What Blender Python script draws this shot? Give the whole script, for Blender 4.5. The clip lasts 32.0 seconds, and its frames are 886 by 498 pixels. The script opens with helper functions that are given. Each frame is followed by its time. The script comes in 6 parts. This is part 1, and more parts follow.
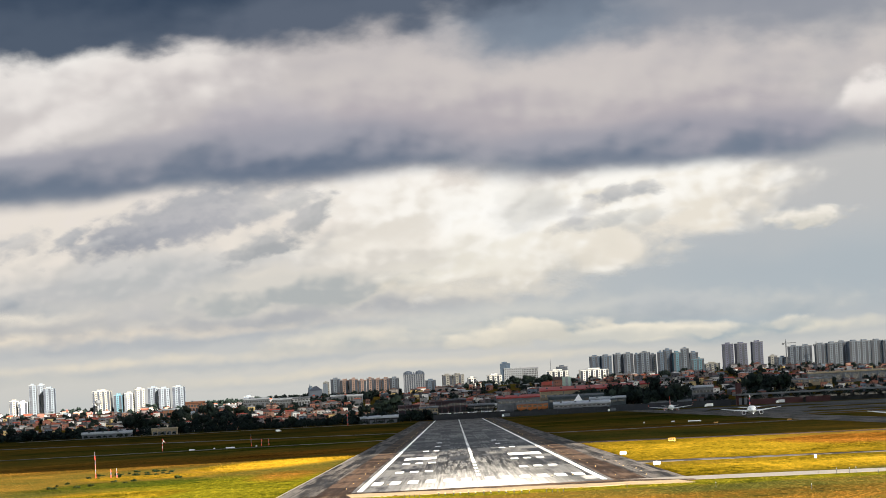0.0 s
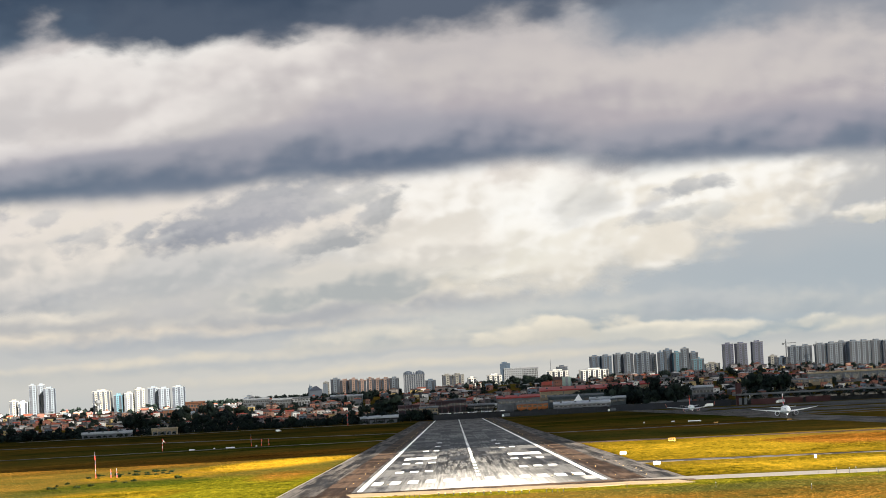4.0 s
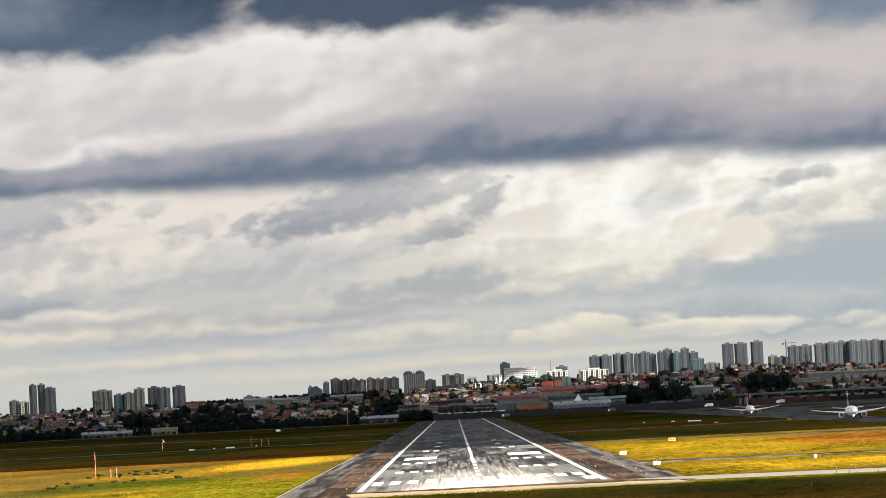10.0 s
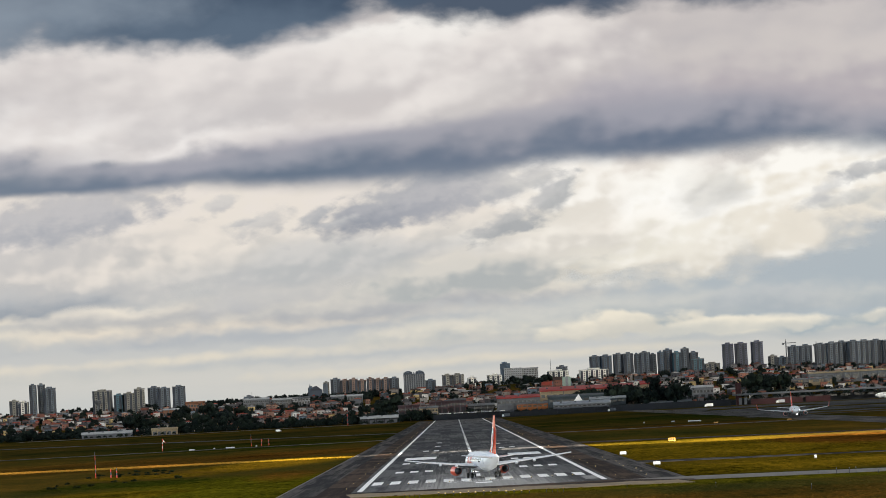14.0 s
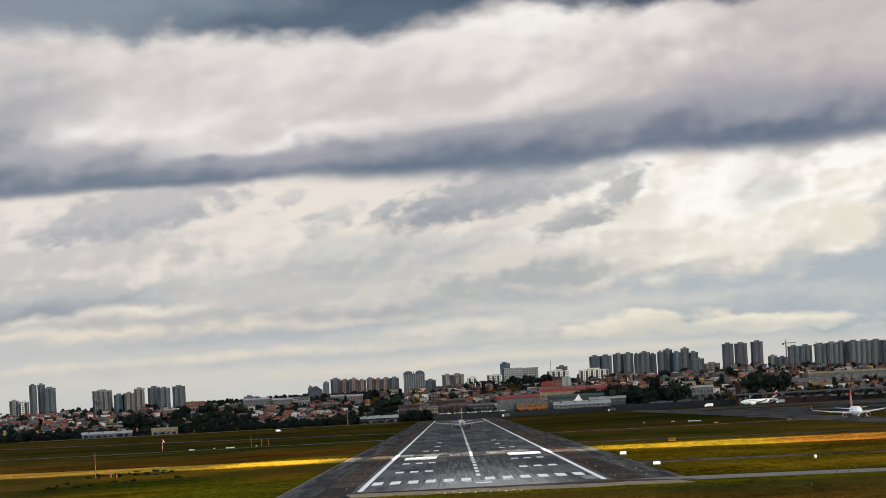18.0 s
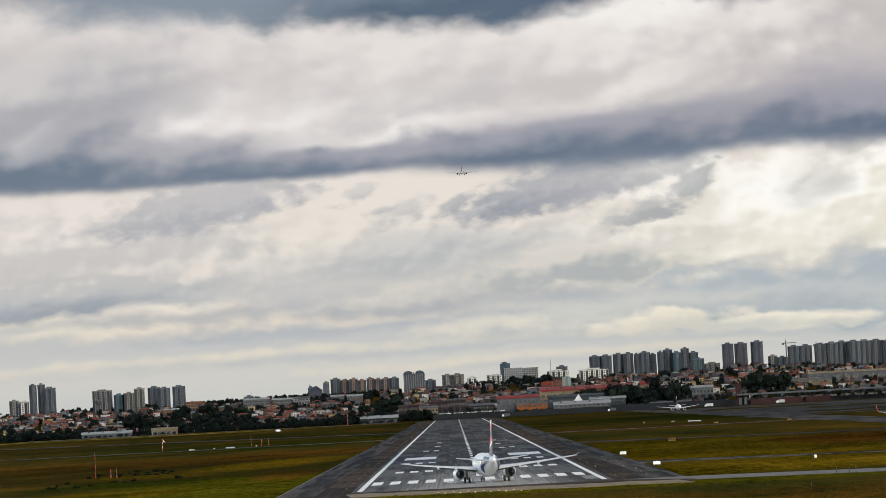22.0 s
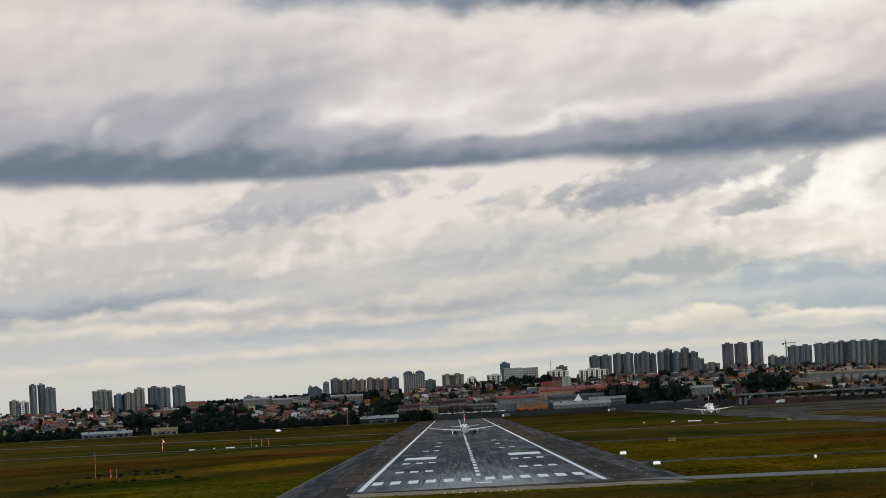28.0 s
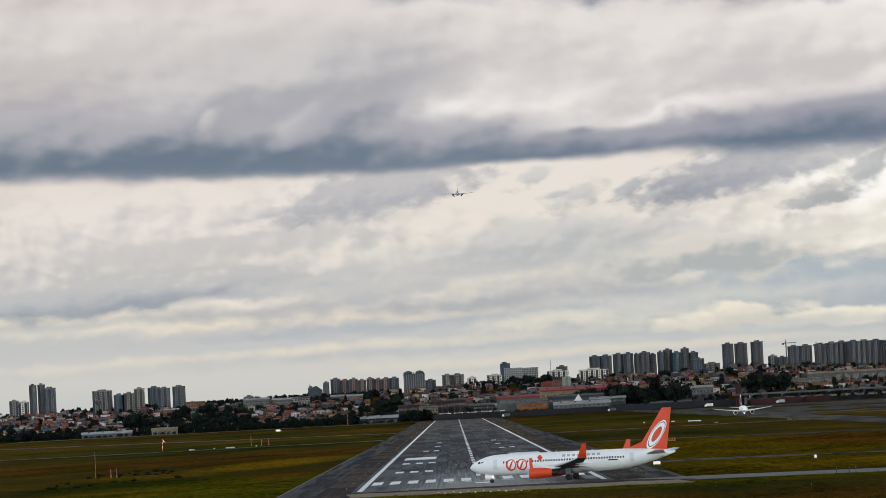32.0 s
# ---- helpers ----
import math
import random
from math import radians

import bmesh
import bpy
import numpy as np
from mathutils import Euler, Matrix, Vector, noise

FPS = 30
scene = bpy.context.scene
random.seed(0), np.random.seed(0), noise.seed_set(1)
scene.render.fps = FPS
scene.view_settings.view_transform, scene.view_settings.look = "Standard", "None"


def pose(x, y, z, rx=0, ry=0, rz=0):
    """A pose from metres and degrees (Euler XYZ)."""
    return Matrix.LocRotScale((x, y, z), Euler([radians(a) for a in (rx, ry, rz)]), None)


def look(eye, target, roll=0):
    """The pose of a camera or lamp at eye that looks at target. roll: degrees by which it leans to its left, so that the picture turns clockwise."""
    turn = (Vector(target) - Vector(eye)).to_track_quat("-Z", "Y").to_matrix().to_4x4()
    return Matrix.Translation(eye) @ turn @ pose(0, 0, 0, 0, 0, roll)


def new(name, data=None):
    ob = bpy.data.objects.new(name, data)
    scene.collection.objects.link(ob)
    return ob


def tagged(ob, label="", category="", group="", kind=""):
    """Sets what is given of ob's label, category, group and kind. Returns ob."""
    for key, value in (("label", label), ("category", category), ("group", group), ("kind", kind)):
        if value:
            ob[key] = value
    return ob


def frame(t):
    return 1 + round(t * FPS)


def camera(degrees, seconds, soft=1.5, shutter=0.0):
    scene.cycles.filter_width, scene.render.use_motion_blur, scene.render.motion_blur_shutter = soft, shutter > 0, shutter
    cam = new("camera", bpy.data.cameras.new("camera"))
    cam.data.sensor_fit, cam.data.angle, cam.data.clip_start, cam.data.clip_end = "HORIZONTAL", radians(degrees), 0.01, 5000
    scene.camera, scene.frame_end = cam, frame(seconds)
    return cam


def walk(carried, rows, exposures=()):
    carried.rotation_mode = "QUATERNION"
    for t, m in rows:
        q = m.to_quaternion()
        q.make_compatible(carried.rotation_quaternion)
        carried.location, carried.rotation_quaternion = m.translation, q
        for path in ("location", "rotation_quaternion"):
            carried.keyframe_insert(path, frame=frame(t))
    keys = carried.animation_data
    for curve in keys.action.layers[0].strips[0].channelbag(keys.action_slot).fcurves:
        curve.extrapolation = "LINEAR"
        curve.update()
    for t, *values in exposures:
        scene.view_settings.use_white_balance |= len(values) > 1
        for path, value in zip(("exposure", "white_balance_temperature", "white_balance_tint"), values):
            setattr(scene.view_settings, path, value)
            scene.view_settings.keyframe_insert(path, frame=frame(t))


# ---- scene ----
from collections import namedtuple

EYE = (0.0, 0.0, 15.3)
cam = camera(11.29, 32.0, soft=0.6)
CAM_POSE = look(EYE, (-0.466, 1000.0, 49.94), -3.0)
walk(cam, [(0.0, CAM_POSE), (32.0, CAM_POSE)], exposures=[(0.0, 2.61), (32.0, 2.61)])

# ---- world, sun ----
SUN_ELEV, SUN_AZ = 28.0, 154.0  # degrees; azimuth clockwise from the runway's far end
world = bpy.data.worlds.new("sky")
scene.world = world
world.use_nodes = True
wn = world.node_tree.nodes
sky = wn.new("ShaderNodeTexSky")
sky.sky_type = "NISHITA"
sky.sun_disc = False
sky.sun_elevation, sky.sun_rotation = radians(SUN_ELEV), radians(SUN_AZ)
sky.dust_density = 0.15
wn["Background"].inputs["Strength"].default_value = 0.05
veil = wn.new("ShaderNodeHueSaturation")       # cloud cover greys the blue
veil.inputs["Saturation"].default_value = 0.55
world.node_tree.links.new(sky.outputs[0], veil.inputs["Color"])
world.node_tree.links.new(veil.outputs[0], wn["Background"].inputs["Color"])

sun = new("sun", bpy.data.lights.new("sun", "SUN"))
sun.data.energy, sun.data.angle, sun.data.color = 5.0, radians(0.6), (1.0, 0.9, 0.74)
to_sun = Vector((math.sin(radians(SUN_AZ)) * math.cos(radians(SUN_ELEV)),
                 math.cos(radians(SUN_AZ)) * math.cos(radians(SUN_ELEV)), math.sin(radians(SUN_ELEV))))
sun.matrix_world = look(to_sun * 100, (0, 0, 0))


# ---- small mesh tools ----
def lin(r, g, b):
    return tuple(((c / 255 + 0.055) / 1.055) ** 2.4 if c > 10 else c / 255 / 12.92 for c in (r, g, b)) + (1,)


def mesh_of(name, bm, *mats, smooth=False):
    me = bpy.data.meshes.new(name)
    bmesh.ops.recalc_face_normals(bm, faces=bm.faces)
    bm.to_mesh(me)
    bm.free()
    for m in mats:
        me.materials.append(m)
    if smooth:
        me.shade_smooth()
    return me


def part(name, bm, material, parent, label="", smooth=False, at=None):
    """Links a bmesh, or a ready mesh, as one object under a thing or a part."""
    me = bm if isinstance(bm, bpy.types.Mesh) else mesh_of(name, bm, material, smooth=smooth)
    ob = new(name, me)
    ob.parent = parent
    if at is not None:
        ob.matrix_basis = at
    if label:
        ob["label"] = label
    return ob


def thing(name, m, label, category, group="", kind=""):
    ob = new(name)
    ob.matrix_basis = m
    return tagged(ob, label, category, group, kind)


def solid(name, bm, material, label, category, group="", kind="", m=None, smooth=False):
    ob = new(name, mesh_of(name, bm, material, smooth=smooth))
    if m is not None:
        ob.matrix_basis = m
    return tagged(ob, label, category, group, kind)


def box(bm, x0, x1, y0, y1, z0, z1, bevel=0.0):
    v = [bm.verts.new((x, y, z)) for z in (z0, z1) for y in (y0, y1) for x in (x0, x1)]
    f = [bm.faces.new([v[i] for i in q]) for q in
         ((0, 2, 3, 1), (4, 5, 7, 6), (0, 1, 5, 4), (2, 6, 7, 3), (0, 4, 6, 2), (1, 3, 7, 5))]
    if bevel:
        edges = {e for q in f for e in q.edges}
        bmesh.ops.bevel(bm, geom=list(edges), offset=bevel, segments=1, affect="EDGES")
    return bm


def loft(bm, rings, caps=True):
    rows = [[bm.verts.new(p) for p in ring] for ring in rings]
    n = len(rows[0])
    for a, b in zip(rows, rows[1:]):
        for i in range(n):
            bm.faces.new((a[i], a[(i + 1) % n], b[(i + 1) % n], b[i]))
    if caps:
        bm.faces.new(rows[0])
        bm.faces.new(rows[-1])
    return bm


def ring_xy(r, z, n=10, cx=0.0, cy=0.0):
    return [(cx + r * math.cos(2 * math.pi * i / n), cy + r * math.sin(2 * math.pi * i / n), z) for i in range(n)]


def post(bm, r0, r1, z0, z1, n=8, cx=0.0, cy=0.0):
    return loft(bm, [ring_xy(r0, z0, n, cx, cy), ring_xy(r1, z1, n, cx, cy)])


def ngon(bm, pts):
    return bm.faces.new([bm.verts.new(p) for p in pts])


def bm_new():
    return bmesh.new()

# ---- materials ----
def node_mat(name):
    m = bpy.data.materials.new(name)
    m.use_nodes = True
    nt = m.node_tree
    return m, nt, nt.nodes["Principled BSDF"]


def math_node(nt, op, a, b=None, c=None, clamp=False):
    n = nt.nodes.new("ShaderNodeMath")
    n.operation, n.use_clamp = op, clamp
    for i, v in enumerate((a, b, c)):
        if v is None:
            continue
        if isinstance(v, (int, float)):
            n.inputs[i].default_value = v
        else:
            nt.links.new(v, n.inputs[i])
    return n.outputs[0]


def noise_node(nt, vector, scale, detail=6.0, rough=0.55, dist=0.0):
    n = nt.nodes.new("ShaderNodeTexNoise")
    n.inputs["Scale"].default_value, n.inputs["Detail"].default_value = scale, detail
    n.inputs["Roughness"].default_value, n.inputs["Distortion"].default_value = rough, dist
    nt.links.new(vector, n.inputs["Vector"])
    return n.outputs["Fac"]


def ramp_node(nt, fac, stops, mode="LINEAR"):
    n = nt.nodes.new("ShaderNodeValToRGB")
    e = n.color_ramp.elements
    n.color_ramp.interpolation = mode
    while len(e) < len(stops):
        e.new(0.5)
    for el, (p, c) in zip(e, stops):
        el.position, el.color = p, c if len(c) == 4 else (*c, 1)
    nt.links.new(fac, n.inputs[0])
    return n.outputs[0]


def mapped(nt, source, scale, loc=(0, 0, 0), rz=0.0):
    n = nt.nodes.new("ShaderNodeMapping")
    n.inputs["Scale"].default_value, n.inputs["Location"].default_value = scale, loc
    n.inputs["Rotation"].default_value = (0, 0, rz)
    nt.links.new(source, n.inputs["Vector"])
    return n.outputs[0]


def tex_coord(nt, which="Object"):
    return nt.nodes.new("ShaderNodeTexCoord").outputs[which]


def mix_col(nt, fac, a, b, mode="MIX"):
    n = nt.nodes.new("ShaderNodeMix")
    n.data_type, n.blend_type = "RGBA", mode
    for i, v in ((0, fac), (6, a), (7, b)):
        if isinstance(v, (int, float)):
            n.inputs[i].default_value = v
        elif isinstance(v, tuple):
            n.inputs[i].default_value = v if len(v) == 4 else (*v, 1)
        else:
            nt.links.new(v, n.inputs[i])
    return n.outputs[2]


def bump(nt, bsdf, height, strength=0.3, dist=0.02):
    n = nt.nodes.new("ShaderNodeBump")
    n.inputs["Strength"].default_value, n.inputs["Distance"].default_value = strength, dist
    nt.links.new(height, n.inputs["Height"])
    nt.links.new(n.outputs[0], bsdf.inputs["Normal"])


def surface(name, base, rough=0.6, metal=0.0, vary=0.25, scale=1.0, fine=8.0, per_object=0.0, coat=0.0):
    """A worn, uneven surface: grain at two scales, and a tone of its own for each object."""
    m, nt, b = node_mat(name)
    co = tex_coord(nt)
    big = noise_node(nt, co, scale, 5)
    small = noise_node(nt, co, scale * fine, 4)
    tone = math_node(nt, "ADD", math_node(nt, "MULTIPLY", big, 0.65), math_node(nt, "MULTIPLY", small, 0.35))
    lo = tuple(c * (1 - vary) for c in base[:3])
    hi = tuple(min(1, c * (1 + vary)) for c in base[:3])
    col = ramp_node(nt, tone, [(0.3, lo), (0.7, hi)])
    if per_object:
        info = nt.nodes.new("ShaderNodeObjectInfo").outputs["Random"]
        col = mix_col(nt, 1.0, col, ramp_node(nt, info, [(0, (1 - per_object,) * 3), (1, (1, 1, 1))]), "MULTIPLY")
    nt.links.new(col, b.inputs["Base Color"])
    b.inputs["Roughness"].default_value, b.inputs["Metallic"].default_value = rough, metal
    b.inputs["Coat Weight"].default_value = coat
    bump(nt, b, small, 0.25, 0.02)
    return m


def glow(name, color, strength):
    m, nt, b = node_mat(name)
    b.inputs["Base Color"].default_value = (*color, 1)
    b.inputs["Emission Color"].default_value = (*color, 1)
    b.inputs["Emission Strength"].default_value = strength
    return m


# soft-edged areas of other grass: centre x, y, half-widths, slant, tint, strength
STRAW_C, GOLD_C, RUST_C, GREEN_C, LIME_C = (0.155, 0.095, 0.008), (0.102, 0.070, 0.006), (0.105, 0.044, 0.008), (0.022, 0.034, 0.004), (0.082, 0.078, 0.005)
GRASS_AREAS = [
    (-44, 930, 40, 210, 0.0, LIME_C, 0.85), (30, 762, 90, 30, 0.0, LIME_C, 0.75), (-110, 1560, 60, 200, 0.0, RUST_C, 0.5),
    (-56, 1660, 30, 130, 0.06, RUST_C, 0.65), (-54, 1370, 21, 165, 0.10, STRAW_C, 0.95), (-84, 1205, 20, 50, -0.1, STRAW_C, 0.75),
    (-80, 1085, 22, 60, 0.0, GREEN_C, 0.8), (-73, 925, 18, 60, 0.0, STRAW_C, 0.55), (-42, 1090, 9, 90, 0.0, RUST_C, 0.5),
    (70, 1220, 46, 370, 0.0, GOLD_C, 1.0), (114, 1270, 26, 130, 0.0, RUST_C, 0.95), (68, 885, 52, 75, 0.0, GOLD_C, 1.0),
    (45, 630, 90, 55, 0.0, RUST_C, 0.4), (90, 2060, 60, 130, 0.0, RUST_C, 0.5), (-90, 2200, 70, 260, 0.0, GREEN_C, 0.6), (120, 2700, 90, 300, 0.0, GREEN_C, 0.6)]


def grass_colour(nt, co):
    """Field grass: metre-wide tufts, long mowing streaks, and dry, rusty or lush areas with frayed edges."""
    sep = nt.nodes.new("ShaderNodeSeparateXYZ")
    nt.links.new(co, sep.inputs[0])
    x, y = sep.outputs[0], sep.outputs[1]
    wide = noise_node(nt, mapped(nt, co, (0.010, 0.0022, 1)), 1.0, 5, 0.6)
    band = noise_node(nt, mapped(nt, co, (0.035, 0.009, 1)), 1.0, 7, 0.68, 0.6)
    tuft = noise_node(nt, mapped(nt, co, (0.5, 0.055, 1), rz=0.012), 1.0, 7, 0.8)
    t = math_node(nt, "ADD", math_node(nt, "MULTIPLY", wide, 0.5), math_node(nt, "MULTIPLY", band, 0.35))
    t = math_node(nt, "ADD", t, math_node(nt, "MULTIPLY", tuft, 0.28))
    col = ramp_node(nt, t, [(0.44, (0.013, 0.016, 0.006)), (0.53, (0.034, 0.034, 0.008)), (0.60, (0.060, 0.042, 0.009)), (0.69, (0.105, 0.062, 0.012))])
    shade = ramp_node(nt, math_node(nt, "ADD", math_node(nt, "MULTIPLY", tuft, 0.6), math_node(nt, "MULTIPLY", band, 0.4)),
                      [(0.38, (0.12, 0.16, 0.12)), (0.48, (0.62, 0.66, 0.6)), (0.56, (1.15, 1.1, 1.1)), (0.66, (1.8, 1.6, 2.0))])
    fray = math_node(nt, "ADD", math_node(nt, "MULTIPLY_ADD", band, 1.7, -0.85), math_node(nt, "MULTIPLY_ADD", tuft, 0.9, -0.45))
    for cx, cy, rx, ry, slant, tint, strength in GRASS_AREAS:
        dy = math_node(nt, "SUBTRACT", y, cy)
        dx = math_node(nt, "SUBTRACT", math_node(nt, "SUBTRACT", x, cx), math_node(nt, "MULTIPLY", dy, slant))
        d = math_node(nt, "SQRT", math_node(nt, "ADD", math_node(nt, "POWER", math_node(nt, "ABSOLUTE", math_node(nt, "DIVIDE", dx, rx)), 2.5),
                                            math_node(nt, "POWER", math_node(nt, "ABSOLUTE", math_node(nt, "DIVIDE", dy, ry)), 2.5)))
        n = nt.nodes.new("ShaderNodeMapRange")
        n.interpolation_type = "SMOOTHSTEP"
        nt.links.new(math_node(nt, "ADD", d, fray), n.inputs["Value"])
        for k, v in (("From Min", 1.15), ("From Max", 0.55), ("To Min", 0.0), ("To Max", strength)):
            n.inputs[k].default_value = v
        col = mix_col(nt, n.outputs["Result"], col, mix_col(nt, 1.0, tint, shade, "MULTIPLY"))
    col = mix_col(nt, 1.0, col, (1.0, 0.94, 0.82), "MULTIPLY")
    return col, tuft


def grass_mat(name, blades=False):
    m, nt, b = node_mat(name)
    col, tuft = grass_colour(nt, tex_coord(nt))
    if blades:
        pick = nt.nodes.new("ShaderNodeNewGeometry").outputs["Random Per Island"]
        col = mix_col(nt, 1.0, col, ramp_node(nt, pick, [(0.0, (0.72, 0.76, 0.72)), (1.0, (1.12, 1.08, 1.06))]), "MULTIPLY")
    else:
        bump(nt, b, tuft, 0.6, 0.3)
    nt.links.new(col, b.inputs["Base Color"])
    b.inputs["Roughness"].default_value = 0.9
    b.inputs["Specular IOR Level"].default_value = 0.0
    return m


M_GRASS = grass_mat("field_grass")
M_BLADES = grass_mat("field_blades", True)


def strips(nt, co, wx, wy):
    """A tone of its own for each rectangle of a paved surface."""
    n = nt.nodes.new("ShaderNodeVectorMath")
    n.operation = "FLOOR"
    nt.links.new(mapped(nt, co, (1 / wx, 1 / wy, 0.0), (0.37, 0.2, 0)), n.inputs[0])
    w = nt.nodes.new("ShaderNodeTexWhiteNoise")
    nt.links.new(n.outputs[0], w.inputs["Vector"])
    return w.outputs["Value"]


def asphalt_mat(name, low, high, rubber=0.0, rough=0.55, lane=(7.5, 140.0), seam=0.0):
    """Paved surface laid in lanes: lane-wide tone steps, long streaks, seams and grime."""
    m, nt, b = node_mat(name)
    co = tex_coord(nt)
    grain = noise_node(nt, mapped(nt, co, (0.7, 0.022, 1)), 1.0, 6, 0.75)
    slab = strips(nt, co, *lane)
    tone = math_node(nt, "ADD", math_node(nt, "MULTIPLY", grain, 0.72), math_node(nt, "MULTIPLY", slab, 0.28))
    col = ramp_node(nt, tone, [(0.43, low), (0.575, high)])
    if seam:
        line = noise_node(nt, mapped(nt, co, (2.6, 0.004, 1)), 1.0, 3, 0.6)
        cross = noise_node(nt, mapped(nt, co, (0.03, 0.16, 1)), 1.0, 3, 0.7)
        dark = math_node(nt, "MULTIPLY", ramp_node(nt, line, [(0.36, (1, 1, 1)), (0.47, (0, 0, 0))]), seam)
        col = mix_col(nt, dark, col, tuple(c * 0.25 for c in low))
        col = mix_col(nt, math_node(nt, "MULTIPLY", ramp_node(nt, cross, [(0.56, (0, 0, 0)), (0.68, (1, 1, 1))]), 0.55), col, tuple(c * 0.5 for c in low))
    if rubber:
        sep = nt.nodes.new("ShaderNodeSeparateXYZ")      # bare, scoured surface at the landing end
        nt.links.new(co, sep.inputs[0])
        side = math_node(nt, "ABSOLUTE", math_node(nt, "SUBTRACT", sep.outputs[0], 5.5))
        streak = noise_node(nt, mapped(nt, co, (2.4, 0.005, 1)), 1.0, 5, 0.75)
        dash = noise_node(nt, mapped(nt, co, (1.0, 0.011, 1), (3, 1, 0)), 1.0, 4, 0.72)
        bare = math_node(nt, "ADD", math_node(nt, "MULTIPLY", sep.outputs[1], 0.001), math_node(nt, "MULTIPLY_ADD", streak, 0.9, -0.45))
        bare = math_node(nt, "ADD", bare, math_node(nt, "MULTIPLY", math_node(nt, "POWER", math_node(nt, "DIVIDE", side, 15.0), 4.0), 0.3))
        fade = ramp_node(nt, math_node(nt, "SUBTRACT", bare, 0.5), [(0.34, (1, 1, 1)), (0.48, (0.40, 0.40, 0.40)), (0.80, (0, 0, 0))])
        col = mix_col(nt, math_node(nt, "MULTIPLY", fade, 0.9), col, (0.33, 0.318, 0.295))
        near = ramp_node(nt, math_node(nt, "MULTIPLY", sep.outputs[1], 0.0004), [(0.36, (0.22, 0.22, 0.22)), (0.45, (1, 1, 1)), (0.75, (0.8, 0.8, 0.8)), (1.0, (0.35, 0.35, 0.35))])
        fac = math_node(nt, "MULTIPLY", ramp_node(nt, dash, [(0.482, (0, 0, 0)), (0.528, (1, 1, 1))]), near)
        fac = math_node(nt, "MULTIPLY", fac, ramp_node(nt, math_node(nt, "MULTIPLY", side, 0.05), [(0.0, (0.5, 0.5, 0.5)), (0.15, (1, 1, 1)), (0.55, (0.9, 0.9, 0.9)), (0.85, (0.1, 0.1, 0.1))]))
        col = mix_col(nt, math_node(nt, "MULTIPLY", fac, rubber), col, (0.007, 0.007, 0.008))
    nt.links.new(col, b.inputs["Base Color"])
    b.inputs["Roughness"].default_value = rough
    b.inputs["Specular IOR Level"].default_value = 0.02
    bump(nt, b, grain, 0.2, 0.02)
    return m


M_RUNWAY = asphalt_mat("runway_asphalt", (0.011, 0.011, 0.013), (0.105, 0.102, 0.100), 0.97, lane=(5.6, 55.0), seam=0.45)
M_SHOULDER = asphalt_mat("shoulder_asphalt", (0.017, 0.011, 0.008), (0.066, 0.043, 0.030), 0.0, 0.7, lane=(11.0, 26.0), seam=0.5)
M_SHOULDER_OUT = asphalt_mat("outer_shoulder", (0.012, 0.012, 0.013), (0.085, 0.076, 0.070), 0.0, 0.7, lane=(1.7, 90.0), seam=0.9)
M_APRON = asphalt_mat("apron_asphalt", (0.008, 0.008, 0.009), (0.060, 0.058, 0.056), 0.0, 0.7, lane=(9.0, 260.0), seam=0.5)
M_TAXI = asphalt_mat("taxiway_asphalt", (0.020, 0.018, 0.017), (0.085, 0.076, 0.068), 0.0, 0.7, lane=(4.0, 60.0), seam=0.5)
M_TAN = surface("tan_dusty_asphalt", (0.17, 0.12, 0.058), 0.9, vary=0.45, scale=0.12)
M_PAD = asphalt_mat("scoured_asphalt", (0.06, 0.06, 0.06), (0.27, 0.26, 0.245), 0.35, 0.7, lane=(3.6, 30.0), seam=0.4)
M_CONCRETE = surface("pale_concrete", (0.12, 0.105, 0.088), 0.8, vary=0.3, scale=0.2)
M_MARK = surface("worn_white_marking", (0.84, 0.83, 0.79), 0.6, vary=0.15, scale=0.6, fine=6)
M_WHITE = surface("white_paint", (0.92, 0.92, 0.91), 0.35, vary=0.06, scale=0.5)

# ---- ground ----
RX = 4.5          # runway centre line
HILL_Y0, HILL_Y1 = 4360.0, 4840.0


RIDGE_X, RIDGE_Z = (-900, -440, -300, -85, 60, 250, 315, 430, 900), (24, 25, 24, 29, 35, 36, 39, 33, 27)


def ground_z(x, y):
    """Knoll under the viewpoint, flat airfield, town hill behind the far end."""
    z = 13.6 * math.exp(-(x * x + y * y) / (2 * 60.0 ** 2))
    if y > HILL_Y0:
        s = min(1.0, (y - HILL_Y0) / (HILL_Y1 - HILL_Y0))
        top = float(np.interp(x, RIDGE_X, RIDGE_Z))
        fall = max(0.0, 1.0 - max(0.0, abs(x) - 650.0) / 900.0)
        z += top * fall * (0.35 * s + 0.65 * s * s * (3 - 2 * s))
    return z


def ground_sheet():
    xs = [-4900, -3000, -1800, -1200, -900] + list(range(-700, 701, 20)) + [900, 1200, 1800, 3000, 4900]
    ys = ([-4900, -2500, -1000, -400, -200] + list(range(-160, 161, 20)) + [220, 400, 700, 1200, 2000, 3000, 4000, 4300]
          + list(range(4360, 4981, 20)))
    bm = bm_new()
    rows = [[bm.verts.new((x, y, ground_z(x, y))) for x in xs] for y in ys]
    for a, b in zip(rows, rows[1:]):
        for i in range(len(xs) - 1):
            bm.faces.new((a[i], a[i + 1], b[i + 1], b[i]))
    return solid("ground", bm, M_GRASS, "wide mown airfield grass, green and dry brown, rising to a hill", "ground",
                 kind="structure", smooth=True)


ground_sheet()


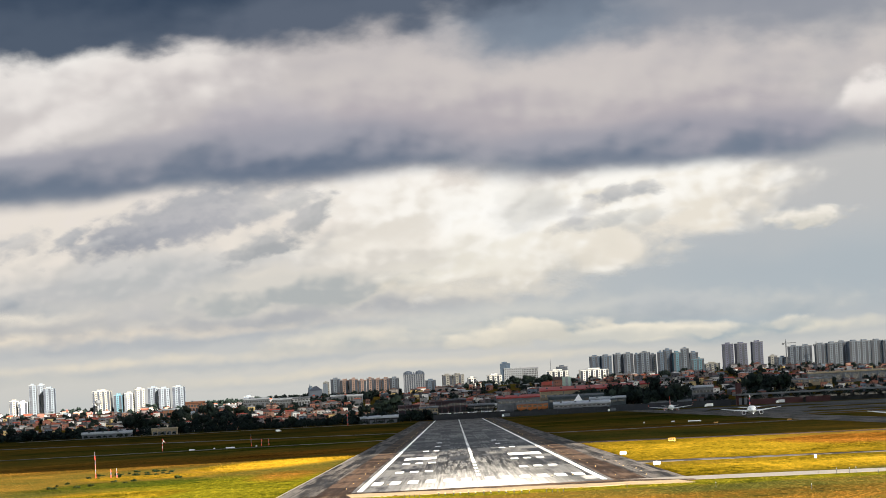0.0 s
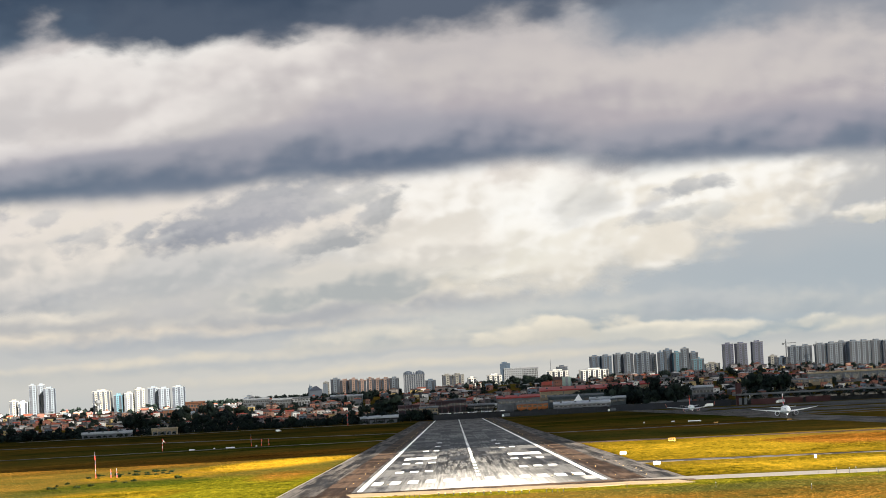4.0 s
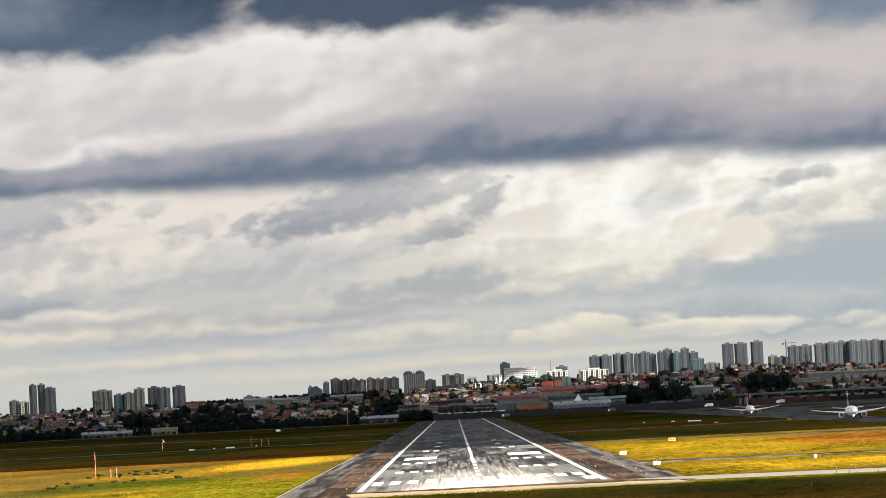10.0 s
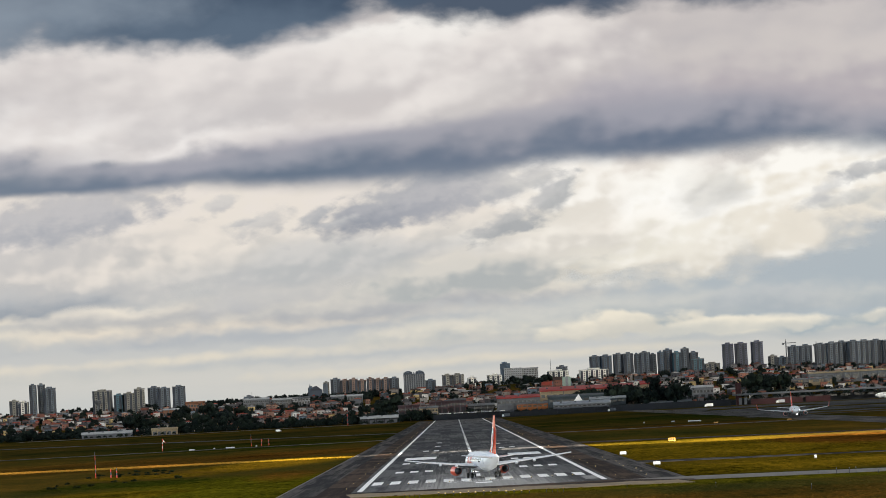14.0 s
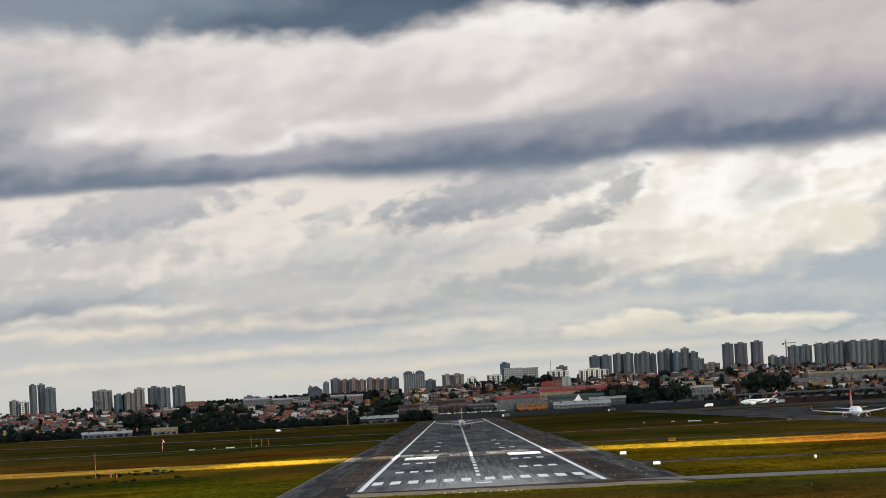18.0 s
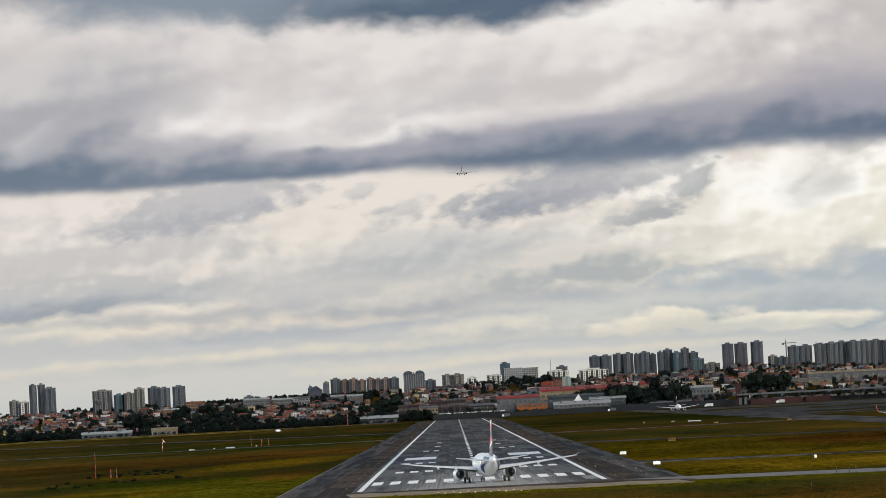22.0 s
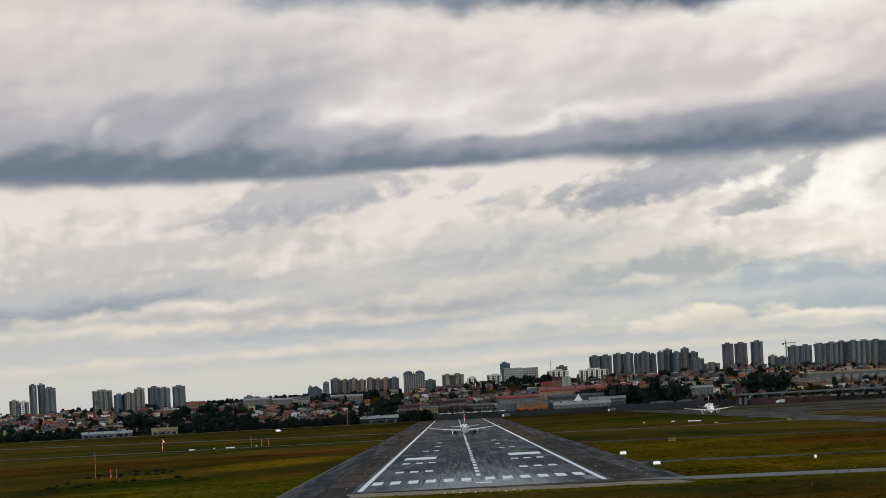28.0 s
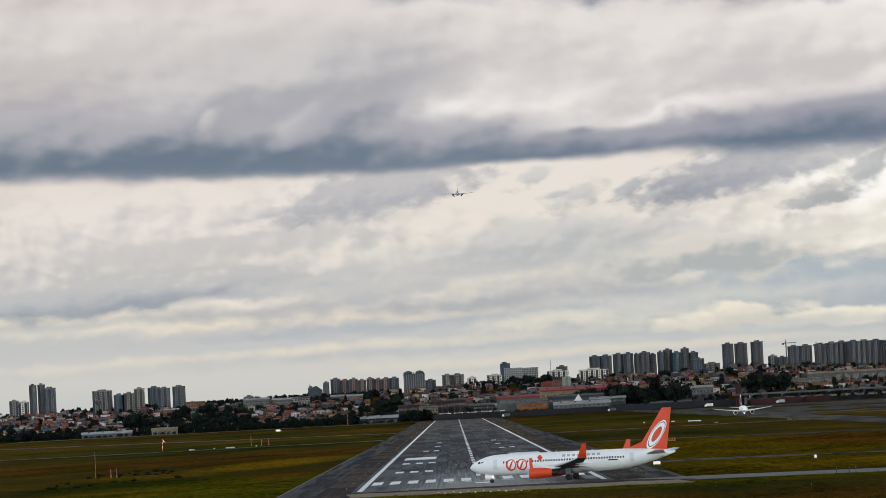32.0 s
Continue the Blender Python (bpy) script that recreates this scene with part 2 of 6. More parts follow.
def flat(name, pts, z, mat, label, kind="structure", category="road"):
    bm = bm_new()
    lo = [bm.verts.new((x, y, 0.0)) for x, y in pts]
    hi = [bm.verts.new((x, y, z)) for x, y in pts]
    bm.faces.new(hi)
    for i in range(len(pts)):
        j = (i + 1) % len(pts)
        bm.faces.new((lo[i], lo[j], hi[j], hi[i]))
    return solid(name, bm, mat, label, category, kind=kind)



# ---- paved surfaces ----
flat("road_shoulder", [(-32.3, 785), (41.3, 785), (43, 4330), (-34, 4330)], 0.06, M_SHOULDER, "brown-grey asphalt runway shoulders")
for x0, x1, s in ((-32.2, -25.5, -1), (34.4, 41.2, 1)):
    flat("shoulder_strip", [(x0, 786), (x1, 786), (x1 + s * 0.4, 4329), (x0 + s * 1.4, 4329)], 0.068, M_SHOULDER_OUT, "streaked grey outer runway shoulder")
runway = flat("runway", [(-19.4, 812), (28.4, 812), (28.4, 4310), (-19.4, 4310)], 0.10, M_RUNWAY,
              "dark asphalt runway with tyre rubber streaks", category="runway")
flat("taxiway_1", [(41.3, 812), (172, 742), (172, 722), (41.3, 780), (28.4, 790), (28.4, 812)], 0.075, M_CONCRETE,
     "pale concrete taxiway leading to the runway end", category="taxiway")
flat("taxiway_2", [(160, 722), (186, 722), (186, 4300), (160, 4300)], 0.07, M_TAXI,
     "grey asphalt taxiway parallel to the runway", category="taxiway")
flat("taxiway_3", [(41, 1000), (160, 955), (160, 940), (41, 1030)], 0.08, M_TAXI, "narrow worn asphalt taxiway", category="taxiway")
flat("taxiway_4", [(42, 1545), (160, 1425), (160, 1395), (42, 1500)], 0.08, M_SHOULDER, "dark asphalt taxiway", category="taxiway")
flat("taxiway_5", [(42, 2040), (160, 2040), (160, 2000), (42, 2000)], 0.08, M_TAXI, "grey asphalt taxiway", category="taxiway")
flat("service_road_1", [(-33, 2110), (-300, 2085), (-300, 2045), (-33, 2070)], 0.05, M_TAXI, "grey asphalt service road across the field")
flat("service_road_2", [(-33, 2620), (-400, 3300), (-400, 3220), (-33, 2560)], 0.05, M_TAXI, "grey asphalt service road across the field")
flat("service_road_3", [(-60, 4345), (-420, 4350), (-420, 4290), (-60, 4290)], 0.05, M_CONCRETE, "pale perimeter road along the field's edge")
flat("apron", [(150, 2350), (420, 2350), (420, 4000), (188, 4000), (188, 2500)], 0.05, M_APRON, "wide dark asphalt apron", category="apron")


for i, (x0, x1, y0, y1) in enumerate(((186, 330, 2390, 2470), (200, 420, 2600, 2690), (240, 420, 3050, 3190), (192, 290, 3420, 3600))):
    flat("ground_island", [(x0, y0), (x1, y0 + 20), (x1, y1 + 20), (x0 + 14, y1)], 0.11, M_GRASS, "strip of dark grass between the paved lanes", category="ground")
flat("blast_pad", [(-32.3, 779), (-11, 772), (38, 768), (41.3, 775), (41.3, 785), (28.4, 812), (-19.4, 812), (-32.3, 790)], 0.098, M_SHOULDER, "dark worn pavement before the runway end", category="pavement")
flat("pavement_pale", [(-10, 812), (-8, 876), (26.5, 872), (27.5, 812)], 0.104, M_PAD, "pale scoured pavement at the runway end", category="pavement")
drng = random.Random(8)
edge = [(-20 + 3.9 * k, 803 - 1.2 * k + drng.uniform(-3, 3)) for k in range(16)] + [(40 - 3.9 * k, 758 + 1.0 * k + drng.uniform(-3, 3)) for k in range(16)]
flat("ground_dust", edge, 0.106, M_TAN, "strip of tan dust and dry grass before the runway", category="ground")
for x in (-32.7,):
    flat("edge_kerb", [(x - 0.12, 790), (x + 0.12, 790), (x + 0.3, 1500), (x, 1500)], 0.09, M_CONCRETE, "thin pale concrete edge of the shoulder", category="kerb")


# ---- runway markings, worn paint a few millimetres proud ----
def stripe(x0, x1, y0, y1, name="marking", z=0.112):
    return part(name, box(bm_new(), x0, x1, y0, y1, 0.05, z), M_MARK, runway)


for side in (-22.5, 22.5):
    stripe(RX + side - 0.5, RX + side + 0.5, 822, 4290, "edge_line")
for i in range(12):     # threshold bars
    x = RX + (i - 5.5) * 3.55 + (1.0 if i > 5 else -1.0) * 0.6 - 0.3
    stripe(x - 1.0, x + 1.0, 882, 916, "threshold_bar")
stripe(RX - 6.5, RX + 7.5, 871, 872.6, "threshold_line")
stripe(RX - 1.0, RX + 2.2, 850, 860, "arrow_head")
for x0, x1 in ((-14.6, -5.6), (15.0, 24.2)):
    stripe(x0, x1, 1262, 1318, "aiming_marking")
for dist, n in ((1037, 3), (1187, 3), (1488, 2), (1638, 1), (1788, 1)):
    for s in (-1, 1):
        for k in range(n):
            c = RX + s * (10.9 + 3.4 * k)
            stripe(c - 0.95, c + 0.95, dist - 11, dist + 12, "touchdown_bar")
y = 934
while y < 4280:
    stripe(RX - 0.45, RX + 0.45, y, y + 30, "centre_dash")
    y += 50

# repaired slabs, darker and smoother
M_PATCH = asphalt_mat("fresh_asphalt", (0.010, 0.010, 0.011), (0.026, 0.026, 0.027), 0.0, 0.5)
M_PALE = asphalt_mat("worn_asphalt", (0.05, 0.048, 0.045), (0.13, 0.125, 0.115), 0.3, 0.5)
prng = random.Random(3)
for i in range(46):
    x = RX + prng.choice((-1, 1)) * prng.uniform(1.5, 19)
    y = 1150 + 2700 * prng.random() ** 1.4
    w, l = prng.uniform(1.2, 5.0), prng.uniform(18, 120)
    part("patch", box(bm_new(), x - w / 2, x + w / 2, y, y + l, 0.05, 0.1045 + 0.0001 * i), prng.choice((M_PATCH, M_PATCH, M_PALE)), runway)

# ---- sky: pale backdrop and drifting cloud layers, far behind the town ----
SKY_GAIN = 0.1637
TICK = 1 / 7933.0      # one unit of bearing or elevation, in radians
SKY_THINGS = []
# a cloud in its layer: bearing, elevation, half-sizes, slant in degrees, softness and raggedness of its edge, tones of base and top, cover
Puff = namedtuple("Puff", "u v ru rv slant soft fray low high cover")


def smooth(nt, value, lo, hi):
    n = nt.nodes.new("ShaderNodeMapRange")
    n.interpolation_type = "SMOOTHSTEP"
    nt.links.new(value, n.inputs["Value"])
    n.inputs["From Min"].default_value, n.inputs["From Max"].default_value = lo, hi
    return n.outputs["Result"]


def arc(radius, u0, u1, v0, v1, nu=80, nv=14):
    """A piece of a tall drum round the viewpoint; bearings and elevations in hundreds of ticks go into its UV map."""
    bm = bm_new()
    uv = bm.loops.layers.uv.new("UVMap")
    rows, where = [], {}
    for j in range(nv + 1):
        row = []
        for i in range(nu + 1):
            u, v = u0 + (u1 - u0) * i / nu, v0 + (v1 - v0) * j / nv
            a, e = u * 100 * TICK, v * 100 * TICK
            vert = bm.verts.new((radius * math.sin(a), radius * math.cos(a), EYE[2] + radius * math.tan(e)))
            where[vert] = (u, v)
            row.append(vert)
        rows.append(row)
    for a, b in zip(rows, rows[1:]):
        for i in range(nu):
            f = bm.faces.new((a[i], a[i + 1], b[i + 1], b[i]))
            for lp in f.loops:
                lp[uv].uv = where[lp.vert]
    return bm


def heaps(nt, vector, scale):
    """Rounded heaps on heaps, as on the sunlit side of a cumulus."""
    n = nt.nodes.new("ShaderNodeTexVoronoi")
    n.voronoi_dimensions, n.feature = "2D", "SMOOTH_F1"
    for k, v in (("Scale", scale), ("Detail", 2.0), ("Roughness", 0.4), ("Lacunarity", 2.2), ("Smoothness", 0.7)):
        n.inputs[k].default_value = v
    nt.links.new(vector, n.inputs["Vector"])
    return math_node(nt, "MULTIPLY_ADD", n.outputs["Distance"], -0.9, 0.95)


def cloud_mat(name, puffs, seed=1.0, size=1.0, bend=0.35, relief=0.2, lean=20.0, ground=None, heap=0.5):
    """A layer of clouds: each a slanted patch with a ragged edge, dark below and bright above, with lumps lit from the upper side."""
    m = bpy.data.materials.new(name)
    m.use_nodes = True
    m.cycles.emission_sampling = "NONE"
    nt = m.node_tree
    nt.nodes.clear()
    uvn = tex_coord(nt, "UV")
    base = mapped(nt, uvn, (0.55 / size, 1.0 / size, 1), (seed, seed * 2, seed), -radians(lean))
    warp = nt.nodes.new("ShaderNodeTexNoise")
    warp.inputs["Scale"].default_value, warp.inputs["Detail"].default_value, warp.inputs["Roughness"].default_value = 0.9, 5, 0.55
    nt.links.new(base, warp.inputs["Vector"])
    mid = nt.nodes.new("ShaderNodeVectorMath")
    mid.operation = "SUBTRACT"
    nt.links.new(warp.outputs["Color"], mid.inputs[0])
    mid.inputs[1].default_value = (0.5, 0.5, 0.5)
    bent = nt.nodes.new("ShaderNodeVectorMath")
    bent.operation = "MULTIPLY_ADD"
    nt.links.new(mid.outputs[0], bent.inputs[0])
    bent.inputs[1].default_value = (bend * 3.4, bend * 2.0, 0)
    nt.links.new(uvn, bent.inputs[2])
    p = bent.outputs[0]
    lumps = []
    for du, dv in ((0, 0), (0.05, -0.11)):
        q = mapped(nt, p, (0.8 / size, 1.25 / size, 1), (seed * 3 + du, seed + dv, 0), -radians(lean))
        soft = noise_node(nt, q, 1.3, 6, 0.44)
        lumps.append(math_node(nt, "ADD", math_node(nt, "MULTIPLY", soft, 1 - heap), math_node(nt, "MULTIPLY", heaps(nt, q, 1.7), heap)))
    body = lumps[0]
    lit = math_node(nt, "MULTIPLY", math_node(nt, "SUBTRACT", lumps[0], lumps[1]), relief * 8.0)
    streak = noise_node(nt, mapped(nt, p, (0.4 / size, 1.6 / size, 1), (seed, -seed, 2), -radians(lean * 0.4)), 1.0, 5, 0.42)
    shred = noise_node(nt, mapped(nt, p, (1.5 / size, 2.6 / size, 1), (seed, seed, 3), -radians(lean * 1.5)), 1.4, 7, 0.52)
    wob = math_node(nt, "ADD", math_node(nt, "MULTIPLY_ADD", body, 1.3, -0.65), math_node(nt, "MULTIPLY_ADD", shred, 1.0, -0.5))
    col, alpha = ground and (*lin(*ground)[:3], 1), 1.0 if ground else None
    for c in puffs:
        place = nt.nodes.new("ShaderNodeMapping")
        place.vector_type = "TEXTURE"
        place.inputs["Location"].default_value, place.inputs["Scale"].default_value = (c.u, c.v, 0), (c.ru, c.rv, 1)
        place.inputs["Rotation"].default_value = (0, 0, radians(c.slant))
        nt.links.new(p, place.inputs["Vector"])
        far = nt.nodes.new("ShaderNodeVectorMath")
        far.operation = "LENGTH"
        nt.links.new(place.outputs[0], far.inputs[0])
        split = nt.nodes.new("ShaderNodeSeparateXYZ")
        nt.links.new(place.outputs[0], split.inputs[0])
        d, b = far.outputs["Value"], split.outputs[1]
        d = math_node(nt, "SUBTRACT", d, math_node(nt, "MULTIPLY", wob, c.fray))
        n = nt.nodes.new("ShaderNodeMapRange")
        n.interpolation_type = "SMOOTHSTEP"
        nt.links.new(d, n.inputs["Value"])
        for k, w in (("From Min", 1 + c.soft), ("From Max", 1 - c.soft), ("To Min", 0.0), ("To Max", c.cover)):
            n.inputs[k].default_value = w
        mask = n.outputs["Result"]
        h = math_node(nt, "ADD", math_node(nt, "MULTIPLY", b, 0.5), math_node(nt, "MULTIPLY_ADD", streak, 0.9, 0.05))
        h = math_node(nt, "ADD", h, lit)
        tone = ramp_node(nt, h, [(0.12, lin(*c.low)), (0.88, lin(*c.high))], "EASE")
        if alpha is None:
            col, alpha = tone, mask
        elif isinstance(alpha, float):
            col = mix_col(nt, mask, col, tone)
        else:
            keep = math_node(nt, "SUBTRACT", 1.0, math_node(nt, "MULTIPLY", math_node(nt, "SUBTRACT", 1.0, alpha), math_node(nt, "SUBTRACT", 1.0, mask)))
            col = mix_col(nt, math_node(nt, "DIVIDE", mask, math_node(nt, "MAXIMUM", keep, 0.0001)), col, tone)
            alpha = keep
    em = nt.nodes.new("ShaderNodeEmission")
    nt.links.new(col, em.inputs["Color"])
    em.inputs["Strength"].default_value = SKY_GAIN
    out = nt.nodes.new("ShaderNodeOutputMaterial")
    if isinstance(alpha, float):
        nt.links.new(em.outputs[0], out.inputs[0])
        return m
    tr = nt.nodes.new("ShaderNodeBsdfTransparent")
    mix = nt.nodes.new("ShaderNodeMixShader")
    nt.links.new(alpha, mix.inputs[0])
    nt.links.new(tr.outputs[0], mix.inputs[1])
    nt.links.new(em.outputs[0], mix.inputs[2])
    nt.links.new(mix.outputs[0], out.inputs[0])
    return m


def sheet(name, label, radius, reach, drift, rise, look_of, puffs):
    """A layer of clouds that drifts as one; drift, rise: ticks a second."""
    mat = cloud_mat(name, puffs, **look_of)
    u0, u1, v0, v1 = reach
    if not drift:
        return solid("backdrop", arc(radius, u0, u1, v0, v1, 30, 20), mat, label, "sky", kind="structure")
    ob = thing("cloud_bank", pose(0, 0, 0), label, "cloud", group="drifting clouds")
    n = max(2, round((u1 - u0) / 6))
    for k in range(n):
        a, b = u0 + (u1 - u0) * k / n, u0 + (u1 - u0) * (k + 1) / n
        part("billow", arc(radius, a, b, v0, v1, 14, 10), mat, ob)
    SKY_THINGS.append((ob, drift, rise, radius))
    return ob


sheet('pale_sky', 'pale grey-blue sky low over the horizon', 4978, (-11, 11, -1.2, 9.5), 0, 0, dict(seed=4.0, size=2.2, bend=0.1, relief=0.05, lean=2, ground=(198, 197, 193)), [
    Puff(-0.13, 0.26, 16.00, 0.60, 0, 0.9, 0.3, (190, 195, 195), (204, 203, 198), 1),
    Puff(-0.09, 0.96, 16.00, 0.50, 0, 0.9, 0.3, (208, 206, 199), (198, 199, 197), 0.8),
    Puff(-0.05, 1.76, 16.00, 0.50, 0, 0.9, 0.3, (190, 193, 194), (210, 207, 201), 0.8),
    Puff(6.15, 2.44, 5.00, 1.20, 0, 0.8, 0.3, (166, 179, 188), (176, 186, 193), 0.9),
    Puff(0.07, 4.16, 16.00, 1.60, 0, 0.7, 0.3, (190, 190, 190), (205, 200, 196), 1),])

sheet('low_clouds', 'thin cream and grey cloud streaks low over the horizon', 4968, (-15, 11, 0.1, 3.6), 11.5, 0.3, dict(seed=7.3, size=1.1, bend=0.18, relief=0.10, lean=5), [
    Puff(-7.78, 0.87, 4.20, 0.16, 1, 0.5, 0.9, (198, 198, 193), (226, 217, 200), 0.62),
    Puff(-0.79, 0.65, 4.20, 0.14, 1, 0.5, 0.9, (190, 193, 193), (222, 214, 197), 0.72),
    Puff(-3.27, 1.00, 5.60, 0.14, 1, 0.5, 0.9, (186, 190, 192), (224, 216, 200), 0.82),
    Puff(-8.75, 1.49, 3.40, 0.20, 1, 0.5, 0.9, (196, 196, 192), (234, 224, 206), 0.82),
    Puff(-4.75, 1.46, 4.20, 0.24, 1, 0.5, 0.9, (180, 184, 188), (234, 222, 204), 1),
    Puff(0.25, 1.25, 3.60, 0.22, 1, 0.5, 0.9, (190, 192, 190), (240, 230, 210), 1),
    Puff(4.74, 1.01, 3.00, 0.18, 1, 0.5, 0.9, (186, 190, 190), (236, 228, 208), 0.92),
    Puff(-10.91, 1.73, 2.60, 0.20, 1, 0.5, 0.9, (196, 196, 192), (240, 228, 207), 1),
    Puff(-2.73, 1.86, 4.20, 0.34, 2, 0.4, 0.8, (176, 178, 181), (238, 230, 214), 1),
    Puff(-6.23, 1.89, 3.20, 0.26, 3, 0.4, 0.8, (184, 184, 184), (238, 229, 214), 0.95),
    Puff(2.76, 1.42, 4.20, 0.34, 0, 0.5, 0.8, (168, 178, 184), (205, 205, 200), 0.9),
    Puff(4.75, 1.16, 1.40, 0.22, 0, 0.3, 0.9, (160, 174, 182), (178, 187, 192), 0.85),
    Puff(1.95, 1.19, 0.60, 0.16, -8, 0.3, 1, (158, 171, 178), (180, 188, 190), 0.8),
    Puff(1.88, 1.24, 0.50, 0.15, -8, 0.3, 1, (158, 171, 178), (180, 188, 190), 0.8),
    Puff(3.24, 1.09, 1.90, 0.14, 1, 0.3, 1.2, (205, 204, 196), (240, 232, 214), 0.9),
    Puff(4.18, 1.15, 1.80, 0.14, 1, 0.3, 1.2, (205, 204, 196), (240, 232, 214), 0.8),
    Puff(1.31, 1.20, 1.30, 0.24, 3, 0.3, 1.2, (205, 202, 192), (240, 231, 212), 0.9),
    Puff(4.03, 1.52, 1.20, 0.26, 0, 0.4, 0.9, (170, 178, 184), (190, 194, 196), 0.8),
    Puff(-9.25, 2.13, 3.40, 0.34, 4, 0.3, 0.7, (152, 160, 169), (190, 192, 194), 0.95),
    Puff(-5.15, 2.19, 2.30, 0.22, 4, 0.5, 0.9, (176, 181, 185), (204, 203, 200), 0.8),
    Puff(-4.68, 2.14, 1.30, 0.26, 9, 0.4, 1, (184, 185, 188), (205, 203, 200), 0.8),
    Puff(-4.59, 2.00, 1.30, 0.22, 7, 0.4, 1, (186, 187, 189), (205, 203, 200), 0.7),])

sheet('cream_clouds', 'bright cream billowing cloud layer with a grey shelf below', 4956, (-24, 12, 0.8, 5.4), 23, 0.7, dict(seed=5.7, size=1.35, bend=0.26, relief=0.24, lean=14, heap=0.6), [
    Puff(-18.48, 3.82, 7.00, 1.70, 1, 0.5, 0.6, (186, 187, 188), (226, 218, 210), 1),
    Puff(-10.51, 3.00, 7.00, 0.95, 2, 0.4, 0.6, (196, 194, 192), (232, 224, 215), 1),
    Puff(-4.01, 2.86, 5.20, 1.05, 2, 0.35, 0.6, (200, 198, 194), (234, 226, 216), 1),
    Puff(-13.93, 4.59, 9.00, 1.20, 0, 0.5, 0.5, (226, 217, 208), (222, 213, 206), 1),
    Puff(-4.46, 3.79, 8.00, 0.80, 0, 0.5, 0.5, (232, 224, 214), (232, 224, 216), 1),
    Puff(1.00, 2.95, 3.30, 1.10, 5, 0.28, 0.7, (222, 216, 204), (252, 249, 242), 1),
    Puff(3.53, 3.37, 2.60, 0.80, 5, 0.3, 0.7, (232, 225, 212), (252, 249, 242), 1),
    Puff(-0.75, 2.30, 1.50, 0.38, 5, 0.3, 1.1, (212, 207, 196), (247, 242, 231), 1),
    Puff(0.49, 2.89, 1.90, 0.70, 7, 0.4, 0.8, (240, 235, 224), (254, 252, 247), 1),
    Puff(-0.25, 2.64, 1.30, 0.50, 7, 0.4, 0.9, (232, 227, 214), (253, 250, 243), 0.9),
    Puff(-1.59, 3.79, 1.20, 0.40, 9, 0.4, 0.8, (236, 230, 221), (250, 246, 240), 0.9),
    Puff(-1.45, 2.63, 1.70, 0.45, 5, 0.5, 0.9, (216, 211, 203), (244, 238, 228), 0.9),
    Puff(1.60, 3.43, 0.60, 0.45, 17, 0.5, 1, (196, 195, 192), (216, 213, 206), 0.7),
    Puff(-5.53, 2.44, 3.00, 0.32, 3, 0.5, 0.9, (188, 189, 190), (206, 204, 201), 0.85),
    Puff(-2.94, 2.31, 0.70, 0.26, 7, 0.4, 1, (196, 196, 194), (206, 204, 200), 0.8),
    Puff(-3.11, 2.19, 1.70, 0.36, 3, 0.3, 0.8, (186, 190, 188), (222, 216, 206), 0.9),
    Puff(-2.61, 2.14, 2.20, 0.34, 3, 0.25, 0.9, (176, 180, 180), (214, 210, 202), 0.95),
    Puff(-5.20, 2.52, 1.50, 0.40, 3, 0.4, 0.9, (186, 188, 188), (208, 206, 203), 0.8),
    Puff(-12.17, 3.19, 3.30, 0.60, 1, 0.5, 0.7, (206, 202, 199), (232, 224, 217), 0.9),
    Puff(-1.04, 3.34, 1.20, 0.55, 12, 0.4, 0.9, (226, 220, 210), (250, 246, 239), 0.9),])

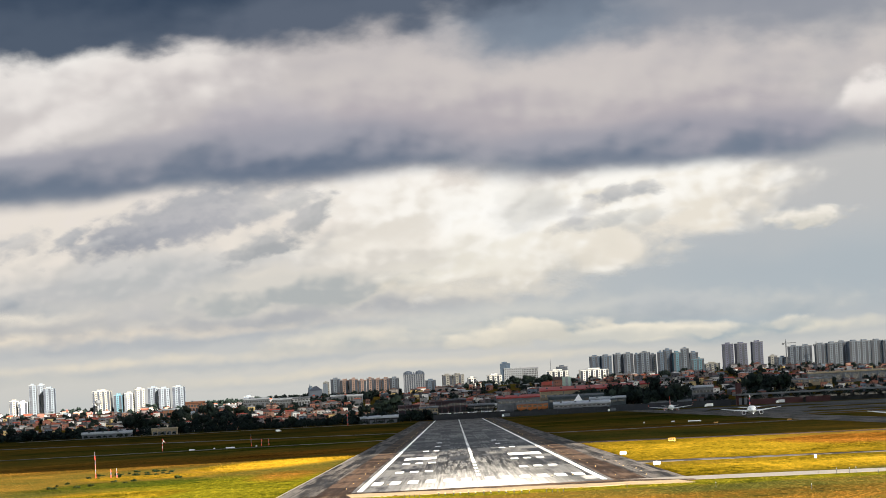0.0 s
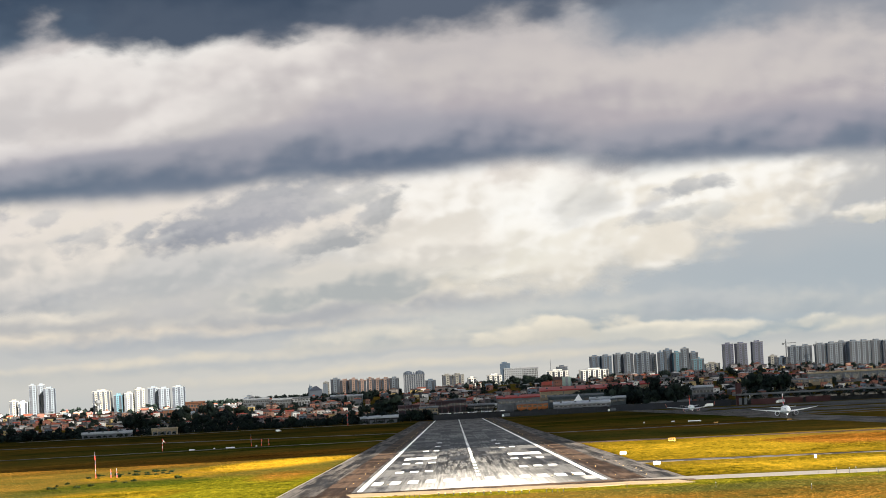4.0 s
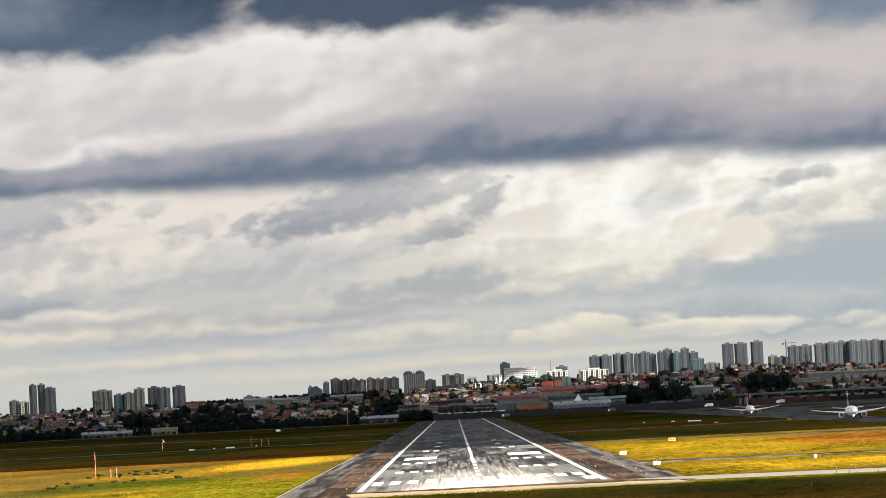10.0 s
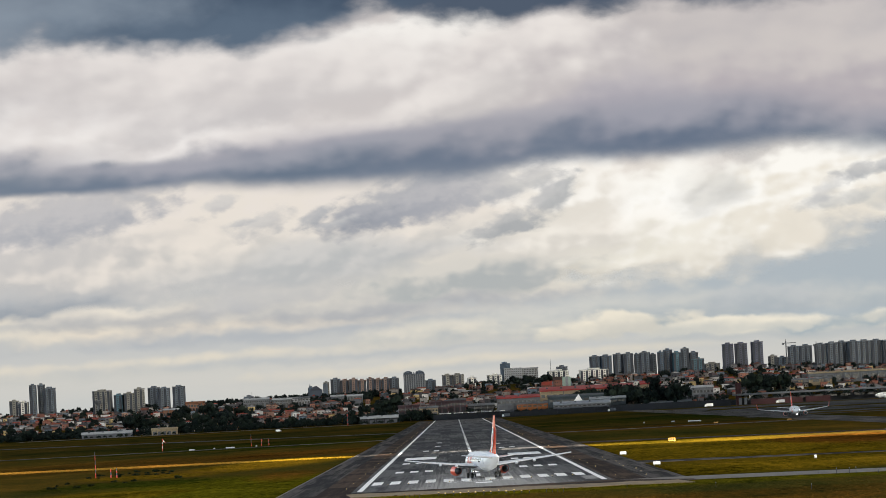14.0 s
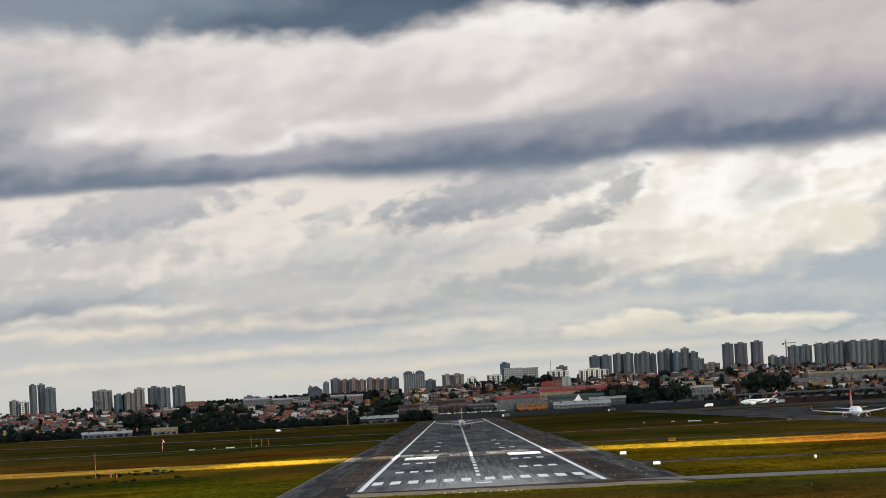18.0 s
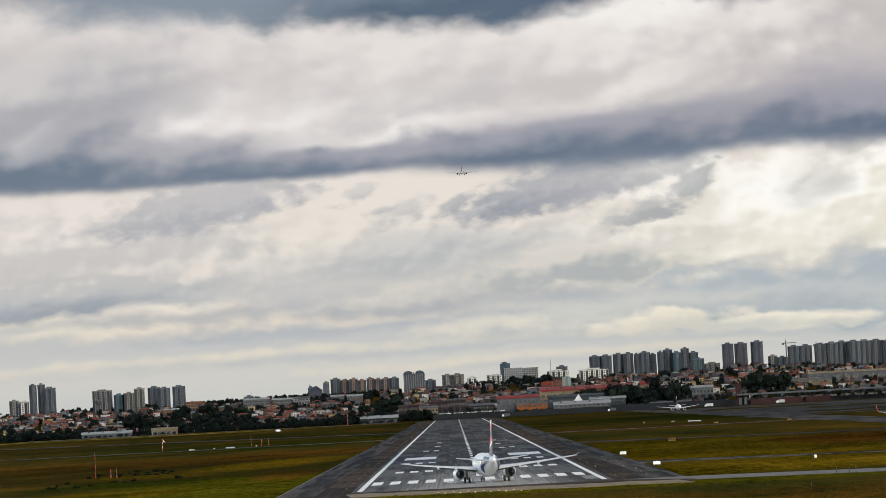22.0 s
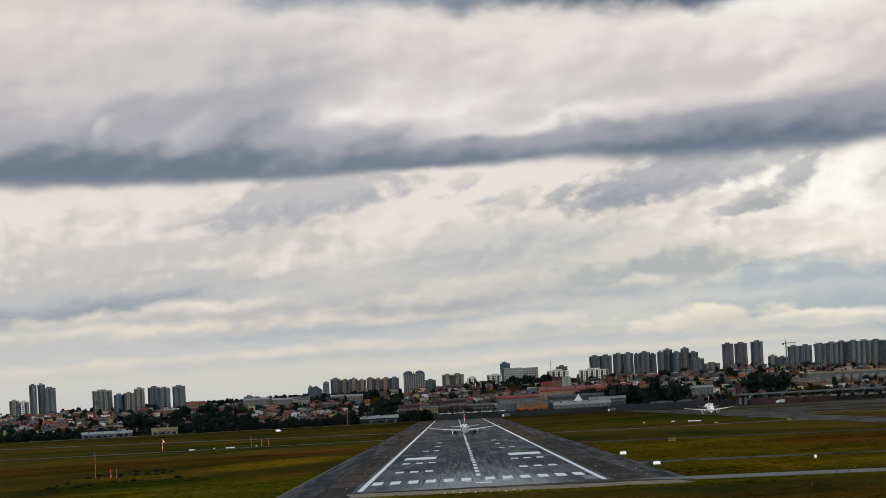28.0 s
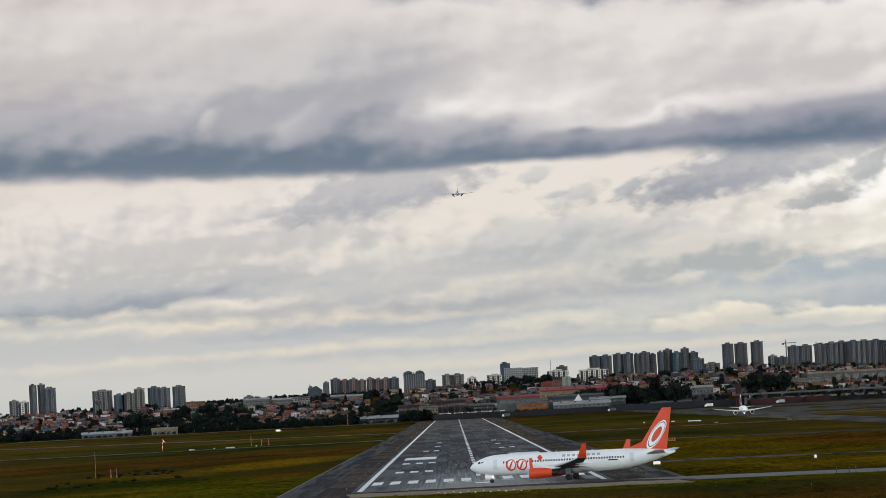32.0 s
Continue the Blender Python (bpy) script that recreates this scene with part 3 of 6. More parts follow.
sheet('cloud_scraps', 'small ragged grey clouds under the dark band', 4942, (-22, 10, 1.8, 5.6), 31, 1.2, dict(seed=3.3, size=0.6, bend=0.1, relief=0.16, lean=24, heap=0.35), [
    Puff(-4.62, 3.53, 1.90, 0.40, 14, 0.45, 1, (152, 156, 165), (176, 177, 181), 0.95),
    Puff(-5.64, 3.27, 1.00, 0.24, 5, 0.4, 1.1, (152, 156, 165), (174, 175, 180), 0.95),
    Puff(-6.59, 3.29, 0.40, 0.12, 31, 0.5, 1.5, (164, 168, 174), (182, 183, 186), 0.75),
    Puff(-3.21, 3.66, 0.90, 0.26, 11, 0.6, 1.2, (178, 179, 183), (202, 200, 198), 0.75),
    Puff(-10.83, 3.62, 1.70, 0.34, 11, 0.5, 1.1, (164, 166, 172), (190, 188, 189), 0.85),
    Puff(-12.35, 3.25, 0.50, 0.20, 32, 0.5, 1.4, (168, 170, 176), (188, 187, 189), 0.8),
    Puff(-11.09, 3.35, 1.70, 0.30, 9, 0.55, 1.1, (172, 174, 180), (196, 194, 195), 0.8),
    Puff(-10.94, 3.36, 1.20, 0.34, 7, 0.5, 1.1, (172, 174, 180), (194, 192, 193), 0.8),
    Puff(3.06, 3.55, 0.34, 0.16, 22, 0.5, 1.5, (168, 171, 174), (190, 190, 190), 0.85),
    Puff(3.58, 3.12, 0.50, 0.16, 12, 0.6, 1.5, (196, 196, 193), (215, 213, 206), 0.7),
    Puff(3.24, 3.57, 0.50, 0.11, 2, 0.5, 1.5, (180, 182, 184), (205, 203, 200), 0.8),
    Puff(2.62, 3.07, 0.60, 0.13, 9, 0.5, 1.5, (190, 191, 190), (212, 210, 205), 0.8),
    Puff(2.52, 3.26, 0.44, 0.14, 32, 0.7, 1.4, (170, 173, 179), (196, 196, 197), 0.6),
    Puff(3.50, 3.66, 0.34, 0.11, 7, 0.6, 1.6, (180, 182, 184), (198, 198, 198), 0.8),
    Puff(-3.32, 2.93, 0.60, 0.22, 17, 0.4, 1.4, (160, 164, 168), (188, 188, 188), 0.85),
    Puff(-2.39, 3.43, 0.55, 0.26, 45, 0.5, 1.4, (160, 164, 168), (188, 188, 189), 0.8),
    Puff(-7.51, 3.20, 0.50, 0.20, 17, 0.5, 1.5, (184, 184, 185), (204, 202, 200), 0.75),
    Puff(-12.82, 3.18, 0.60, 0.12, 9, 0.5, 1.6, (184, 184, 186), (205, 202, 200), 0.7),
    Puff(-7.95, 3.22, 0.26, 0.09, 17, 0.5, 1.6, (182, 183, 186), (200, 199, 198), 0.7),
    Puff(-3.12, 3.62, 0.70, 0.14, 12, 0.5, 1.6, (192, 192, 191), (214, 211, 206), 0.7),
    Puff(-8.27, 3.59, 0.50, 0.14, 27, 0.5, 1.6, (184, 184, 187), (204, 202, 200), 0.7),
    Puff(-6.24, 3.14, 0.30, 0.08, 12, 0.5, 1.6, (182, 183, 186), (200, 199, 198), 0.7),
    Puff(6.48, 2.97, 0.70, 0.16, 3, 0.4, 1.5, (214, 210, 199), (244, 238, 226), 0.9),
    Puff(-4.41, 3.44, 1.10, 0.30, 9, 0.5, 1.1, (174, 175, 181), (192, 190, 192), 0.6),])

sheet('dark_band', 'heavy grey cloud band, white billows above its flat dark base', 4926, (-26, 10, 2.9, 9.4), 47, 1, dict(seed=9.4, size=2.0, bend=0.17, relief=0.17, lean=12, heap=0.5), [
    Puff(-18.21, 5.66, 28.00, 1.65, 0, 0.14, 0.14, (176, 173, 178), (206, 199, 196), 1),
    Puff(-18.14, 7.16, 28.00, 1.40, 0, 0.5, 0.3, (196, 190, 189), (212, 205, 201), 1),
    Puff(-18.27, 4.64, 28.00, 0.62, 0, 0.35, 0.3, (112, 125, 142), (184, 181, 186), 1),
    Puff(1.10, 5.30, 5.60, 0.75, -1, 0.4, 0.4, (180, 173, 178), (206, 199, 196), 0.9),
    Puff(-3.42, 5.19, 1.40, 0.60, -3, 0.5, 0.6, (168, 165, 174), (190, 185, 189), 0.85),
    Puff(-8.80, 5.52, 4.40, 0.95, 11, 0.22, 0.7, (224, 218, 215), (251, 248, 245), 1),
    Puff(-12.61, 5.37, 3.00, 0.85, 5, 0.25, 0.7, (222, 216, 213), (251, 248, 245), 1),
    Puff(-7.38, 5.95, 2.70, 0.85, 9, 0.25, 0.7, (206, 200, 198), (243, 239, 234), 1),
    Puff(-4.88, 5.82, 2.10, 0.80, 9, 0.3, 0.8, (196, 190, 190), (234, 228, 223), 0.95),
    Puff(-10.64, 5.25, 2.10, 0.48, 11, 0.3, 0.9, (200, 196, 196), (240, 235, 231), 0.95),
    Puff(-6.13, 5.32, 1.30, 0.50, 17, 0.3, 0.9, (206, 201, 199), (240, 234, 229), 0.9),
    Puff(-14.40, 6.25, 5.00, 0.90, 1, 0.5, 0.5, (206, 200, 199), (231, 225, 221), 0.9),
    Puff(-18.22, 5.95, 3.00, 0.80, 5, 0.5, 0.7, (178, 177, 182), (214, 209, 207), 0.85),
    Puff(-17.52, 5.47, 3.30, 0.70, 7, 0.5, 0.7, (168, 169, 175), (208, 204, 203), 0.85),
    Puff(-10.70, 5.82, 4.20, 0.70, 1, 0.5, 0.6, (204, 199, 198), (230, 224, 220), 0.9),
    Puff(-20.67, 6.54, 4.20, 0.60, 1, 0.5, 0.6, (206, 201, 199), (226, 220, 216), 0.9),
    Puff(7.73, 4.91, 0.75, 0.55, 7, 0.25, 1, (204, 197, 196), (241, 235, 230), 0.9),
    Puff(-7.37, 4.33, 3.30, 0.46, 1, 0.45, 0.2, (114, 126, 143), (168, 166, 175), 0.95),
    Puff(4.76, 4.46, 3.00, 0.42, 1, 0.45, 0.2, (112, 124, 142), (162, 160, 170), 0.95),
    Puff(-12.68, 4.12, 3.30, 0.22, 2, 0.4, 0.2, (110, 123, 141), (160, 161, 171), 0.95),
    Puff(-8.26, 4.34, 2.60, 0.32, 6, 0.4, 0.2, (104, 118, 136), (158, 160, 170), 0.95),
    Puff(-5.35, 4.49, 2.40, 0.44, 5, 0.45, 0.2, (108, 120, 138), (160, 160, 169), 0.9),
    Puff(-1.99, 4.59, 2.30, 0.54, 1, 0.45, 0.25, (100, 113, 133), (156, 157, 168), 0.85),
    Puff(2.43, 4.32, 1.90, 0.42, 1, 0.45, 0.25, (106, 119, 138), (160, 160, 170), 0.9),
    Puff(-16.30, 4.18, 3.60, 0.28, 0, 0.45, 0.2, (116, 128, 144), (166, 167, 175), 0.9),
    Puff(-17.30, 4.40, 4.20, 0.46, -1, 0.5, 0.2, (110, 124, 140), (176, 175, 181), 0.95),
    Puff(-21.28, 4.52, 3.40, 0.48, -1, 0.5, 0.2, (108, 122, 138), (172, 172, 178), 0.95),
    Puff(-24.78, 4.60, 3.00, 0.44, -1, 0.5, 0.2, (108, 122, 138), (172, 172, 178), 0.95),
    Puff(-17.56, 4.72, 0.50, 0.22, 32, 0.6, 1.2, (176, 178, 184), (200, 198, 199), 0.7),
    Puff(-19.17, 4.95, 0.30, 0.14, 37, 0.5, 1.4, (200, 196, 195), (226, 220, 217), 0.7),])

sheet('slate_cloud', 'dark slate storm cloud high overhead', 4912, (-30, 12, 5, 10.5), 58, 2.4, dict(seed=1.2, size=1.7, bend=0.2, relief=0.1, lean=6, heap=0.3), [
    Puff(5.39, 7.08, 4.20, 0.90, 0, 0.4, 0.7, (146, 150, 160), (120, 129, 144), 0.95),
    Puff(1.78, 6.87, 1.90, 0.78, 0, 0.45, 0.7, (124, 137, 153), (104, 116, 133), 0.95),
    Puff(-3.09, 7.53, 4.80, 1.04, 0, 0.25, 0.55, (92, 102, 118), (60, 75, 94), 1),
    Puff(-6.60, 7.45, 3.30, 1.04, 0, 0.2, 0.55, (80, 92, 109), (50, 66, 87), 1),
    Puff(-12.64, 7.12, 4.20, 0.98, 0, 0.25, 0.55, (92, 108, 126), (62, 77, 97), 1),
    Puff(-16.70, 7.35, 4.00, 0.88, 0, 0.4, 0.6, (116, 130, 146), (90, 103, 121), 0.93),
    Puff(-16.87, 7.31, 3.80, 0.78, 0, 0.5, 0.6, (140, 151, 163), (118, 129, 143), 0.75),])


# ---- clouds high above the field, which shade it ----
def shade_cloud(name, rx, ry, seed, label, dense, lumps=0.10, scatter=1.0):
    m = bpy.data.materials.new(name + "_mist")      # lets some sunlight straight through and scatters the rest downwards
    m.use_nodes = True
    nt = m.node_tree
    nt.nodes.clear()
    mist, clear, mix = [nt.nodes.new("ShaderNode" + k) for k in ("BsdfTranslucent", "BsdfTransparent", "MixShader")]
    mist.inputs["Color"].default_value = (0.190 * scatter, 0.230 * scatter, 0.290 * scatter, 1)
    mix.inputs[0].default_value = dense
    nt.links.new(clear.outputs[0], mix.inputs[1])
    nt.links.new(mist.outputs[0], mix.inputs[2])
    nt.links.new(mix.outputs[0], nt.nodes.new("ShaderNodeOutputMaterial").inputs[0])
    bm = bm_new()
    bmesh.ops.create_icosphere(bm, subdivisions=5, radius=1.0)
    for v in bm.verts:
        n = 1 + lumps * noise.fractal(v.co * 2.0 + Vector((seed, 0, 0)), 0.8, 2.0, 5)
        v.co = Vector((v.co.x * rx * n, v.co.y * ry * n, v.co.z * (30 if v.co.z < 0 else 70) * n))
    ob = solid(name, bm, m, label, "cloud", group="clouds above the field", smooth=True)
    return ob


CLOUD_Z = 640.0
OFF = to_sun * (CLOUD_Z / to_sun.z)


def over_field(x, y):
    """Where a cloud must be to shade the field at x, y."""
    return pose(x + OFF.x, y + OFF.y, CLOUD_Z)


near_cloud = shade_cloud("overhead_cloud", 900, 1100, 5.0, "thin grey-white cloud high above the near field", 0.74, scatter=0.65)
far_cloud = shade_cloud("overhead_cloud", 1600, 1500, 9.0, "thick grey-white cloud high above the far field", 0.76, scatter=0.8)
town_cloud = shade_cloud("overhead_cloud", 2500, 800, 7.0, "thick grey cloud high above the town", 0.67, 0.012, scatter=0.7)
veil_cloud = shade_cloud("overhead_cloud", 1600, 900, 4.0, "thin grey-white cloud high above the town", 0.80, scatter=0.3)
thin_cloud = shade_cloud("overhead_cloud", 1500, 900, 3.0, "thin white cloud high above the town", 0.60, scatter=0.6)
last_cloud = shade_cloud("overhead_cloud", 1300, 900, 6.0, "thick grey cloud drifting in above the town", 0.42, scatter=0.5)
late_cloud = shade_cloud("overhead_cloud", 1000, 1200, 2.0, "thick grey cloud drifting in above the field", 0.60, scatter=0.5)
CLOUD_PATHS = [
    (near_cloud, [(0.0, -150, -620), (3.2, -140, -560), (6.0, -120, -400), (8.0, -110, -335), (9.5, -120, -300), (10.2, -350, -200), (11.0, -690, 230), (12.0, -560, 320), (13.0, -450, 370), (14.0, -450, 430), (17.0, -450, 370), (18.5, -440, 285), (20.0, -430, 270), (21.0, -380, 400), (24.0, -200, 560), (32.0, 150, 600)]),
    (late_cloud, [(0.0, -700, -1900), (16.0, -500, -1300), (20.0, -300, -1100), (22.5, -200, -900), (25.0, -60, -480), (28.0, 0, 250), (32.0, 100, 900)]),
    (far_cloud, [(0.0, 0, 3010), (11.0, 40, 3060), (14.0, 600, 2910), (17.0, 600, 2880), (18.5, 600, 2840), (20.0, 600, 2770), (21.0, 500, 2600), (24.0, 300, 2620), (32.0, 200, 2640)]),
    (town_cloud, [(0.0, 100, 3990), (10.5, 100, 3990), (13.5, 900, 2950), (20.0, 1900, 2800), (32.0, 3400, 2600)]),
    (veil_cloud, [(0.0, -2300, 5000), (2.5, -2250, 5000), (6.0, -2080, 5000), (9.0, -1700, 5000), (10.3, -1580, 5000), (12.2, -1530, 5000), (14.6, -250, 5000), (17.0, 0, 5000), (32.0, 300, 5020)]),
    (thin_cloud, [(0.0, 1290, 5000), (6.0, 1250, 5000), (9.0, 1400, 5000), (10.3, 1600, 5000), (11.6, 1680, 5000), (13.6, 2500, 5100), (32.0, 2600, 5200)]),
    (last_cloud, [(0.0, -3200, 4700), (24.0, -2400, 4700), (29.0, 0, 4720), (32.0, 200, 4740)]),
]

# ---- airliners: nose towards +y, wheels on z = 0, origin between the main gear ----
M_TYRE = surface("tyre_rubber", (0.02, 0.02, 0.02), 0.8)
M_METAL = surface("bare_metal", (0.55, 0.55, 0.57), 0.3, 0.9)
M_STRUT = surface("gear_strut_grey", (0.14, 0.145, 0.155), 0.4, 0.3)
M_DARK = surface("dark_glass", (0.02, 0.022, 0.03), 0.15)
M_FAN = surface("fan_dark", (0.04, 0.04, 0.045), 0.4, 0.5)
M_ORANGE = surface("orange_paint", (0.74, 0.062, 0.007), 0.35, vary=0.05)
M_NAVY = surface("navy_paint", (0.012, 0.014, 0.09), 0.35, vary=0.06)
M_CORAL = surface("coral_paint", (0.75, 0.05, 0.05), 0.35, vary=0.05)
M_GREYPAINT = surface("grey_paint", (0.45, 0.46, 0.48), 0.4, vary=0.08)
M_WING = surface("wing_grey", (0.62, 0.63, 0.64), 0.4, 0.1, vary=0.08)
M_LAMP = glow("landing_light", (1.0, 0.97, 0.9), 6.0)
M_PALEPANE = surface("pale_window_blind", (0.66, 0.67, 0.69), 0.3, vary=0.1)
M_DOOR = surface("door_outline_grey", (0.76, 0.765, 0.77), 0.4, vary=0.06)
# underside grey taken far darker, with the shade below the wing in its colour
M_UNDER = surface("shaded_wing_grey", (0.07, 0.072, 0.08), 0.45, vary=0.2)
M_BELLY = surface("grey_belly", (0.5, 0.5, 0.52), 0.4, vary=0.1)


def body_ring(y, r, cz, n=28, rz=None):
    rz = rz or r
    return [(r * math.sin(2 * math.pi * i / n), y, cz + rz * math.cos(2 * math.pi * i / n)) for i in range(n)]


def section(x, y_le, chord, z, thick):
    """Closed wing profile at span x."""
    pts = [(0, 0), (0.06, 0.42), (0.3, 0.6), (0.65, 0.4), (1, 0.04), (1, -0.04), (0.6, -0.28), (0.25, -0.4), (0.05, -0.3)]
    return [(x, y_le - c * chord, z + h * thick) for c, h in pts]


def fin_section(z, y_le, chord, thick, tilt=0.0):
    pts = [(0, 0), (0.08, 0.4), (0.3, 0.5), (0.7, 0.3), (1, 0.03), (1, -0.03), (0.7, -0.3), (0.3, -0.5), (0.08, -0.4)]
    return [(h * thick, y_le - c * chord, z + tilt * (c - 0.5)) for c, h in pts]


def wheel(bm, cx, cy, r, w):
    loft(bm, [[(cx + s, cy + q * math.cos(2 * math.pi * i / 14), r + q * math.sin(2 * math.pi * i / 14)) for i in range(14)]
              for s, q in ((-w, r * 0.8), (-w * 0.7, r), (w * 0.7, r), (w, r * 0.8))])
    return bm


def airliner(label, length, span, radius, nose, tail_z, livery, winglet=0.0, engine=M_WHITE, engine_r=1.05):
    """nose: distance from the main gear to the nose."""
    root = thing("airliner", pose(0, 0, 0), label, "airplane", group="airliners")
    r, cz = radius, 1.35 + radius + 0.25 * (radius - 1.5)
    yn, yt = nose, nose - length
    prof = [(yn, 0.05, -0.35), (yn - 0.25, 0.42, -0.32), (yn - 0.9, 0.85, -0.25), (yn - 1.9, 1.25, -0.17), (yn - 3.2, 1.6, -0.08),
            (yn - 4.6, 1.82, -0.02), (yn - 6.2, r, 0.0), (yn - 10, r, 0), (yn - 15, r, 0), (yt + 12.5, r, 0.0), (yt + 9, r * 0.93, 0.1),
            (yt + 6, r * 0.74, 0.36), (yt + 3.2, r * 0.48, 0.66), (yt + 1.2, r * 0.26, 0.88), (yt, 0.12, 0.98)]
    bm = loft(bm_new(), [body_ring(y, min(q, r), cz + dz, rz=min(q, r) * 1.04) for y, q, dz in prof])
    part("fuselage", bm, M_WHITE, root, smooth=True)
    # belly fairing and pale grey underside
    bm = loft(bm_new(), [body_ring(y, q, cz - r * 0.62, 18, q * 0.55) for y, q in
                         ((5.6, 0.3), (4.6, 1.3), (2.5, r * 0.98), (-2.5, r * 0.98), (-4.8, 1.2), (-5.8, 0.3))])
    part("belly_fairing", bm, M_BELLY, root, smooth=True)
    half = span / 2
    wz = cz - r * 0.55
    for s in (-1, 1):
        bm = loft(bm_new(), [section(s * x, y, c, z, t) for x, y, c, z, t in
                             ((r * 0.7, 5.0, 7.9, wz, 1.1), (half * 0.33, 1.6, 5.0, wz + 0.5, 0.7),
                              (half * 0.7, -2.5, 2.9, wz + 1.25, 0.42), (half * 0.985, -5.4, 1.7, wz + 1.95, 0.24))])
        wing = part("wing", bm, M_WING, root, smooth=True)
        # thin skin under the wing that carries the painted shade
        bm = loft(bm_new(), [[(s * x, y - c * k, z + h * t - 0.02) for k, h in ((0.04, -0.28), (0.25, -0.42), (0.6, -0.30), (1.0, -0.06), (0.6, -0.22), (0.25, -0.3))]
                             for x, y, c, z, t in ((r * 0.7, 5.0, 7.9, wz, 1.1), (half * 0.33, 1.6, 5.0, wz + 0.5, 0.7),
                                                   (half * 0.7, -2.5, 2.9, wz + 1.25, 0.42), (half * 0.985, -5.4, 1.7, wz + 1.95, 0.24))])
        part("wing_underside", bm, M_UNDER, wing, "grey wing underside, darkened in colour for shade")
        for k in (0.36, 0.56):     # flap track fairings
            x = s * half * k
            bm = loft(bm_new(), [[(x + q * 0.22 * math.cos(a), y, wz + k * 1.9 - 0.3 + q * 0.28 * math.sin(a)) for a in
                                  (i * math.pi / 4 for i in range(8))] for y, q in ((-0.4 - 5 * k, 0.2), (-1.4 - 5 * k, 1), (-2.8 - 5 * k, 0.9), (-3.9 - 5 * k, 0.1))])
            part("flap_fairing", bm, M_WHITE, wing)
        if winglet:
            x = s * half
            bm = loft(bm_new(), [[(x + s * dx + 0.07 * o, y - c, z) for o, y, c in ((-1, y0, 0), (1, y0, 0), (1, y0, ch), (-1, y0, ch))]
                                 for dx, y0, ch, z in ((-0.3, -5.3, 1.75, wz + 1.95), (0.15, -5.7, 1.5, wz + 2.5), (0.5, -6.6, 0.7, wz + 2.0 + winglet))])
            part("winglet", bm, livery["winglet"], root)
        # engine: cowl, lip, fan, tail cone, pylon
        ex, ez, ey = s * span * 0.142, 0.55 + engine_r, 5.1
        prof = ((ey + 1.7, engine_r * 0.9), (ey + 1.2, engine_r * 1.02), (ey, engine_r * 1.04), (ey - 1.4, engine_r * 0.93), (ey - 2.6, engine_r * 0.74))
        bm = loft(bm_new(), [[(ex + q * math.sin(a), y, ez + q * math.cos(a)) for a in (2 * math.pi * i / 20 for i in range(20))] for y, q in prof], caps=False)
        eng = part("engine", bm, engine, root, smooth=True)
        bm = loft(bm_new(), [[(ex + q * math.sin(a), y, ez + q * math.cos(a)) for a in (2 * math.pi * i / 20 for i in range(20))]
                             for y, q in ((ey + 1.7, engine_r * 0.9), (ey + 1.82, engine_r * 0.84), (ey + 1.6, engine_r * 0.76))], caps=False)
        part("intake_lip", bm, M_METAL, eng, smooth=True)
        bm = loft(bm_new(), [[(ex + q * math.sin(a), y, ez + q * math.cos(a)) for a in (2 * math.pi * i / 20 for i in range(20))]
                             for y, q in ((ey + 1.0, engine_r * 0.86), (ey + 1.01, 0.3), (ey + 1.5, 0.04))])
        part("fan", bm, M_FAN, eng)
        bm = loft(bm_new(), [[(ex + q * math.sin(a), y, ez + q * math.cos(a)) for a in (2 * math.pi * i / 16 for i in range(16))]
                             for y, q in ((ey - 1.8, engine_r * 0.72), (ey - 2.62, engine_r * 0.6), (ey - 3.4, engine_r * 0.34), (ey - 4.0, 0.05))])
        part("exhaust", bm, M_FAN, eng, smooth=True)
        bm = loft(bm_new(), [[(ex + o, y, z) for o, y, z in ((-0.16, ey + 0.6, zz), (0.16, ey + 0.6, zz), (0.16, ey - 4.2, zz), (-0.16, ey - 4.2, zz))]
                             for zz in (ez + engine_r * 0.7, wz + 0.45)])
        part("pylon", bm, M_WHITE, eng)
        # tailplane
        tz = cz + tail_z
        bm = loft(bm_new(), [section(s * x, y, c, z, t) for x, y, c, z, t in
                             ((0.4, yt + 5.6, 3.9, tz, 0.42), (span * 0.2, yt + 2.2, 1.5, tz + 0.75, 0.16))])
        part("tailplane", bm, M_WING, root, smooth=True)
        # main gear
        gx = s * 2.86 if r < 1.92 else s * 3.79
        bm = post(bm_new(), 0.16, 0.2, 0.5, wz + 0.2, 8, gx, 0)
        gear = part("main_gear", bm, M_STRUT, root)
        for o in (-0.43, 0.43):
            part("wheel", wheel(bm_new(), gx + o, 0.0, 0.56, 0.2), M_TYRE, gear)
        part("gear_door", box(bm_new(), gx + s * 0.25, gx + s * 0.3, -0.5, 0.5, 0.9, wz), M_STRUT, gear)
    # nose gear
    ny = yn - 4.1 if r < 1.92 else yn - 5.07
    gear = part("nose_gear", post(bm_new(), 0.1, 0.14, 0.35, cz - r * 0.8, 8, 0, ny), M_STRUT, root)
    for o in (-0.24, 0.24):
        part("wheel", wheel(bm_new(), o, ny, 0.36, 0.11), M_TYRE, gear)
    for o in (-0.45, 0.45):
        part("gear_door", box(bm_new(), o - 0.02, o + 0.02, ny - 0.2, ny + 1.2, cz - r - 0.45, cz - r + 0.25), M_WHITE, gear)
    lamp = post(bm_new(), 0.16, 0.13, -0.06, 0.06, 10)
    part("landing_light", lamp, M_LAMP, root, "lit white landing light", at=pose(0, ny + 0.3, 1.15, 90))
    # vertical fin in stacked panels
    base = cz + r * 0.8
    top = livery["fin_top"]
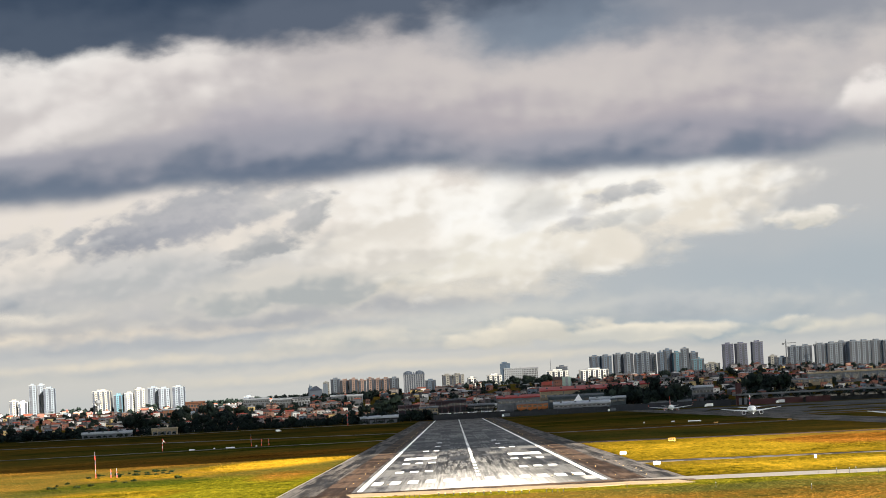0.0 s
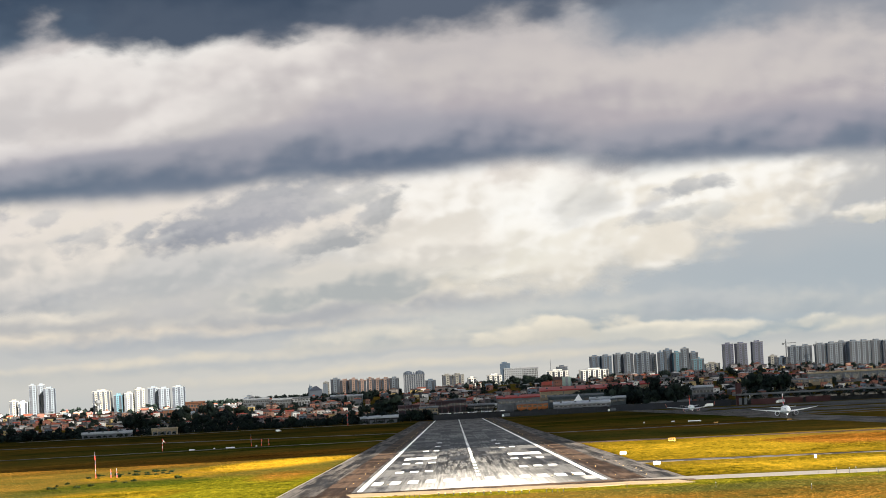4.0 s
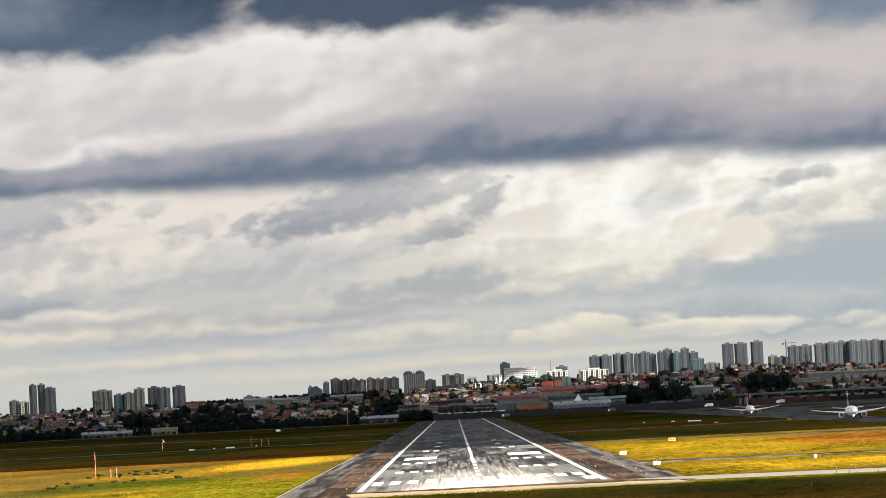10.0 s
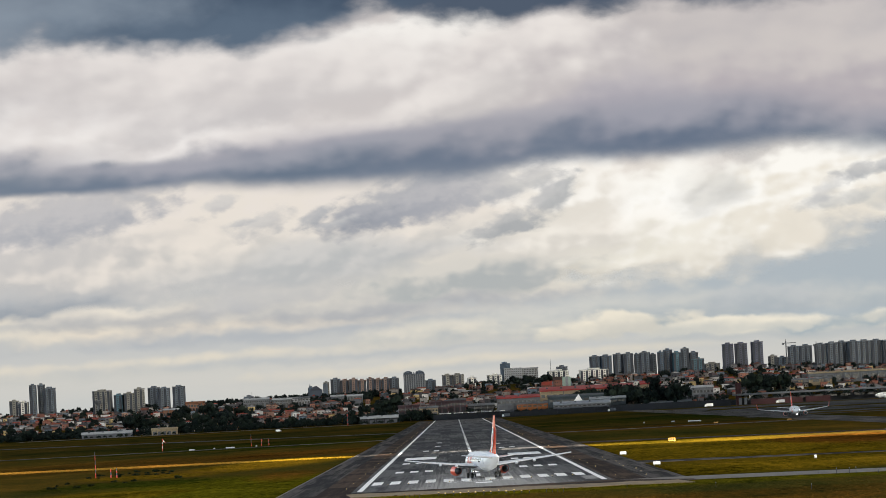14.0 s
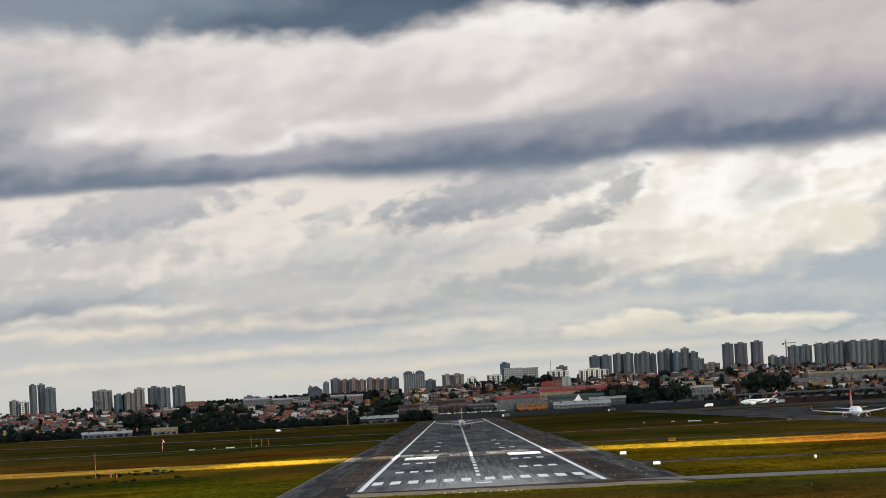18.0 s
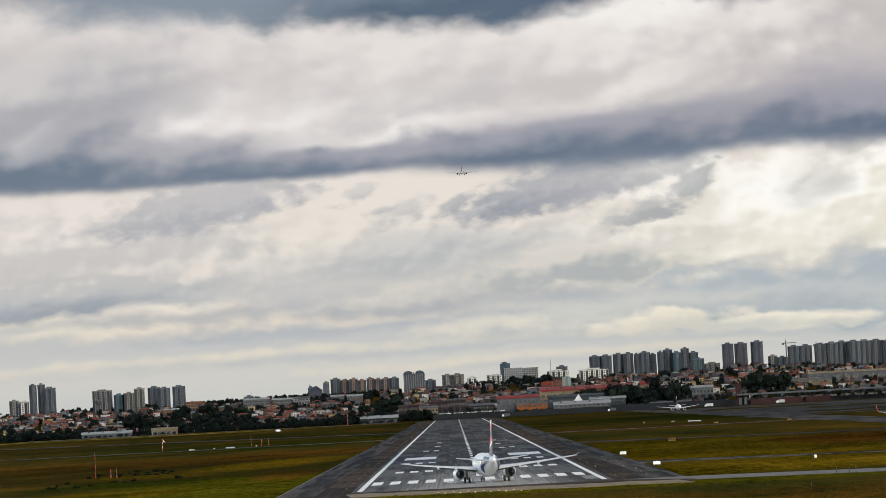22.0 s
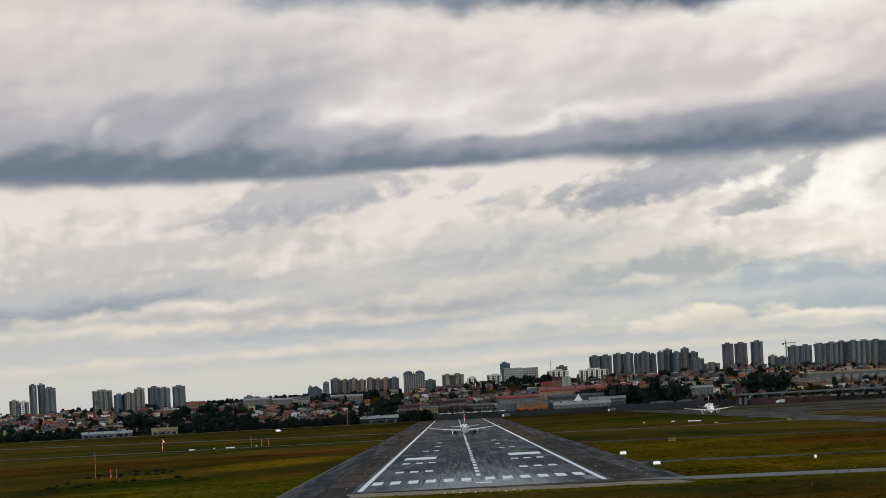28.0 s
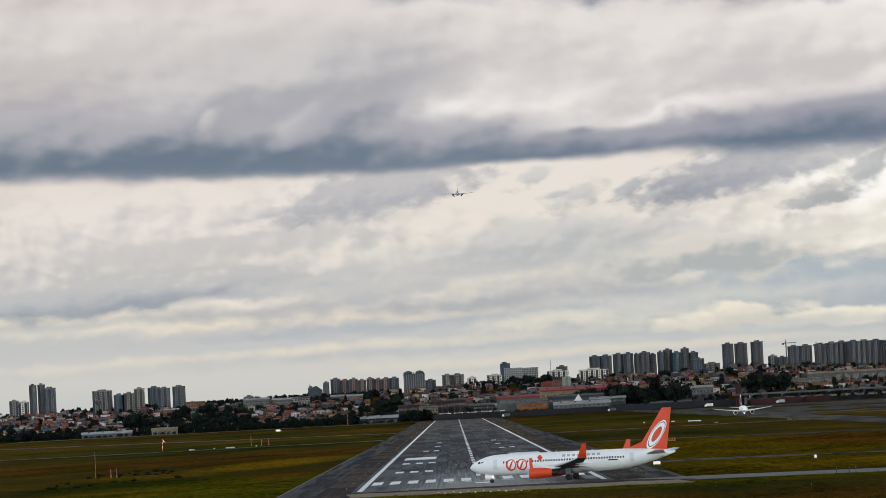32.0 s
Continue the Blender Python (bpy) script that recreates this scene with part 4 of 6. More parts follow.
    f0, f1 = (yt + 7.3, 5.7), (yt + 2.15, 1.75)          # leading edge and chord, root and tip

    def fin_cut(k):
        tilt = livery["tilt"] if 0.0 < k < 1.0 else 0.0
        return fin_section(base + (top - base) * k, f0[0] + (f1[0] - f0[0]) * k, f0[1] + (f1[1] - f0[1]) * k, 0.62 - 0.38 * k, tilt)

    for k0, k1, m in livery["fin"]:
        part("fin_panel", loft(bm_new(), [fin_cut(k0), fin_cut(k1)]), m, root)
    for s in (-1, 1) if livery["loop"] else ():
        for dy, dz, q, m, lift in ((0, 0, 1.32, M_WHITE, 0.30), (-0.05, 0.05, 1.16, M_STRUT, 0.31), (-0.05, 0.05, 1.07, M_WHITE, 0.32), (-0.05, 0.05, 0.70, M_STRUT, 0.33), (-0.1, 0.08, 0.62, M_ORANGE, 0.34)):
            bm = bm_new()
            ngon(bm, [(s * lift, yt + 3.35 + dy + q * (0.95 * math.cos(a) - 1.2 * math.sin(a)), base + 2.75 + dz + q * 2.0 * math.sin(a)) for a in
                      (2 * math.pi * i / 22 for i in range(22))])
            part("tail_loop", bm, m, root)
    bm = loft(bm_new(), [fin_section(base - 0.35, f0[0] + 3.8, 6.0, 0.22), fin_section(base + 1.5, f0[0] - 1.0, 1.0, 0.2)])
    part("dorsal_fin", bm, livery["dorsal"], root)
    # glass, doors, cabin windows, antennas, livery, all a little proud of the skin
    for s in (-1, 1):
        def on_skin(y, z, lift=0.02):
            q = r
            for (ya, qa, da), (yb, qb, db) in zip(SKIN, SKIN[1:]):
                if yb <= y <= ya:
                    k = (ya - y) / (ya - yb)
                    q, off = min(r, qa + (qb - qa) * k), da + (db - da) * k
                    zz = max(-0.98, min(0.98, (z - off) / (q * 1.04)))
                    return (s * (q * math.sqrt(1 - zz * zz) + lift), y, cz + z)
            return (s * (q + lift), y, cz + z)

        SKIN = [(yn, 0.05, -0.35), (yn - 0.25, 0.42, -0.32), (yn - 0.9, 0.85, -0.25), (yn - 1.9, 1.25, -0.17), (yn - 3.2, 1.6, -0.08),
                (yn - 4.6, 1.82, -0.02), (yn - 6.2, r, 0.0), (yt + 12.5, r, 0.0), (yt + 9, r * 0.93, 0.1), (yt + 6, r * 0.74, 0.36), (yt + 3.2, r * 0.48, 0.66), (yt, 0.12, 0.98)]

        def decal(name, outline, mat, lift=0.025, label=""):
            bm = bm_new()
            f = ngon(bm, [(0, y, z) for y, z in outline])
            if max(z for _, z in outline) - min(z for _, z in outline) > 0.55:
                bmesh.ops.triangulate(bm, faces=[f])
                bmesh.ops.subdivide_edges(bm, edges=bm.edges[:], cuts=6, use_grid_fill=True)
            for vert in bm.verts:
                vert.co = on_skin(vert.co.y, vert.co.z, lift)
            return part(name, bm, mat, root, label)

        for k, (a, b) in enumerate(((1.75, 2.3), (2.4, 2.95))):
            decal("cockpit_window", [(yn - a, 0.35 + 0.12 * k), (yn - b, 0.4 + 0.12 * k), (yn - b, 0.85), (yn - a - 0.2, 0.72)], M_DARK, 0.04)
        decal("door", [(yn - 4.9, -0.75), (yn - 5.75, -0.75), (yn - 5.75, 1.05), (yn - 4.9, 1.05)], M_DOOR, 0.012)
        decal("door", [(yt + 7.6, -0.5), (yt + 8.4, -0.5), (yt + 8.4, 1.15), (yt + 7.6, 1.15)], M_DOOR, 0.02)
        decal("cargo_door", [(yn - 8.2, -1.45), (yn - 9.5, -1.45), (yn - 9.5, -0.8), (yn - 8.2, -0.8)], M_DOOR, 0.012)
        y = yn - 7.0
        while y > yt + 9.5:
            bm = bm_new()
            pts = [(y - 0.12, 0.26), (y + 0.12, 0.26), (y + 0.15, 0.45), (y + 0.12, 0.64), (y - 0.12, 0.64), (y - 0.15, 0.45)]
            ngon(bm, [on_skin(a, b, 0.02) for a, b in pts])
            part("cabin_window", bm, M_PALEPANE if livery["pale_windows"] else M_DARK, root)
            y -= 0.51
        livery["decals"](decal, yn, yt, s)
    for y in (yn - 7.5, 3.0, -4.0):
        part("antenna", box(bm_new(), -0.03, 0.03, y - 0.3, y + 0.1, cz + r, cz + r + 0.26), M_GREYPAINT, root)
    return root


def ellipse(cy, cz, ry, rz, n=18):
    return [(cy + ry * math.cos(2 * math.pi * i / n), cz + rz * math.sin(2 * math.pi * i / n)) for i in range(n)]


def orange_marks(extra):
    def put(decal, yn, yt, s):
        # brand title drawn as plain rings and slabs
        for k, (dy, w) in enumerate(((8.4, 1.0), (10.5, 1.05))):
            decal("title_ring", ellipse(yn - dy, -0.1, w, 1.1), M_ORANGE, 0.03)
            decal("title_ring_core", ellipse(yn - dy - 0.05, -0.06, w * 0.72, 0.84), M_WHITE, 0.045)
            decal("title_stroke", [(yn - dy + 0.5, -0.75), (yn - dy + 0.15, -0.75), (yn - dy - 0.45, 0.6), (yn - dy - 0.15, 0.65)], M_ORANGE, 0.06)
        decal("title_slab", [(yn - 11.9, 1.05), (yn - 12.5, 1.05), (yn - 12.6, -1.2), (yn - 12.0, -1.2)], M_ORANGE, 0.03)
        decal("title_star", [(yn - 13.4, 1.1), (yn - 13.9, 1.6), (yn - 14.5, 1.0), (yn - 14.0, 0.4)], M_ORANGE if extra else M_GREYPAINT, 0.03)
        decal("registration_bar", [(yt + 10.6, -0.1), (yt + 12.4, -0.1), (yt + 12.4, 0.12), (yt + 10.6, 0.12)], M_DARK, 0.03)
        if extra:
            for k in range(8):
                a = yn - 18.2 - k * 0.95
                decal("web_bar", [(a, 1.0), (a - 0.62, 1.0), (a - 0.62, 1.42), (a, 1.42)], M_GREYPAINT, 0.03)
    return put


def navy_marks(decal, yn, yt, s):
    decal("title_emblem", ellipse(yn - 7.9, 0.93, 0.42, 0.3), M_NAVY, 0.03)
    for k in range(10):
        a = yn - 8.9 - k * 0.5
        decal("title_bar", [(a, 0.74), (a - 0.2, 0.74), (a - 0.2, 1.2), (a, 1.2)], M_NAVY, 0.03)
    decal("tail_sweep", [(yt + 9.8, -1.7), (yt + 8.2, 0.4), (yt + 7.2, 1.6), (yt + 4.5, 1.5), (yt + 2.2, 1.35), (yt + 2.4, 0.85), (yt + 6.2, -0.35), (yt + 8.4, -1.4)], M_NAVY, 0.07)
    decal("registration_bar", [(yt + 5.6, 0.6), (yt + 7.0, 0.6), (yt + 7.0, 0.8), (yt + 5.6, 0.8)], M_WHITE, 0.1)


ORANGE_TAIL = [(0.0, 0.5, M_ORANGE), (0.5, 1.0, M_ORANGE)]
NAVY_TAIL = [(0.0, 0.24, M_NAVY), (0.24, 0.32, M_WHITE), (0.32, 0.46, M_CORAL), (0.46, 0.70, M_NAVY), (0.70, 0.85, M_CORAL), (0.85, 1.0, M_WHITE)]
plane_a = airliner("white twin-jet airliner with orange engines and orange tail", 33.6, 34.3, 1.88, 16.3, 0.75,
                   dict(fin_top=12.5, fin=ORANGE_TAIL, tilt=0.0, loop=True, pale_windows=False, dorsal=M_ORANGE, decals=orange_marks(False), winglet=M_ORANGE), 0.0, M_ORANGE, 1.0)
plane_b = airliner("white twin-jet airliner with navy and coral striped tail", 33.84, 34.1, 1.98, 15.6, 0.75,
                   dict(fin_top=11.9, fin=NAVY_TAIL, tilt=1.6, loop=False, pale_windows=True, dorsal=M_NAVY, decals=navy_marks, winglet=M_NAVY), 0.25, M_WHITE, 1.15)
plane_c = airliner("white long twin-jet airliner with orange engines, tail and winglets", 39.5, 35.8, 1.88, 19.6, 0.75,
                   dict(fin_top=12.5, fin=ORANGE_TAIL, tilt=0.0, loop=True, pale_windows=False, dorsal=M_ORANGE, decals=orange_marks(True), winglet=M_ORANGE), 2.5, M_ORANGE, 1.0)
plane_d = airliner("white twin-jet airliner with dark navy tail, lamps lit", 33.84, 34.1, 1.98, 15.6, 0.75,
                   dict(fin_top=11.9, fin=NAVY_TAIL, tilt=1.6, loop=False, pale_windows=True, dorsal=M_NAVY, decals=navy_marks, winglet=M_NAVY), 0.25, M_WHITE, 1.15)

# rows: seconds, x, y, z, pitch, heading (0 along the runway, 180 towards the viewpoint, 90 towards its other side)
PLANE_PATHS = [
    (plane_a, [(0, 174, 1700, 0.1, 0, 180), (6, 174, 1300, 0.1, 0, 180), (10.5, 174, 860, 0.1, 0, 180), (11.5, 150, 752, 0.1, 0, 115), 
               (12.2, 76.7, 784, 0.1, 0, 80), (12.4, 63.7, 796.7, 0.1, 0, 79), (12.6, 51.1, 809, 0.1, 0, 76), (12.8, 39.5, 820.3, 0.1, 0, 70), 
               (13, 30.3, 829.3, 0.1, 0, 58), (13.2, 22.4, 836.9, 0.1, 0, 46), (13.4, 16.8, 842.4, 0.1, 0, 33), (13.6, 11.8, 889.5, 0.1, 0, 24), 
               (13.8, 7.6, 902.7, 0.1, 0, 16), (14, 5.5, 909.4, 0.1, 0, 9), (14.2, 4.7, 911.9, 0.1, 0, 4), (14.5, 4.6, 919.2, 0.1, 0, 0), 
               (15.5, 4.8, 1220, 0.1, 0, 0), (16.5, 4.8, 1710.7, 0.1, 0, 0), (17, 4.8, 1972.2, 0.1, 0, 0), (17.5, 4.8, 2314, 0.1, 0, 0), 
               (18, 4.8, 2739.5, 0.1, 0, 0), (18.4, 4.8, 3350, 0.1, 0, 0), (18.8, 6.3, 3950, 3.6, 5, 0), (19, 6.3, 4150, 7.2, 8, 0), 
               (19.2, 7.9, 4300, 22.1, 8, 0), (19.5, 12.1, 4420, 55, 8, 0), (20, 23.3, 4540, 100.7, 8, 0), (20.5, 26, 4640, 143.5, 8, 0), 
               (21, 24.3, 4720, 183.4, 8, 0), (21.5, 22.8, 4770, 221.4, 8, 0), (22.5, 20.6, 4830, 292.4, 8, 0), (23, 16.2, 4845, 313.7, 8, 0), 
               (23.5, 8.9, 4880, 328.9, 8, 0), (24.2, -2.0, 4890, 341, 8, 6), (25.0, -21.0, 4895, 346.4, 8, 14), (25.6, -22, 4900, 356, 8, 18), (26.4, -34, 4944, 362, 8, 20), (32, -120, 4946, 380, 0, 30)]),
    (plane_b, [(0, 167, 2515, 0.1, 0, 180), (3, 169, 2349, 0.1, 0, 180), (6, 171, 2183, 0.1, 0, 180), (9, 171, 1975, 0.1, 0, 180), 
               (12.5, 171, 1775, 0.1, 0, 180), (17.3, 172, 850, 0.1, 0, 178), (18, 150, 748, 0.1, 0, 112), (18.6, 89.1, 771.9, 0.1, 0, 80), 
               (18.8, 79.1, 781.7, 0.1, 0, 81), (19, 68.2, 792.3, 0.1, 0, 82), (19.3, 53.4, 806.8, 0.1, 0, 83), (19.7, 38.1, 821.7, 0.1, 0, 86), 
               (20, 29.4, 830, 0.1, 0, 87), (20.3, 21.6, 837.4, 0.1, 0, 88), (20.6, 15.9, 843, 0.1, 0, 82), (20.9, 12.1, 846.8, 0.1, 0, 66), 
               (21.2, 9.1, 858.7, 0.1, 0, 43), (21.4, 7, 858.7, 0.1, 0, 31), (21.6, 5.5, 857.1, 0.1, 0, 20), (21.8, 5.5, 857.1, 0.1, 0, 10), 
               (22, 5.7, 856.5, 0.1, 0, 4), (23, 5.8, 856.1, 0.1, 0, 0), (25, 5.5, 863.2, 0.1, 0, 0), (25.5, 5, 897.4, 0.1, 0, 0), 
               (26.5, 4.8, 1270, 0.1, 0, 0), (27.5, 4.8, 1710.7, 0.1, 0, 0), (27.8, 4.8, 1965.5, 0.1, 0, 0), (28.2, 4.8, 2268.6, 0.1, 0, 0), 
               (28.6, 4.8, 2672.9, 0.1, 0, 0), (29, 4.8, 3014.8, 0.1, 0, 0), (29.4, 4.8, 3500, 0.1, 0, 0), (29.6, 7.2, 3950, 2.1, 5, 0), 
               (29.8, 7.4, 4150, 6.7, 8, 0), (30, 7.8, 4300, 20.4, 8, 0), (30.2, 9.1, 4400, 41.6, 8, 0), (30.5, 11.4, 4520, 81.6, 8, 0), 
               (31, 14.9, 4660, 142.9, 8, 0), (31.5, 17.7, 4760, 194.2, 8, 0), (32, 16.5, 4820, 237.9, 8, 0)]),
    (plane_c, [(0, 176.5, 3640, 0.1, 0, 180), (3, 177.5, 3457, 0.1, 0, 180), (6, 176.3, 3100, 0.1, 0, 180), (9, 174.8, 2748, 0.1, 0, 180), 
               (12.5, 173.2, 2408, 0.1, 0, 180), (14.5, 171, 2208, 0.1, 0, 180), (17, 172, 1998, 0.1, 0, 180), (19, 173, 1868, 0.1, 0, 180), 
               (21, 172, 1720, 0.1, 0, 180), (28, 172, 1000, 0.1, 0, 180), (29.6, 172, 840, 0.1, 0, 176), (30.3, 146, 748, 0.1, 0, 110), 
               (30.8, 86, 774.9, 0.1, 0, 80), (31, 76.2, 784.5, 0.1, 0, 79), (31.25, 63.4, 797, 0.1, 0, 78), (31.5, 47.9, 812.1, 0.1, 0, 77), 
               (31.7, 36.4, 823.3, 0.1, 0, 77), (32, 21.5, 837.8, 0.1, 0, 75)]),
    (plane_d, [(0, 452.2, 4000, 0.1, 0, 90), (16, 361.6, 4000, 0.1, 0, 90), (16.5, 338.4, 4000, 0.1, 0, 90), (17, 321.8, 4000, 0.1, 0, 90), 
               (17.4, 301.2, 4000, 0.1, 0, 90), (17.8, 281, 4000, 0.1, 0, 90), (18.2, 261.9, 4000, 0.1, 0, 90), (18.6, 241.2, 4000, 0.1, 0, 90), 
               (19, 224.6, 4000, 0.1, 0, 90), (19.2, 215.8, 3995, 0.1, 0, 94), (19.5, 203.7, 3985, 0.1, 0, 122), (19.8, 196, 3940, 0.1, 0, 152), 
               (20.1, 190, 3880, 0.1, 0, 176), (20.5, 185.7, 3830, 0.1, 0, 180), (21.2, 183.1, 3720, 0.1, 0, 180), 
               (23, 176.1, 3480, 0.1, 0, 180), (25.5, 169.4, 3180, 0.1, 0, 180), (28, 167.5, 2930, 0.1, 0, 180), (30, 167.6, 2750, 0.1, 0, 180), 
               (32, 167, 2590, 0.1, 0, 180)]),
]

# ---- the town on the hill behind the field ----
def island_mat(name, colours, rough=0.8, per_island=False, dirt=0.35, scale=0.4):
    """Plain wall or roof colours picked for each house, with weathering."""
    m, nt, b = node_mat(name)
    if per_island:
        pick = nt.nodes.new("ShaderNodeNewGeometry").outputs["Random Per Island"]
    else:
        pick = nt.nodes.new("ShaderNodeObjectInfo").outputs["Random"]
    n = len(colours)
    col = ramp_node(nt, pick, [(i / n, c) for i, c in enumerate(colours)], "CONSTANT")
    stain = noise_node(nt, mapped(nt, tex_coord(nt), (scale, scale, scale * 0.5)), 1.0, 6, 0.65)
    col = mix_col(nt, 1.0, col, ramp_node(nt, stain, [(0.3, (1 - dirt,) * 3), (0.62, (1, 1, 1))]), "MULTIPLY")
    nt.links.new(col, b.inputs["Base Color"])
    b.inputs["Roughness"].default_value = rough
    return m


WALLS = [(0.40, 0.38, 0.36), (0.62, 0.61, 0.60), (0.27, 0.105, 0.07), (0.33, 0.19, 0.14), (0.10, 0.105, 0.12), (0.50, 0.37, 0.16),
         (0.17, 0.165, 0.175), (0.74, 0.72, 0.70), (0.22, 0.085, 0.06), (0.09, 0.075, 0.08), (0.24, 0.21, 0.19), (0.12, 0.16, 0.21), (0.07, 0.07, 0.08)]
ROOFS = [(0.15, 0.038, 0.018), (0.07, 0.028, 0.018), (0.24, 0.055, 0.024), (0.045, 0.026, 0.020), (0.32, 0.05, 0.028), (0.10, 0.10, 0.105),
         (0.11, 0.05, 0.032), (0.36, 0.36, 0.36), (0.035, 0.034, 0.04), (0.05, 0.045, 0.05)]
WALLS = [tuple(c * 1.02 for c in w) for w in WALLS]
ROOFS = [tuple(c * 0.92 for c in w) for w in ROOFS]
M_HWALL = island_mat("house_walls", WALLS)
M_HROOF = island_mat("house_roof_tiles", ROOFS, 0.85)
M_HWALL_FAR = island_mat("far_house_walls", WALLS, per_island=True)
M_HROOF_FAR = island_mat("far_house_roofs", ROOFS, 0.85, per_island=True)
M_GLASS = surface("window_glass", (0.03, 0.034, 0.042), 0.12, vary=0.4, per_object=0.5)


def leaf_mat(name, low, high):
    m, nt, b = node_mat(name)
    pick = nt.nodes.new("ShaderNodeNewGeometry").outputs["Random Per Island"]
    tone = nt.nodes.new("ShaderNodeObjectInfo").outputs["Random"]
    col = ramp_node(nt, pick, [(0.0, low), (1.0, high)])
    col = mix_col(nt, 1.0, col, ramp_node(nt, tone, [(0, (0.6, 0.65, 0.7)), (1, (1.1, 1.05, 0.9))]), "MULTIPLY")
    nt.links.new(col, b.inputs["Base Color"])
    b.inputs["Roughness"].default_value = 0.7
    b.inputs["Specular IOR Level"].default_value = 0.05
    return m


M_LEAF = leaf_mat("tree_leaves", (0.005, 0.010, 0.011), (0.022, 0.033, 0.027))
M_BUSH = leaf_mat("bush_leaves", (0.004, 0.008, 0.002), (0.018, 0.024, 0.006))
M_BARK = surface("tree_bark", (0.06, 0.045, 0.035), 0.9)
rng = random.Random(11)


def wall_box(bm, w, d, h):
    return box(bm, -w / 2, w / 2, -d / 2, d / 2, -2.0, h)


def gable(bm, w, d, h, rise, over=0.5):
    a, b = w / 2 + over, d / 2 + over
    p = [(-a, -b, h), (a, -b, h), (a, b, h), (-a, b, h), (-a, 0, h + rise), (a, 0, h + rise)]
    v = [bm.verts.new(q) for q in p]
    for f in ((0, 1, 5, 4), (2, 3, 4, 5), (0, 4, 3), (1, 2, 5), (0, 3, 2, 1)):
        bm.faces.new([v[i] for i in f])
    return bm


def hip(bm, w, d, h, rise, over=0.5):
    a, b = w / 2 + over, d / 2 + over
    r = max(0.3, a - b)
    p = [(-a, -b, h), (a, -b, h), (a, b, h), (-a, b, h), (-r, 0, h + rise), (r, 0, h + rise)]
    v = [bm.verts.new(q) for q in p]
    for f in ((0, 1, 5, 4), (2, 3, 4, 5), (0, 4, 3), (1, 2, 5), (0, 3, 2, 1)):
        bm.faces.new([v[i] for i in f])
    return bm


def slab(bm, w, d, h, rise, over=0.25):
    box(bm, -w / 2 - over, w / 2 + over, -d / 2 - over, d / 2 + over, h, h + 0.3)
    return box(bm, w * 0.1, w * 0.35, -d * 0.1, d * 0.25, h + 0.3, h + 1.5)     # water tank


def house_kind(w, d, h, rise, roof):
    wall = mesh_of("wall", wall_box(bm_new(), w, d, h), M_HWALL)
    top = mesh_of("roof", roof(bm_new(), w, d, h, rise), M_HROOF)
    panes = []
    for floor in range(max(1, int(h // 2.8))):
        for k in range(max(2, int(w // 3))):
            x = -w / 2 + w * (k + 0.5) / max(2, int(w // 3))
            z = 1.0 + 2.8 * floor
            panes.append(mesh_of("window", box(bm_new(), x - 0.7, x + 0.7, -d / 2 - 0.05, -d / 2 + 0.1, z, z + 1.3), M_GLASS))
    return wall, top, panes


KINDS = [house_kind(6.6, 7, 4.6, 1.4, gable), house_kind(8, 7, 2.9, 1.5, hip), house_kind(6, 7, 5.0, 1.2, hip), house_kind(7.4, 6, 5.0, 0.4, slab),
         house_kind(5.5, 7, 6.6, 0.4, slab), house_kind(9.5, 7, 4.8, 1.5, gable), house_kind(11, 8, 3.0, 1.4, gable), house_kind(7.5, 8, 6.8, 1.4, hip)]
NAMES = ["two-storey house with a tiled gable roof", "low house with a tiled hip roof", "narrow two-storey house with a tiled hip roof",
         "flat-roofed two-storey house with a water tank", "tall flat-roofed house with a water tank", "wide two-storey house with a tiled gable roof",
         "long low house with a tiled gable roof", "three-storey house with a tiled hip roof"]
TREE_ZONES = [(-235, 4425, 42, 20), (-70, 4500, 20, 12), (90, 4775, 26, 14), (-255, 4560, 40, 26), (-470, 4440, 60, 30), (-160, 4720, 120, 40), (312, 4500, 20, 40), (200, 4345, 16, 12), (80, 4760, 50, 30), (-312, 4470, 15, 14)]


def in_zone(x, y):
    return any(((x - a) / c) ** 2 + ((y - b) / d) ** 2 < 1 for a, b, c, d in TREE_ZONES)


spots = []
while len(spots) < 1400:
    x, y = rng.uniform(-530, 530), 4392 + 400 * rng.random() ** 0.85
    if in_zone(x, y) or (30 < x < 215 and y < 4460) or (x > 255 and y < 4440):
        continue
    if all(abs(x - a) > 7.0 or abs(y - b) > 7.5 for a, b in spots[-500:]):
        spots.append((x, y))
spots.sort(key=lambda p: p[1])
FAR = {"walls": [[], [], 0], "roofs": [[], [], 0], "windows": [[], [], 0]}


def add_mesh(key, me, m):
    store, a = FAR[key], np.array(m)
    co = np.array([v.co[:] for v in me.vertices])
    store[0].append(co @ a[:3, :3].T + a[:3, 3])
    store[1].extend(tuple(k + store[2] for k in p.vertices) for p in me.polygons)
    store[2] += len(co)


for i, (x, y) in enumerate(spots):
    k = rng.randrange(len(KINDS))
    wall, top, panes = KINDS[k]
    m = pose(x, y, ground_z(x, y) - 0.3, 0, 0, rng.uniform(-28, 28)) @ Matrix.Scale(rng.uniform(0.72, 1.05), 4)
    if i % 4 == 0 and i < 1200:
        h = thing("house", m, "%s on the hillside" % NAMES[k], "house", group="hillside houses")
        part("wall", wall, None, h)
        part("roof", top, None, h)
        for p in panes[:4]:
            part("window", p, None, h)
    else:
        add_mesh("walls", wall, m)
        add_mesh("roofs", top, m)
        for p in panes[:3]:
            add_mesh("windows", p, m)
far = thing("hillside_houses", pose(0, 0, 0), "crowded small houses with red and grey roofs on the hill", "houses", kind="stuff")
